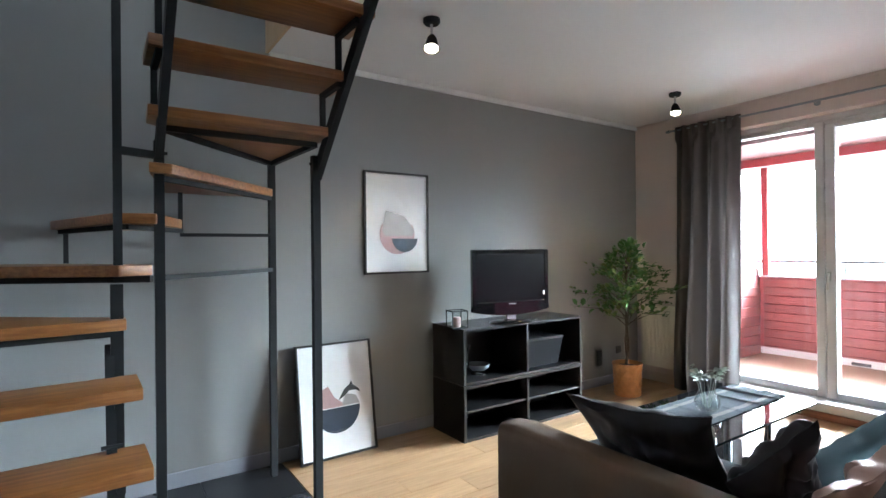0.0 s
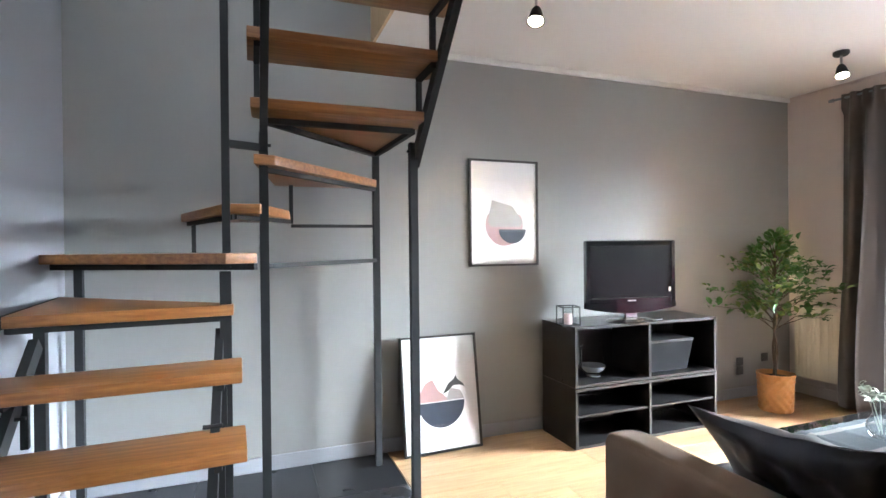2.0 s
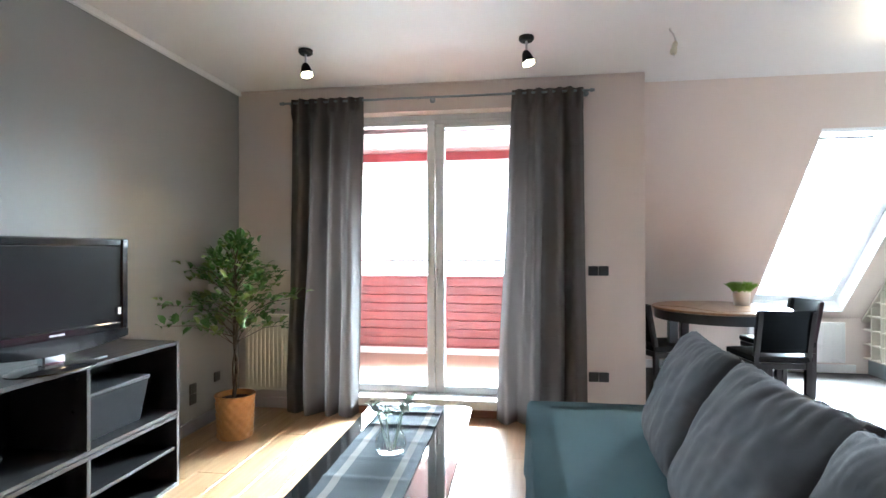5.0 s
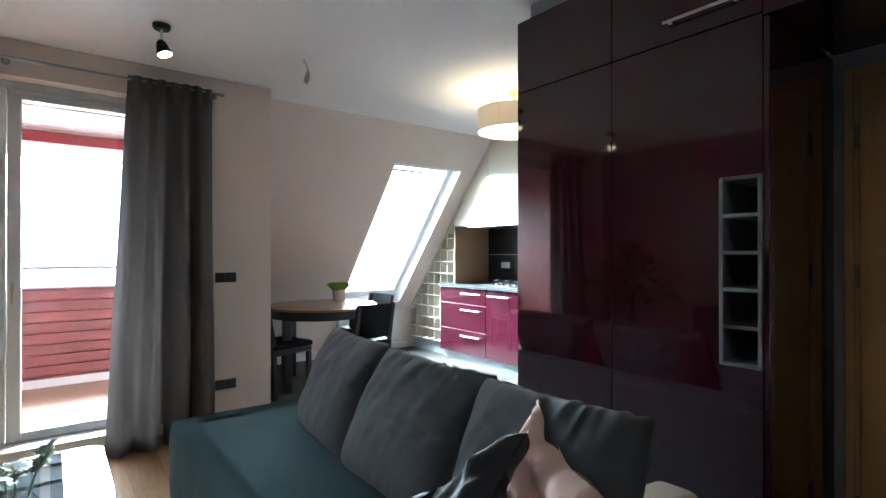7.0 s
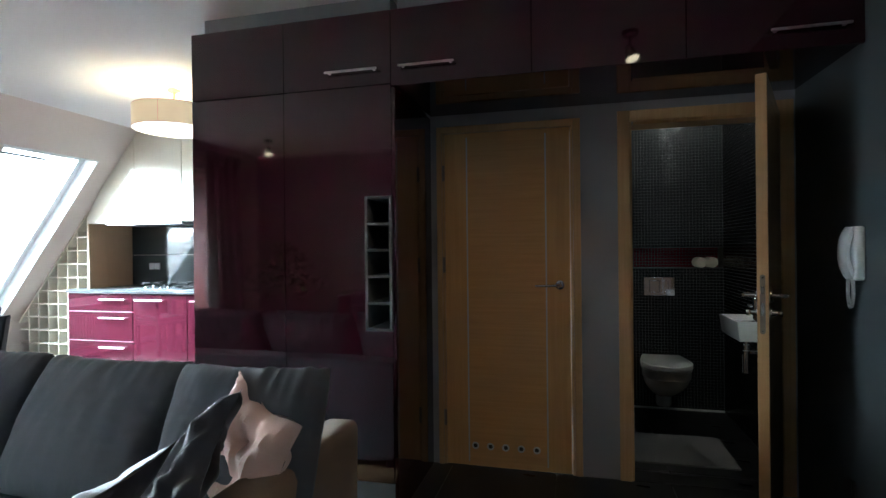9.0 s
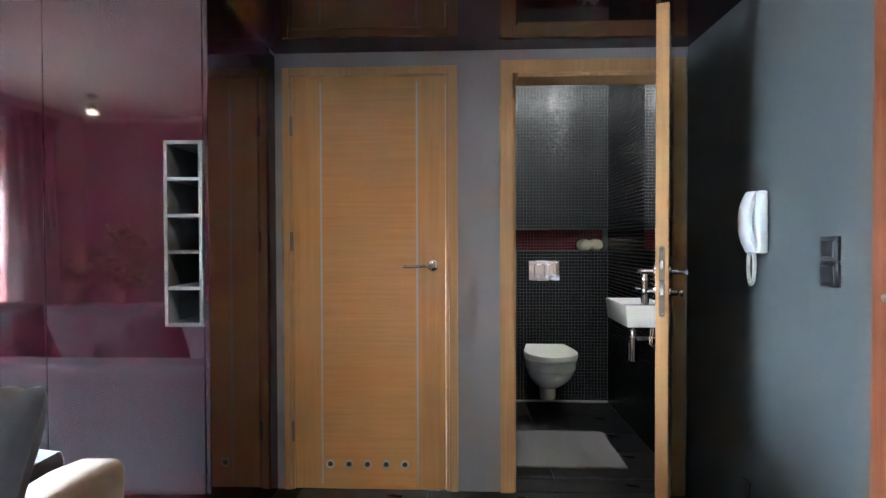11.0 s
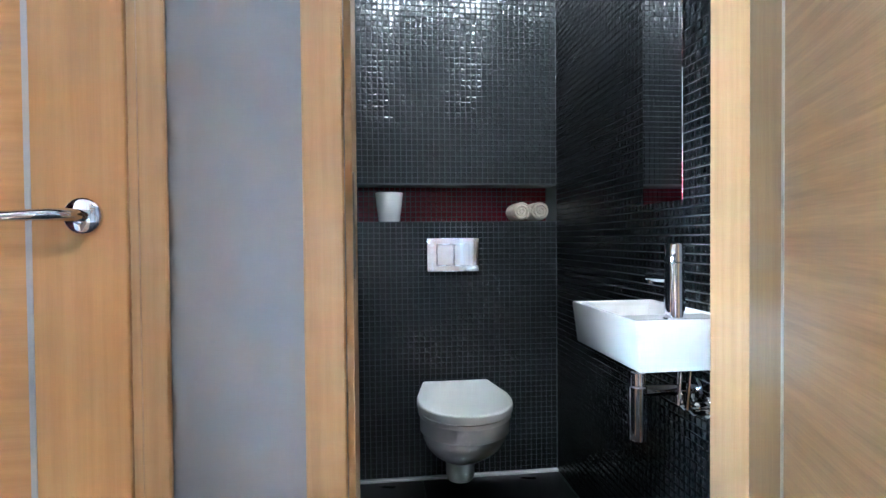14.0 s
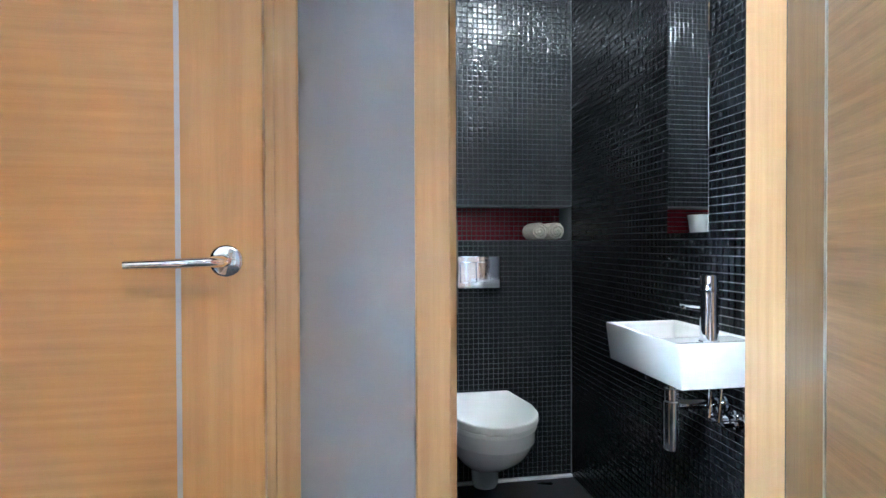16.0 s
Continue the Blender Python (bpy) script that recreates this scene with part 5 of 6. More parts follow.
picture((2.317, YN, 1.136), pose(2.317, YN - 0.001, 1.134), "black framed abstract print hanging on the grey wall", "whale")
picture((1.83, 3.45, 0), pose(1.822, 3.425, 0.004, -8.2, 0, 1.5), "black framed dolphin print leaning against the wall", "dolphin")


# ---- sockets and switches ----
def switch_plate(at, axis, n, vertical, label, mat=DARK_PLASTIC):
    x, y, z = at
    s = thing("wall_switch" if "switch" in label else "wall_socket", at, label, "switch" if "switch" in label else "socket")
    for k in range(n):
        o = (k - (n - 1) / 2) * 0.072
        dz, dh = (o, 0) if vertical else (0, o)
        if axis == "x-":
            c0, c1 = (x - 0.012, y + dh - 0.035, z + dz - 0.035), (x - 0.0005, y + dh + 0.035, z + dz + 0.035)
            k0, k1 = (x - 0.016, y + dh - 0.024, z + dz - 0.024), (x - 0.012, y + dh + 0.024, z + dz + 0.024)
        elif axis == "x+":
            c0, c1 = (x + 0.0005, y + dh - 0.035, z + dz - 0.035), (x + 0.012, y + dh + 0.035, z + dz + 0.035)
            k0, k1 = (x + 0.012, y + dh - 0.024, z + dz - 0.024), (x + 0.016, y + dh + 0.024, z + dz + 0.024)
        elif axis == "y-":
            c0, c1 = (x + dh - 0.035, y - 0.012, z + dz - 0.035), (x + dh + 0.035, y - 0.0005, z + dz + 0.035)
            k0, k1 = (x + dh - 0.024, y - 0.016, z + dz - 0.024), (x + dh + 0.024, y - 0.012, z + dz + 0.024)
        else:
            c0, c1 = (x + dh - 0.035, y + 0.0005, z + dz - 0.035), (x + dh + 0.035, y + 0.012, z + dz + 0.035)
            k0, k1 = (x + dh - 0.024, y + 0.012, z + dz - 0.024), (x + dh + 0.024, y + 0.016, z + dz + 0.024)
        part("plate", box(B(), *c0, *c1, 0.003), mat, s)
        part("rocker", box(B(), *k0, *k1, 0.002), mat, s)
    return s


switch_plate((XE, 0.775, 1.089), "x-", 2, False, "dark double light switch on the cream wall")
switch_plate((XE, 0.775, 0.322), "x-", 2, False, "dark double wall socket above the baseboard")
switch_plate((4.471, YN, 0.262), "y-", 2, True, "dark double socket low on the grey wall")
switch_plate((4.755, YN, 0.313), "y-", 1, True, "dark single socket low on the grey wall")
switch_plate((WX, 0.20, 1.12), "x+", 2, True, "dark double light switch beside the entry door")
switch_plate((WX, -0.22, 0.28), "x+", 1, True, "dark single socket low on the hall wall")

# ---- intercom ----
ph = thing("intercom_phone", (WX, -0.14, 1.25), "white wall intercom handset with a coiled cord", "intercom")
part("base", box(B(), WX + 0.001, -0.19, 1.135, WX + 0.034, -0.095, 1.348, 0.009, None, 3), WHITE_PLASTIC, ph)
bm = B()
rings = []
for k in range(19):
    t = k / 18 * 2 - 1
    z, d = 1.243 + 0.104 * t, 0.042 + 0.026 * (1 - abs(t) ** 2.4)
    inner = 0.0345 if abs(t) > 0.62 else 0.0345 + 0.014 * math.cos(t / 0.62 * math.pi / 2)
    w = 0.030 - 0.004 * abs(t) ** 6
    rings.append([bm.verts.new((WX + a, -0.1425 + y, z)) for a, y in ((inner, -w), (d - 0.008, -w), (d, -w * 0.72), (d + 0.003, 0), (d, w * 0.72), (d - 0.008, w), (inner, w))])
for a, b in zip(rings, rings[1:]):
    for k in range(7):
        bm.faces.new((a[k], a[(k + 1) % 7], b[(k + 1) % 7], b[k]))
bm.faces.new(rings[0][::-1]), bm.faces.new(rings[-1])
part("handset", bm, WHITE_PLASTIC, ph)
bm = B()
pts = []
for k in range(260):
    t = k / 259
    a = 2 * math.pi * t
    base = Vector((WX + 0.038 - 0.012 * t, -0.143 - 0.014 * math.sin(a), 1.082 + 0.054 * math.cos(a)))
    q = k * 1.05
    pts.append(base + Vector((math.cos(q), 0.5 * math.sin(q), math.sin(q) * 0.8)) * 0.0062)
tube(bm, pts, 0.0021, 5)
part("coiled_cord", bm, WHITE_PLASTIC, ph)


# ---- spotlights ----
def spot_lamp(x, y, label):
    s = thing("ceiling_spotlight", (x, y, CEIL), label, "spotlight", "ceiling spotlights")
    part("canopy", lathe(B(), [(0, 0), (0.045, 0), (0.045, -0.018), (0.036, -0.028), (0, -0.028)], (x, y, CEIL - 0.0005), 24), STEEL, s)
    bm = B()
    tube(bm, [(x, y, CEIL - 0.026), (x, y, CEIL - 0.075), (x + 0.006, y + 0.004, CEIL - 0.09)], 0.007, 8)
    part("arm", bm, ALU, s)
    m = Matrix.Translation((x + 0.006, y + 0.006, CEIL - 0.085)) @ pose(0, 0, 0, -14, 13)
    bm = B()
    lathe(bm, [(0, 0), (0.016, -0.002), (0.026, -0.02), (0.034, -0.055), (0.044, -0.085), (0.041, -0.085), (0.031, -0.055), (0.02, -0.03), (0, -0.028)], m=m, seg=24)
    part("shade", bm, STEEL, s)
    part("bulb", lathe(B(), [(0, -0.094), (0.02, -0.092), (0.036, -0.083), (0.034, -0.074), (0, -0.066)], m=m, seg=20), BULB, s, "glowing warm bulb")


for x, y in SPOTS:
    spot_lamp(x, y, "black ceiling spotlight with a lit warm bulb")
wire = thing("bare_lamp_wire", (4.387, 0.442, CEIL), "bare lamp socket hanging on a short wire", "lamp wire")
bm = B()
tube(bm, [(4.33, 0.49, CEIL), (4.335, 0.487, CEIL - 0.012), (4.355, 0.465, CEIL - 0.022), (4.378, 0.447, CEIL - 0.04), (4.382, 0.442, CEIL - 0.066)], 0.005, 8)
part("wire", bm, WHITE_PLASTIC, wire)
bm = B()
lathe(bm, [(0, 0.0), (0.010, 0.0), (0.014, -0.008), (0.015, -0.04), (0.019, -0.046), (0.019, -0.072), (0.012, -0.075), (0.012, -0.06), (0, -0.06)], m=pose(4.382, 0.442, CEIL - 0.062, 14, 8), seg=16)
part("lamp_socket", bm, CREAM_WOOD, wire)
bm = B()
tube(bm, [(4.37, 0.455, CEIL - 0.12), (4.362, 0.462, CEIL - 0.138), (4.372, 0.452, CEIL - 0.15)], 0.003, 6)
part("loose_end", bm, WHITE_PLASTIC, wire)


# ---- curtains ----
def curtain(y0, y1, yb0, yb1, seed, label):
    th = thing("curtain", (4.97, (y0 + y1) / 2, 0), label, "curtain", "window curtains")
    bm = B()
    nz, nu = 46, 110
    rnd2 = random.Random(seed)
    ph_ = [rnd2.uniform(0, 6.28) for _ in range(4)]
    rows = []
    for j in range(nz + 1):
        s = j / nz
        z = 2.40 - s * 2.392
        amp = 0.030 + 0.044 * min(1, s * 1.5) - 0.004 * s
        row = []
        for i in range(nu + 1):
            u = i / nu
            wob = 0.05 * noise.noise(Vector((u * 3 + seed, s * 2.0, 0)))
            folds = 4.3 + 0.4 * math.sin(ph_[3])
            a = 2 * math.pi * folds * (u + wob * s) + ph_[0]
            k = math.sin(a) + 0.3 * math.sin(1.7 * a + ph_[1] + s * 2.2) + 0.35 * math.sin(0.45 * a + ph_[2])
            yy = (y0 + (y1 - y0) * u) * (1 - s) + (yb0 + (yb1 - yb0) * u) * s + 0.012 * math.cos(a) * s
            if s < 0.05:
                k = math.sin(a * 1.8) * 0.6 + 0.3 * k
            xx = 4.975 + amp * k * 0.75 - 0.03 * s + (0.05 * max(0, s - 0.93) / 0.07) * noise.noise(Vector((u * 5, seed, 0)))
            row.append(bm.verts.new((min(xx, 5.052), yy, z + 0.01 * noise.noise(Vector((u * 6, seed * 3, 1))) * (s > 0.97 or s < 0.03))))
        rows.append(row)
    for a, b in zip(rows, rows[1:]):
        for i in range(nu):
            bm.faces.new((a[i], a[i + 1], b[i + 1], b[i]))
    bmesh.ops.solidify(bm, geom=bm.faces[:], thickness=0.003)
    part("drape", bm, CURTAIN, th)
    return th


curtain(2.50, 3.07, 2.55, 3.13, 3, "taupe-grey curtain drawn aside at the balcony window")
curtain(0.885, 1.39, 0.86, 1.50, 8, "taupe-grey curtain drawn aside next to the light switch")
rod = thing("curtain_rod", (4.985, 1.98, 2.385), "thin grey metal curtain rod on brackets", "curtain rod")
bm = B()
tube(bm, [(4.985, 0.84, 2.375), (4.985, 3.14, 2.375)], 0.009, 12)
part("rod", bm, GREY_METAL, rod)
for y in (0.86, 1.985, 3.10):
    bm = B()
    tube(bm, [(XE - 0.001, y, 2.375), (4.985, y, 2.375)], 0.007, 8)
    lathe(bm, [(0, 0), (0.022, 0), (0.022, 0.008), (0, 0.012)], m=pose(XE - 0.001, y, 2.375, 0, -90), seg=16)
    part("bracket", bm, GREY_METAL, rod)
for y, s in ((0.84, -1), (3.14, 1)):
    bm = B()
    tube(bm, [(4.985, y, 2.375), (4.985, y + s * 0.012, 2.375), (4.985, y + s * 0.03, 2.375)], 0.015, 12, 0.011)
    part("finial", bm, GREY_METAL, rod)

# ---- radiator ----
rad = thing("radiator", (5.03, 3.28, 0.15), "white ribbed panel radiator beside the balcony window", "radiator")
bm = B()
box(bm, 4.985, 3.06, 0.16, 5.0, 3.46, 0.73, 0.004)
part("panel", bm, CREAM_WOOD, rad)
for k in range(11):
    y = 3.085 + k * 0.034
    part("rib", box(B(), 4.979, y, 0.185, 4.9845, y + 0.018, 0.705, 0.002), CREAM_WOOD, rad)
part("grille", box(B(), 4.985, 3.06, 0.731, 5.055, 3.46, 0.745, 0.003), CREAM_WOOD, rad)
for y in (3.12, 3.40):
    part("bracket", box(B(), 5.0005, y, 0.2, XE - 0.001, y + 0.03, 0.7), CREAM_WOOD, rad)

# ---- ficus ----
fx, fy = 4.44, 3.225
pl = thing("potted_ficus", (fx, fy, 0), "leafy green ficus in a tan wicker pot", "plant")
bm = B()
rings = []
for k in range(33):
    z = 0.004 + k * 0.0088
    row = []
    for q in range(72):
        a = 2 * math.pi * q / 72
        weave = math.sin(q / 72 * 2 * math.pi * 12 + math.pi * ((k // 4) % 2)) * abs(math.sin(k * math.pi / 4))
        r = 0.110 + 0.045 * z + 0.007 * weave + (0.006 if k > 30 else 0)
        row.append(bm.verts.new((fx + r * math.cos(a), fy + r * math.sin(a), z)))
    rings.append(row)
for r, z in ((0.112, 0.286), (0.108, 0.25)):
    rings.append([bm.verts.new((fx + r * math.cos(2 * math.pi * q / 72), fy + r * math.sin(2 * math.pi * q / 72), z)) for q in range(72)])
for a, b in zip(rings, rings[1:]):
    for q in range(72):
        bm.faces.new((a[q], a[(q + 1) % 72], b[(q + 1) % 72], b[q]))
bm.faces.new(rings[0][::-1]), bm.faces.new(rings[-1])
part("wicker_pot", bm, WICKER, pl)
part("soil", lathe(B(), [(0, 0.262), (0.06, 0.26), (0.106, 0.252), (0, 0.251)], (fx, fy, 0), 20), SOIL, pl)
rnd = random.Random(21)
trunk, twigs, crown, young = B(), B(), B(), B()
stem_pts = [Vector((fx + 0.01 * math.sin(k * 1.3), fy + 0.012 * math.cos(k * 1.1), 0.25 + k * 0.085)) for k in range(12)]
tube(trunk, stem_pts, 0.014, 8, 0.006)
tube(trunk, [p + Vector((0.022 * math.cos(k * 0.9), 0.022 * math.sin(k * 0.9), 0)) for k, p in enumerate(stem_pts[:9])], 0.010, 8, 0.006)
shape = [(0.755, 0.34, 6), (0.82, 0.42, 8), (0.89, 0.46, 9), (0.96, 0.36, 8), (1.03, 0.34, 9), (1.10, 0.27, 8), (1.17, 0.20, 7), (1.24, 0.14, 6), (1.30, 0.08, 4)]
for z, reach, cnt in shape:
    a0 = rnd.uniform(0, 6.28)
    for q in range(cnt):
        a = a0 + 6.28 * q / cnt + rnd.uniform(-0.3, 0.3)
        rr = reach * rnd.uniform(0.45, 1.15)
        x_tip = fx + math.cos(a) * rr * 1.12 + 0.03 * (1.3 - z)
        y_tip = min(fy + math.sin(a) * rr * 0.9, 3.50)
        tip = Vector((x_tip, y_tip, z + rnd.uniform(-0.05, 0.06)))
        base = Vector((fx, fy, z - 0.10 - rnd.uniform(0, 0.06)))
        mid = base.lerp(tip, 0.55) + Vector((0, 0, 0.035))
        tube(twigs, [base, mid, tip], 0.0035, 5, 0.0015)
        for w in range(rnd.randint(8, 12)):
            t = rnd.uniform(0.5, 1.05)
            p = (base.lerp(mid, t / 0.55) if t < 0.55 else mid.lerp(tip, (t - 0.55) / 0.45)) + Vector((rnd.uniform(-0.03, 0.03), rnd.uniform(-0.03, 0.03), rnd.uniform(-0.025, 0.03)))
            p.y = min(p.y, 3.50)
            d = (tip - base).normalized() + Vector((rnd.uniform(-0.9, 0.9), rnd.uniform(-0.9, 0.9), rnd.uniform(-0.7, 0.35)))
            d.y = min(d.y, 0.3)
            leaf(crown if rnd.random() < 0.72 else young, p, d, rnd.uniform(0.05, 0.085), 0.6, 0.2)
part("trunk", trunk, BARK, pl)
tw = part("twigs", twigs, BARK, pl, "thin brown twigs")
tw["kind"] = "stuff"
part("crown", crown, LEAF, pl, "dark green oval leaves", False)
part("young_leaves", young, LEAF_YOUNG, pl, "lighter yellow-green leaves", False)


# ---- kitchen ----
KY = -2.0
UX = [(5.345, 6.16, "drawers"), (4.70, 5.341, "door"), (4.19, 4.696, "door"), (3.59, 4.186, "door"), (2.99, 3.586, "door")]
for x0, x1, kind in UX:
    cab = thing("kitchen_cabinet", ((x0 + x1) / 2, KY - 0.28, 0), "burgundy gloss kitchen base cabinet with " + ("three drawers" if kind == "drawers" else "one door"), "cabinet", "kitchen base cabinets")
    part("body", box(B(), x0, -2.595, 0.10, x1, KY - 0.02, 0.855), CREAM_WOOD, cab, smooth=False)
    part("plinth", box(B(), x0, -2.55, 0.001, x1, KY - 0.055, 0.099), GREY_PLINTH, cab, smooth=False)
    if kind == "drawers":
        for z0, z1 in ((0.10, 0.364), (0.37, 0.664), (0.67, 0.852)):
            d = part("drawer_front", box(B(), x0 + 0.002, KY - 0.019, z0, x1 - 0.002, KY, z1, 0.0015), RED_GLOSS, cab, smooth=False)
            bm = B()
            zc = z1 - 0.06
            box(bm, 5.40 + 0.03, KY + 0.024, zc - 0.006, 5.74, KY + 0.034, zc + 0.006, 0.002)
            for x in (5.46, 5.71):
                box(bm, x - 0.005, KY, zc - 0.004, x + 0.005, KY + 0.024, zc + 0.004)
            part("handle", bm, ALU, d, "slim aluminium handle", False)
            part("edge_strip", box(B(), x0 + 0.002, KY - 0.012, z1 + 0.0005, x1 - 0.002, KY + 0.0005, z1 + 0.0045), ALU, cab, smooth=False)
    else:
        d = part("door", box(B(), x0 + 0.002, KY - 0.019, 0.10, x1 - 0.002, KY, 0.852, 0.0015), RED_GLOSS, cab, smooth=False)
        bm = B()
        box(bm, x1 - 0.37, KY + 0.024, 0.784, x1 - 0.05, KY + 0.034, 0.796, 0.002)
        for x in (x1 - 0.34, x1 - 0.08):
            box(bm, x - 0.005, KY, 0.786, x + 0.005, KY + 0.024, 0.794)
        part("handle", bm, ALU, d, "slim aluminium handle", False)
solo("worktop", box(box(B(), 2.99, -2.598, 0.857, 6.17, KY + 0.02, 0.878, 0.002), 2.99, -2.598, 0.8785, 6.17, KY + 0.015, 0.895, 0.003), BLACK_STONE, "black speckled kitchen worktop", "worktop")
solo("splashback", box(box(B(), 2.99, -2.598, 0.897, 5.93, -2.585, 1.235, 0.001), 2.99, -2.598, 1.24, 5.93, -2.585, 1.565, 0.001), SPLASH, "dark glossy tiled splashback", "splashback")
side = thing("side_panel", (5.945, -2.3, 0.895), "tan wooden panel standing on the worktop", "panel")
part("panel", box(B(), 5.935, -2.597, 0.896, 5.953, -2.05, 1.57, 0.001), TAN_PANEL, side, smooth=False)
switch_plate((5.62, -2.585, 1.11), "y+", 2, False, "steel framed double socket on the splashback", ALU)
# upper cabinets, the last one cut to the roof slope
for x0, x1 in ((5.36, 5.953), (4.79, 5.356), (4.19, 4.786), (3.59, 4.186), (2.99, 3.586)):
    up_cab = thing("wall_cabinet", ((x0 + x1) / 2, -2.3, 1.575), "cream gloss wall cabinet reaching the ceiling" + (", cut to the roof slope" if x1 > 5.9 else ""), "cabinet", "kitchen wall cabinets")

    def outline(y0, y1, grow):
        bm = B()
        xe = [(x1 - grow, 1.575 + grow)]
        if x1 > 5.9:
            xe = [(x1 - grow, 1.575 + grow), (x1 - grow, CEIL - (x1 - 5.30) / SL - 0.06), (slope_x(2.5) + 0.12, 2.495 - grow)]
        else:
            xe += [(x1 - grow, 2.495 - grow)]
        pts = [(x0 + grow, 1.575 + grow)] + xe + [(x0 + grow, 2.495 - grow)]
        a = [bm.verts.new((x, y0, z)) for x, z in pts]
        b = [bm.verts.new((x, y1, z)) for x, z in pts]
        bm.faces.new(a), bm.faces.new(b[::-1])
        for k in range(len(pts)):
            bm.faces.new((a[k], b[k], b[(k + 1) % len(pts)], a[(k + 1) % len(pts)]))
        return bm

    part("body", outline(-2.598, -2.071, 0.001), CREAM_WOOD, up_cab, smooth=False)
    part("door", outline(-2.07, -2.05, 0.002), CREAM_GLOSS, up_cab, smooth=False)
hood = thing("cooker_hood", (5.1, -2.3, 1.56), "slim steel cooker hood under the wall cabinets", "hood")
part("body", box(B(), 4.80, -2.55, 1.552, 5.72, -2.055, 1.574, 0.002), ALU, hood, smooth=False)
hob = thing("gas_hob", (5.1, -2.3, 0.895), "steel gas hob with wire pan supports", "hob")
part("plate", box(B(), 4.80, -2.52, 0.8955, 5.46, -2.06, 0.905, 0.003), STEEL, hob, smooth=False)
for x in (4.97, 5.29):
    for y in (-2.42, -2.19):
        part("burner", lathe(B(), [(0, 0), (0.045, 0), (0.045, 0.012), (0.03, 0.02), (0, 0.022)], (x, y, 0.9052), 20), STEEL, hob)
        bm = B()
        for a in range(4):
            c_, s_ = math.cos(a * math.pi / 2), math.sin(a * math.pi / 2)
            tube(bm, [(x + c_ * 0.11, y + s_ * 0.095, 0.906), (x + c_ * 0.11, y + s_ * 0.095, 0.95), (x + c_ * 0.03, y + s_ * 0.03, 0.95)], 0.006, 6)
        part("pan_support", bm, STEEL, hob, "black wire pan support")
for k in range(4):
    part("knob", lathe(B(), [(0, 0), (0.018, 0), (0.015, 0.022), (0, 0.024)], (4.98 + k * 0.09, -2.085, 0.9052), 16), CHROME, hob)

# lattice bottle rack under the slope
lat = thing("bottle_lattice", (6.4, -2.3, 0), "cream wooden square bottle lattice under the roof slope", "rack")
bm = B()
box(bm, 6.175, -2.55, 0.001, 6.88, -2.10, 0.149)
part("plinth", bm, GREY_PLINTH, lat, smooth=False)
P = 0.142
for k in range(8):
    x = 5.962 + k * P * 0.945
    z0 = 0.151 if x > 6.172 else 0.897
    z1 = CEIL - (x + 0.012 - 5.30) / SL - 0.03
    if x < 6.90 and z1 > z0 + 0.1:
        part("upright", box(B(), x, -2.56, z0, x + 0.012, -2.06, z1), CREAM_WOOD, lat, smooth=False)
for k in range(13):
    z = 0.152 + k * P
    x0 = 6.172 if z < 0.90 else 5.962
    x1 = slope_x(z + 0.012) - 0.036
    x1 = min(x1, 6.90)
    if x1 > x0 + 0.1:
        part("shelf", box(B(), x0, -2.555, z, x1, -2.063, z + 0.012), CREAM_WOOD, lat, smooth=False)
part("sloping_rail", slope_slab(B(), -2.562, -2.055, 0.53, 1.70, -0.026, -0.010), CREAM_WOOD, lat, smooth=False)
part("back_panel", box(B(), 5.962, -2.597, 0.897, 6.6, -2.575, 1.3), CREAM_WOOD, lat, smooth=False)
part("back_panel", box(B(), 6.175, -2.597, 0.152, 6.9, -2.575, 0.60), CREAM_WOOD, lat, smooth=False)
rad2 = thing("radiator", (6.85, -1.4, 0.1), "white panel radiator under the skylight", "radiator")
part("panel", box(B(), 6.80, -1.85, 0.12, 6.82, -0.95, 0.52, 0.005), WHITE_PLASTIC, rad2)
for k in range(22):
    y = -1.83 + k * 0.04
    part("rib", box(B(), 6.795, y, 0.14, 6.7995, y + 0.022, 0.50), WHITE_PLASTIC, rad2, smooth=False)
for y in (-1.7, -1.1):
    part("bracket", box(B(), 6.8205, y, 0.16, slope_x(0.55) - 0.002, y + 0.03, 0.48), WHITE_PLASTIC, rad2, smooth=False)

# drum lamp
QX, QY, QZ0, QZ1 = 3.98, -1.06, 2.20, 2.36
dl = thing("drum_ceiling_lamp", (QX, QY, CEIL), "lit cream fabric drum ceiling lamp", "ceiling lamp")
part("canopy", lathe(B(), [(0, 0), (0.045, 0), (0.045, -0.022), (0, -0.027)], (QX, QY, CEIL - 0.0005), 24), BRASS, dl)
part("stem", tube(B(), [(QX, QY, CEIL - 0.026), (QX, QY, QZ1 - 0.06)], 0.009, 8), BRASS, dl, "brass stem")
part("shade", lathe(B(), [(0.283, QZ0), (0.283, QZ1), (0.279, QZ1), (0.279, QZ0), (0.283, QZ0)], (QX, QY, 0), 48), SHADE, dl, "cream fabric shade")
part("diffuser", lathe(B(), [(0, QZ0 - 0.003), (0.278, QZ0 - 0.003), (0.278, QZ0 + 0.003), (0, QZ0 + 0.003)], (QX, QY, 0), 40), DIFFUSER, dl)
for z in (QZ0 - 0.004, QZ1 - 0.004):
    part("rim", lathe(B(), [(0.2835, z), (0.286, z), (0.286, z + 0.008), (0.2835, z + 0.008), (0.2835, z)], (QX, QY, 0), 48), CREAM_WOOD, dl)
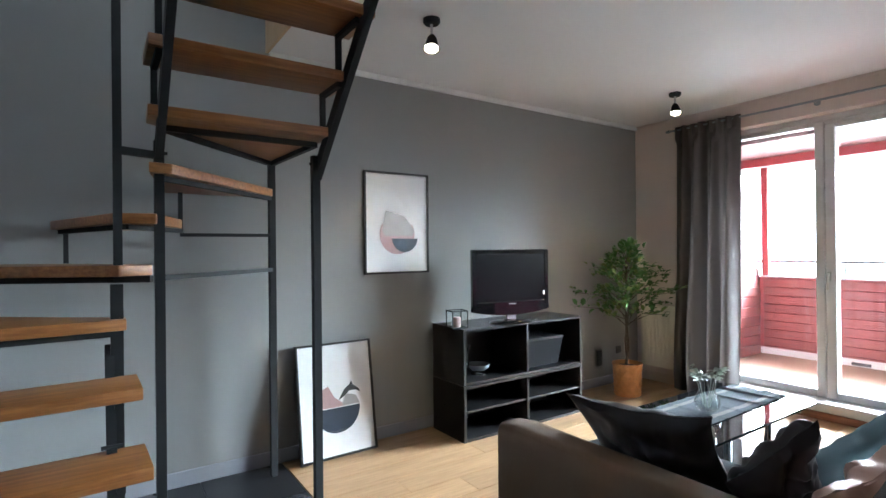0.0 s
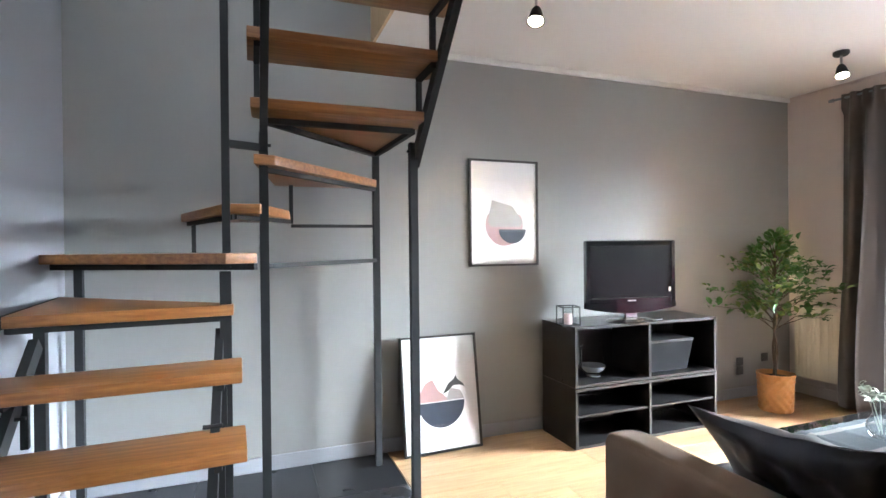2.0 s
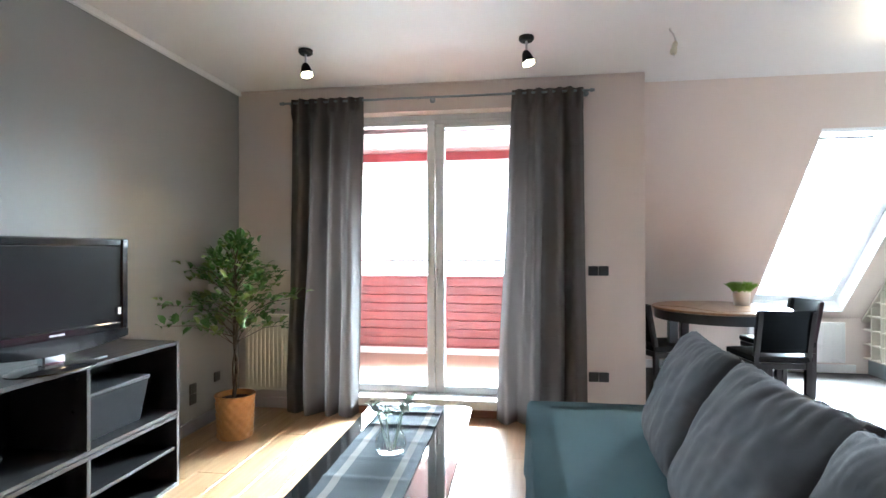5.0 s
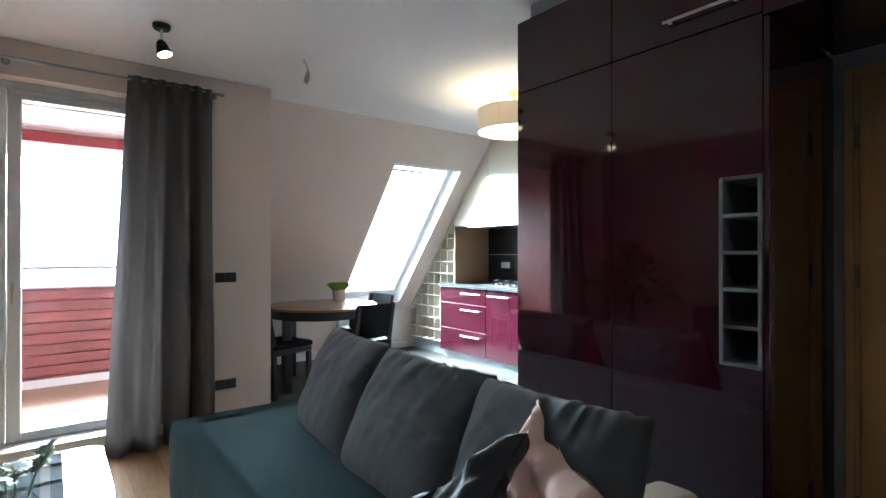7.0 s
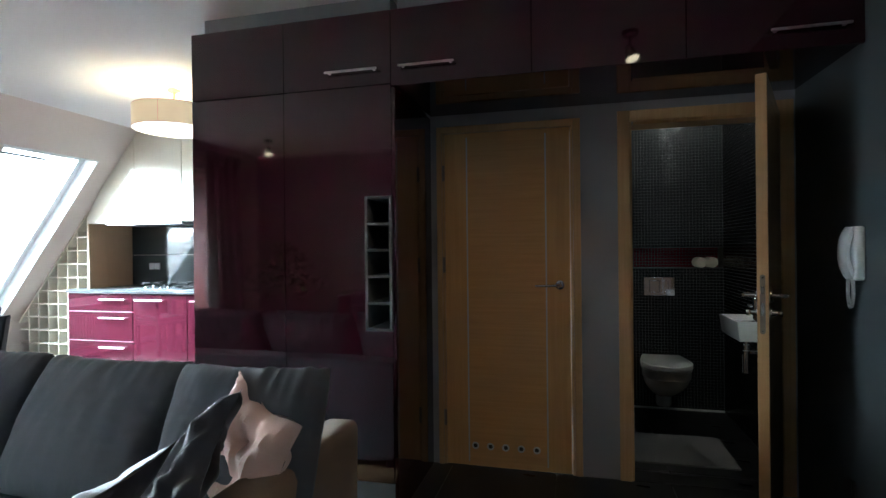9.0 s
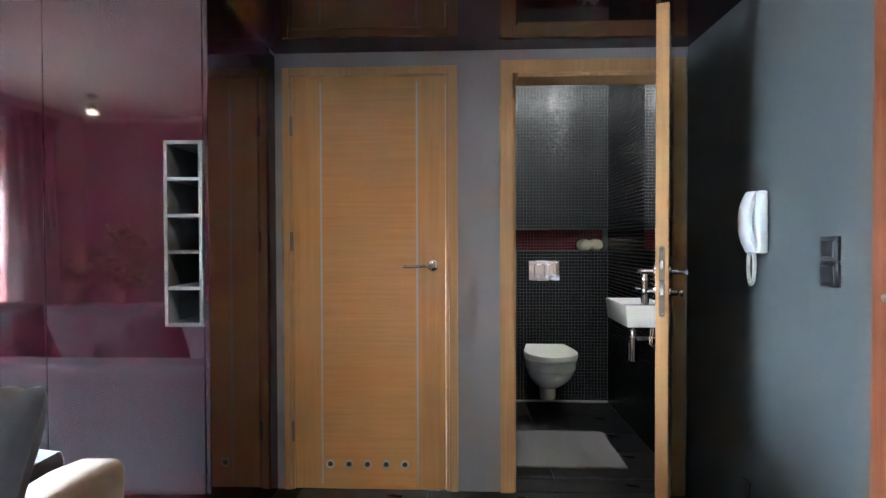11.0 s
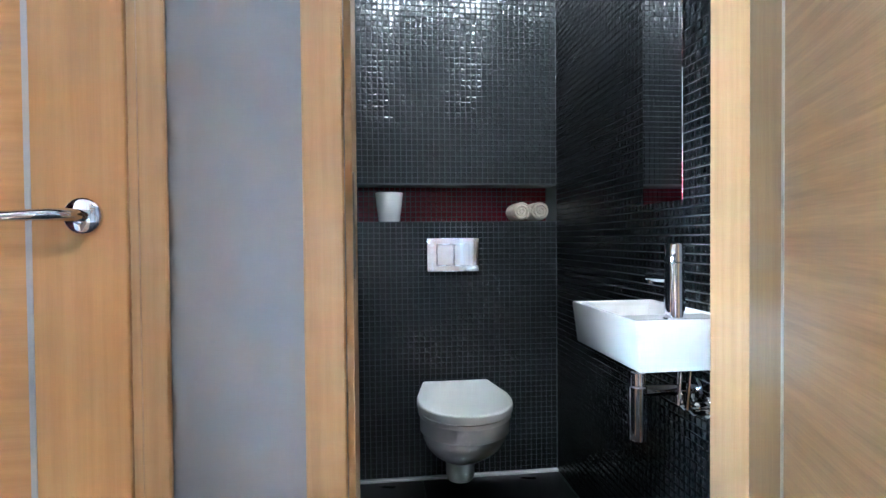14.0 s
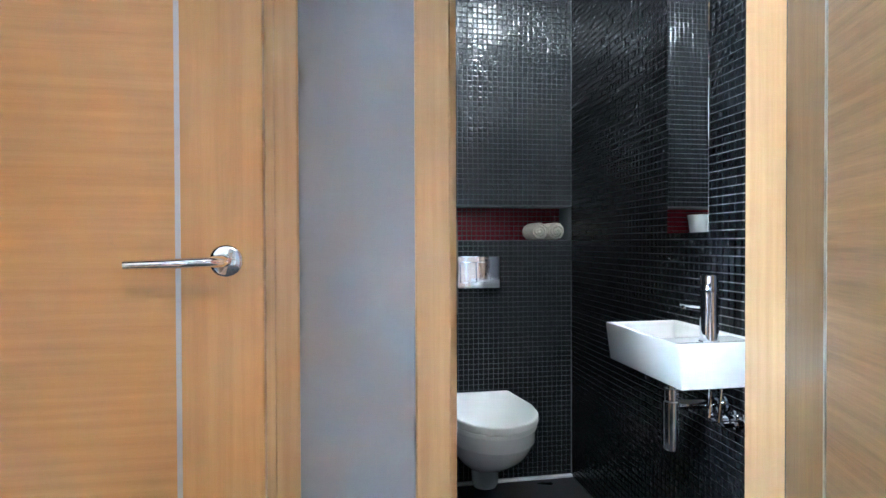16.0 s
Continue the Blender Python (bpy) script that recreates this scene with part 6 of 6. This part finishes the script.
for k in range(3):
    a = radians(35 + 120 * k)
    part("spoke", tube(B(), [(QX, QY, QZ1 - 0.05), (QX + 0.278 * math.cos(a), QY + 0.278 * math.sin(a), QZ1 - 0.01)], 0.004, 6), BRASS, dl)
for k in range(4):
    part("seam", box(B(), -0.002, 0.2832, QZ0 + 0.004, 0.002, 0.2848, QZ1 - 0.004, 0, pose(QX, QY, 0, 0, 0, 20 + 90 * k)), CREAM_WOOD, dl)

# ---- dining corner ----
tx, ty = 5.86, -0.33
dt = thing("dining_table", (tx, ty, 0), "round dining table with a brown top and black rim", "table")
part("tabletop", lathe(B(), [(0, 0.738), (0.515, 0.738), (0.525, 0.742), (0.525, 0.755), (0.52, 0.76), (0, 0.76)], (tx, ty, 0), 56), TABLE_WOOD, dt)
part("rim", lathe(B(), [(0.47, 0.66), (0.505, 0.66), (0.505, 0.7375), (0.47, 0.7375), (0.47, 0.66)], (tx, ty, 0), 56), BLACK_WOOD, dt)
for k in range(4):
    a = radians(20 + 90 * k)
    x, y = tx + 0.44 * math.cos(a), ty + 0.44 * math.sin(a)
    part("leg", box(B(), x - 0.035, y - 0.035, 0.001, x + 0.035, y + 0.035, 0.7375, 0.004), BLACK_WOOD, dt)
for x, y, r in ((tx - 0.22, ty + 0.10, 20), (tx + 0.12, ty + 0.25, -30)):
    solo("placemat", box(B(), -0.2, -0.14, 0.7605, 0.2, 0.14, 0.7635, 0.001, pose(x, y, 0, 0, 0, r)), TABLE_WOOD, "thin brown placemat on the dining table", "placemat", "placemats")
gp = thing("grass_pot", (tx + 0.14, ty - 0.24, 0.76), "small white pot of bright green grass", "plant")
gx, gy = tx + 0.14, ty - 0.24
part("pot", lathe(B(), [(0, 0), (0.058, 0), (0.062, 0.005), (0.070, 0.125), (0.066, 0.125), (0.062, 0.105), (0, 0.105)], (gx, gy, 0.7615), 24), WHITE_PLASTIC, gp)
rnd = random.Random(4)
bm = B()
for k in range(420):
    a, r = rnd.uniform(0, 6.28), 0.064 * math.sqrt(rnd.random())
    p = Vector((gx + math.cos(a) * r, gy + math.sin(a) * r, 0.862))
    leaf(bm, p, Vector((math.cos(a) * r * 14 + rnd.uniform(-0.2, 0.2), math.sin(a) * r * 14 + rnd.uniform(-0.2, 0.2), 1.0)), rnd.uniform(0.07, 0.12), 0.12, 0.1)
part("grass", bm, GRASS_GREEN, gp, smooth=False)

ch = thing("dining_chair", (0, 0, 0), "black dining chair with an upholstered seat", "chair", "chairs round the dining table")
part("seat", soft_box(B(), -0.21, -0.21, 0.42, 0.21, 0.21, 0.475, 0.02, 0.003, 2, 8), CHAIR_CLOTH, ch)
part("seat_frame", box(B(), -0.2, -0.2, 0.375, 0.2, 0.2, 0.419, 0.004), BLACK_WOOD, ch)
for sx in (-1, 1):
    part("leg", box(B(), sx * 0.18 - 0.02, 0.16, 0.0, sx * 0.18 + 0.02, 0.20, 0.374, 0.003), BLACK_WOOD, ch)
    bm = B()
    bar(bm, (sx * 0.18, -0.18, 0.0), (sx * 0.18, -0.19, 0.46), 0.036)
    bar(bm, (sx * 0.18, -0.19, 0.46), (sx * 0.18, -0.255, 0.80), 0.034)
    part("leg", bm, BLACK_WOOD, ch)
bm = B()
n = 12
rows = []
for j in range(5):
    z = 0.50 + j * 0.077
    row = []
    for i in range(n + 1):
        u = i / n * 2 - 1
        row.append(bm.verts.new((u * 0.2, -0.195 - (z - 0.46) * 0.2 - 0.03 * (1 - u * u), z)))
    rows.append(row)
for a, b in zip(rows, rows[1:]):
    for i in range(n):
        bm.faces.new((a[i], a[i + 1], b[i + 1], b[i]))
bmesh.ops.solidify(bm, geom=bm.faces[:], thickness=0.022)
part("backrest", bm, CHAIR_CLOTH, ch)
ch.matrix_basis = pose(5.44, -0.52, 0, 0, 0, -86)
copy_thing(ch, pose(5.76, 0.13, 0, 0, 0, 196))
copy_thing(ch, pose(6.05, -0.87, 0, 0, 0, 8))

# ---- wc things ----
toilet = thing("toilet", (0.395, -1.85, 0.1), "white wall-hung toilet with a closed lid", "toilet")


def bowl_outline(s, y_back, length, half):
    pts = []
    n = 28
    for k in range(n + 1):
        a = math.pi * k / n
        pts.append((0.395 + half * s * math.cos(a), y_back + (length - half) + half * math.sin(a) * 1.12 * s))
    straight = y_back + (length - half)
    pts += [(0.395 - half * s, straight - 0.05), (0.395 - half * 0.78 * s, y_back), (0.395 + half * 0.78 * s, y_back), (0.395 + half * s, straight - 0.05)]
    return pts


bm = B()
levels = [(0.165, 0.30, 0.0), (0.178, 0.42, 0.0), (0.20, 0.55, 0.0), (0.235, 0.72, 0.0), (0.27, 0.84, 0.0), (0.31, 0.92, 0.0), (0.328, 0.94, 0.0), (0.332, 0.965, 0.0), (0.385, 0.975, 0.0)]
rings = []
for z, s, _ in levels:
    rings.append([bm.verts.new((0.395 + (x - 0.395), WB + 0.01 + (y - WB - 0.01) * (0.55 + 0.45 * s), z)) for x, y in bowl_outline(s, WB + 0.01, 0.475, 0.172)])
for a, b in zip(rings, rings[1:]):
    for k in range(len(a)):
        bm.faces.new((a[k], a[(k + 1) % len(a)], b[(k + 1) % len(a)], b[k]))
bm.faces.new(rings[0][::-1]), bm.faces.new(rings[-1])
part("bowl", bm, PORCELAIN, toilet)
part("seat", prism(B(), bowl_outline(1.0, WB + 0.075, 0.412, 0.17), 0.387, 0.405, 0.003), SEAT_PLASTIC, toilet, "", False)
part("lid", prism(B(), bowl_outline(1.02, WB + 0.07, 0.422, 0.171), 0.4065, 0.440, 0.007), SEAT_PLASTIC, toilet, "closed off-white lid", False)
bm = B()
lathe(bm, [(0.03, 0.085), (0.05, 0.085), (0.056, 0.10), (0.058, 0.21), (0.03, 0.21)], (0.395, WB + 0.19, 0.0), 24)
part("drain_sleeve", bm, PORCELAIN, toilet)
fl = thing("flush_plate", (0.39, WB, 0.96), "chrome dual flush plate on the mosaic wall", "flush plate")
part("plate", box(B(), 0.277, WB + 0.0025, 0.888, 0.505, WB + 0.014, 1.035, 0.003), CHROME, fl)
part("button", box(B(), 0.322, WB + 0.0142, 0.915, 0.388, WB + 0.018, 1.008, 0.002), CHROME, fl)
part("button", box(B(), 0.391, WB + 0.0142, 0.915, 0.462, WB + 0.018, 1.008, 0.002), CHROME, fl)
cup = solo("white_cup", lathe(B(), [(0, 0), (0.043, 0), (0.047, 0.004), (0.062, 0.125), (0.059, 0.125), (0.044, 0.008), (0, 0.006)], (0.66, WB - 0.07, NZ0 + 0.001), 28), PORCELAIN, "plain white cup standing in the niche", "cup")
for k, x in enumerate((0.085, 0.003)):
    bm = B()
    nr, nt, rad = 26, 44, 0.0405
    zc = NZ0 + 0.002 + rad
    rings = []
    for i in range(1, nr + 1):
        r = rad * i / nr
        row = []
        for j in range(nt):
            a = 2 * math.pi * j / nt
            groove = -abs(math.cos(math.pi * (r / 0.0135) - a / 2 - k)) ** 6 * 2 + 0.4
            y = WB + 0.004 + 0.006 * groove * (0.4 + 0.6 * i / nr) - 0.010 * (i / nr) ** 8
            wob = 1 + 0.05 * noise.noise(Vector((math.cos(a) * 2, math.sin(a) * 2, k * 5))) * i / nr
            row.append(bm.verts.new((x + r * wob * math.cos(a), y, zc + r * min(wob, 1.0) * math.sin(a))))
        rings.append(row)
    for y in (WB - 0.03, WB - 0.08, WB - 0.13):
        rings.append([bm.verts.new((v.co.x, y, v.co.z)) for v in rings[nr - 1]])
    for one, two in zip(rings, rings[1:]):
        for j in range(nt):
            bm.faces.new((one[j], one[(j + 1) % nt], two[(j + 1) % nt], two[j]))
    bm.faces.new(rings[0]), bm.faces.new(rings[-1][::-1])
    solo("rolled_towel", bm, TOWEL, "small rolled cream towel in the niche", "towel", "rolled towels")

# basin on the side wall
bs = thing("wash_basin", (0.06, -1.1, 0.74), "small rectangular white wall basin", "basin")
bx0, bx1, by0, by1, bz0, bz1 = WW + 0.0115, 0.168, -1.285, -0.923, 0.742, 0.853
bm = B()
outer_t = [(bx0, by0), (bx1, by0), (bx1, by1), (bx0, by1)]
rings = [
    [(x, y, bz0) for x, y in ((bx0, by0 + 0.008), (bx1 - 0.012, by0 + 0.008), (bx1 - 0.012, by1 - 0.004), (bx0, by1 - 0.004))],
    [(x, y, bz1) for x, y in outer_t],
    [(x, y, bz1) for x, y in ((bx0 + 0.012, by0 + 0.012), (bx1 - 0.012, by0 + 0.012), (bx1 - 0.012, by1 - 0.012), (bx0 + 0.012, by1 - 0.012))],
    [(x, y, bz1 - 0.014) for x, y in ((bx0 + 0.016, by0 + 0.016), (bx1 - 0.016, by0 + 0.016), (bx1 - 0.016, by1 - 0.11), (bx0 + 0.016, by1 - 0.11))],
    [(x, y, bz1 - 0.075) for x, y in ((bx0 + 0.035, by0 + 0.05), (bx1 - 0.035, by0 + 0.05), (bx1 - 0.035, by1 - 0.15), (bx0 + 0.035, by1 - 0.15))],
]
vr = [[bm.verts.new(p) for p in r] for r in rings]
bm.faces.new(vr[0][::-1]), bm.faces.new(vr[-1])
for a, b in zip(vr, vr[1:]):
    for k in range(4):
        bm.faces.new((a[k], a[(k + 1) % 4], b[(k + 1) % 4], b[k]))
bmesh.ops.recalc_face_normals(bm, faces=bm.faces[:])
bmesh.ops.bevel(bm, geom=[e for e in bm.edges], offset=0.004, segments=2, affect="EDGES", profile=0.5)
part("bowl", bm, PORCELAIN, bs)
part("tap_ledge", box(B(), bx0 + 0.013, by1 - 0.108, bz1 - 0.018, bx1 - 0.013, by1 - 0.0125, bz1 - 0.004, 0.002), PORCELAIN, bs)
tap = thing("basin_tap", (0.07, -0.965, 0.847), "tall polished chrome single-lever tap", "tap")
qx, qy = 0.058, -0.962
part("body", lathe(B(), [(0, 0), (0.024, 0), (0.024, 0.004), (0.0215, 0.006), (0.0205, 0.118), (0.0215, 0.122), (0.0215, 0.126), (0, 0.126)], (qx, qy, 0.8465), 28), CHROME, tap)
part("cap", lathe(B(), [(0, 0.128), (0.021, 0.128), (0.0205, 0.165), (0.0185, 0.168), (0, 0.168)], (qx, qy, 0.8465), 28), CHROME, tap)
bm = B()
tube(bm, [(qx, qy - 0.015, 0.938), (qx + 0.01, qy - 0.09, 0.936)], 0.011, 14)
lathe(bm, [(0, 0), (0.009, 0), (0.009, -0.008), (0, -0.008)], (qx + 0.0095, qy - 0.082, 0.928), 14)
part("spout", bm, CHROME, tap)
trap = thing("basin_trap", (0.07, -1.09, 0.53), "chrome bottle trap and valve under the basin", "trap")
bm = B()
lathe(bm, [(0, 0.535), (0.019, 0.535), (0.021, 0.54), (0.021, 0.665), (0.018, 0.668), (0.018, 0.70), (0.013, 0.702), (0.013, 0.737), (0, 0.737)], (0.075, -1.09, 0), 24)
part("bottle", bm, CHROME, trap)
bm = B()
tube(bm, [(0.075, -1.09, 0.655), (0.03, -1.085, 0.655), (WW + 0.011, -1.085, 0.655)], 0.013, 12)
lathe(bm, [(0, 0), (0.032, 0), (0.03, 0.006), (0.014, 0.01), (0, 0.01)], m=pose(WW + 0.0115, -1.085, 0.655, 0, 90), seg=20)
part("drain_pipe", bm, CHROME, trap)
for y in (-0.985, -1.02):
    bm = B()
    tube(bm, [(WW + 0.011, y, 0.63), (0.0, y, 0.63), (0.01, y, 0.64), (0.01, y, 0.737)], 0.006, 8)
    lathe(bm, [(0, 0), (0.026, 0), (0.024, 0.008), (0.012, 0.012), (0.012, 0.035), (0, 0.035)], m=pose(WW + 0.0115, y, 0.63, 0, 90), seg=18)
    part("angle_valve", bm, CHROME, trap)
mi = thing("wall_mirror", (WW, -1.18, 1.7), "tall narrow frameless mirror on the mosaic wall", "mirror")
part("glass", box(B(), WW + 0.0115, -1.325, 1.122, WW + 0.016, -1.13, 2.1, 0.001), MIRROR, mi, smooth=False)
mt = solo("bath_mat", prism(B(), round_rect(0.135, -1.475, 0.70, -0.98, 0.01, 3), 0.001, 0.013, 0.004), MAT_CLOTH, "grey cloth bath mat on the wc floor", "mat")
for wx, wy in WC_LAMPS:
    wl_ = thing("wc_downlight", (wx, wy, 2.48), "small chrome wc ceiling downlight, lit", "downlight", "wc downlights")
    part("ring", lathe(B(), [(0.028, 0), (0.042, 0), (0.040, -0.006), (0.028, -0.008), (0.028, 0)], (wx, wy, 2.4795), 28), CHROME, wl_)
    part("bulb", lathe(B(), [(0, 0), (0.026, 0), (0.025, -0.003), (0, -0.006)], (wx, wy, 2.4795), 24), WC_GLOW, wl_)
bm = B()
box(bm, WW + 0.012, WB + 0.0, 0.0005, WL, WB + 0.02, 0.012, 0.002)
structure("trim_wc_floor", bm, TRIM_PAINT, "pale floor joint along the wc wall", "trim")


# ---- pieces of floors and walls ----
def shared_piece(name, parent, me, at, rot=None):
    o = new(name, me)
    o.parent = parent
    o.matrix_basis = Matrix.Translation(at) @ (rot or Matrix())
    return o


floor_ob = bpy.data.objects["floor"]
# oak planks
PW, PL_ = 0.19, 1.29
plank = mesh_of("plank", box(B(), 0, 0, -0.012, PL_ - 0.0016, PW - 0.0016, 0.0, 0.0012), PLANK_WOOD, False)
FX_A, FX_B, FY_A, FY_B = 1.5, XE, 0.10, YN
rnd = random.Random(9)
row, y = 0, FY_A
while y < FY_B - 0.01:
    x = FX_A - rnd.uniform(0.0, PL_ * 0.9)
    while x < FX_B:
        a, b = max(x, FX_A), min(x + PL_, FX_B)
        w = min(PW, FY_B - y)
        if b - a > 0.02:
            if b - a > PL_ - 0.01 and w > PW - 0.01:
                shared_piece("plank", floor_ob, plank, (a, y, 0))
            else:
                me = mesh_of("plank", box(B(), 0, 0, -0.012, b - a - 0.0016, w - 0.0016, 0.0, 0.0012), PLANK_WOOD, False)
                shared_piece("plank", floor_ob, me, (a, y, 0))
        x += PL_
    y += PW
    row += 1


def tile_field(x0, y0, x1, y1, sx, sy, mat, parent, name="tile", gap=0.004, z=0.0):
    cache = {}
    y = y0
    while y < y1 - 0.01:
        x = x0
        while x < x1 - 0.01:
            w, h = round(min(sx, x1 - x), 4), round(min(sy, y1 - y), 4)
            if (w, h) not in cache:
                cache[(w, h)] = mesh_of(name, box(B(), 0, 0, -0.013, w - gap, h - gap, 0.0, 0.0015), mat, False)
            shared_piece(name, parent, cache[(w, h)], (x, y, z))
            x += sx
        y += sy


tile_field(WX2, 0.10, 1.4975, YN, 0.60, 0.60, BLACK_TILE, floor_ob)
tile_field(WX, YD1, 3.05, 0.0985, 0.60, 0.60, BLACK_TILE, floor_ob)
tile_field(3.05, -2.6, 5.0685, 0.0985, 0.60, 0.60, DARK_TILE, floor_ob)
tile_field(5.07, -2.6, 6.90, KN, 0.60, 0.60, DARK_TILE, floor_ob)
tile_field(WW + 0.012, WB, WL, YD0, 0.60, 0.30, BLACK_TILE, floor_ob)
tile_field(D2R, YD0 + 0.001, D2L, YD1 - 0.001, 0.72, 0.14, BLACK_TILE, floor_ob)

# boards of the balcony parapet and side wall
bd = mesh_of("board", box(B(), 0, 0, 0, 0.018, 2.55, 0.088, 0.004), RED_BOARD, False)
for k in range(9):
    shared_piece("board", bal, bd, (BX + 0.002, KN + 0.17, 0.09 + k * 0.0945))
endw = bpy.data.objects["balcony_end_wall"]
for k in range(20):
    z = 0.09 + k * 0.108
    xe = 6.82 if z < 0.93 else 6.82 - (z - 0.93) * 0.62
    if z < 2.2:
        me = mesh_of("board", box(B(), 0, 0, 0, xe - XE - 0.28, 0.016, 0.102, 0.003), RED_BOARD, False)
        shared_piece("board", endw, me, (XE + 0.27, 3.182, z))


# mosaics: 300 tiles of the back wall as pieces, the rest joined
MP, MG = 0.0234, 0.0026


def mosaic(name, origin, du, dv, nu, nv, mat, parent, normal, skip=lambda u, v: False, pieces=None):
    o, du, dv, nn = Vector(origin), Vector(du), Vector(dv), Vector(normal)
    s, t = MP - MG, 0.005

    def tile(drop):
        return [(x, y, z) for e, z in ((0, 0), (0.0005, t - drop), (0.0048, t)) for x, y in ((e, e), (s - e, e), (s - e, s - e), (e, s - e))]
    quads = [(8, 9, 10, 11)] + [(k + a, k + (a + 1) % 4, k + 4 + (a + 1) % 4, k + 4 + a) for k in (0, 4) for a in range(4)]
    verts, faces = [], []
    shared = None
    rr = random.Random(77)
    for j in range(nv):
        for i in range(nu):
            if skip(i, j):
                continue
            a, b = rr.gauss(0, 0.008), rr.gauss(0, 0.026)
            if pieces and pieces(i, j):
                if shared is None:
                    shared = bpy.data.meshes.new("mosaic_tile")
                    vs = [du * x + dv * y + nn * z for x, y, z in tile(0.0008)]
                    shared.from_pydata(vs, [], quads)
                    shared.materials.append(mat)
                shared_piece("mosaic_tile", parent, shared, o + du * (i * MP) + dv * (j * MP))
                continue
            k = len(verts)
            c0 = o + du * (i * MP) + dv * (j * MP)
            for x, y, z in tile(rr.uniform(0.0001, 0.0011)):
                verts.append(c0 + du * x + dv * y + nn * (z + (a * (x - s / 2) + b * (y - s / 2)) * (z > 0)))
            faces += [tuple(k + q for q in f) for f in quads]
    me = bpy.data.meshes.new(name)
    me.from_pydata(verts, [], faces)
    me.materials.append(mat)
    ob = new(name, me)
    ob.parent = parent
    ob["kind"] = "stuff"
    return ob


nw = int((WL - WW - 0.012) / MP)
in_niche = lambda i, j: NZ0 - MP * 0.6 < j * MP + 0.005 < NZ1 - 0.004
mosaic("mosaic_tiles", (WW + 0.012, WB - 0.006, 0.005), (1, 0, 0), (0, 0, 1), nw, 105, MOSAIC, wc_back, (0, 1, 0), in_niche,
       lambda i, j: 40 <= j < 47 and i < 37 or 55 <= j < 56 and i < 30)
mosaic("niche_tiles", (WW + 0.012, WB - 0.146, NZ0 + 0.002), (1, 0, 0), (0, 0, 1), nw, 7, RED_MOSAIC, wc_back, (0, 1, 0))
mosaic("niche_shelf_tiles", (WW + 0.012, WB - 0.145, NZ0 - 0.005), (1, 0, 0), (0, 1, 0), nw, 6, MOSAIC, wc_back, (0, 0, 1))
cut0 = WW + 0.012 + nw * MP
for z0, z1 in ((0.005, NZ0 - 0.004), (NZ1 + 0.002, 2.505)):
    part("cut_tile_strip", box(B(), cut0, WB - 0.006, z0, WL + 0.011, WB - 0.0015, z1), MOSAIC, wc_back, smooth=False)
nd = int((YD0 - WB) / MP)
mosaic("mosaic_tiles", (WW + 0.006, WB + 0.004, 0.005), (0, 1, 0), (0, 0, 1), nd, 105, MOSAIC, wc_right, (1, 0, 0))
mosaic("mosaic_tiles", (WL + 0.012, WB + 0.004, 0.005), (0, 1, 0), (0, 0, 1), nd, 105, MOSAIC, bpy.data.objects["wall_wc_left"], (-1, 0, 0))
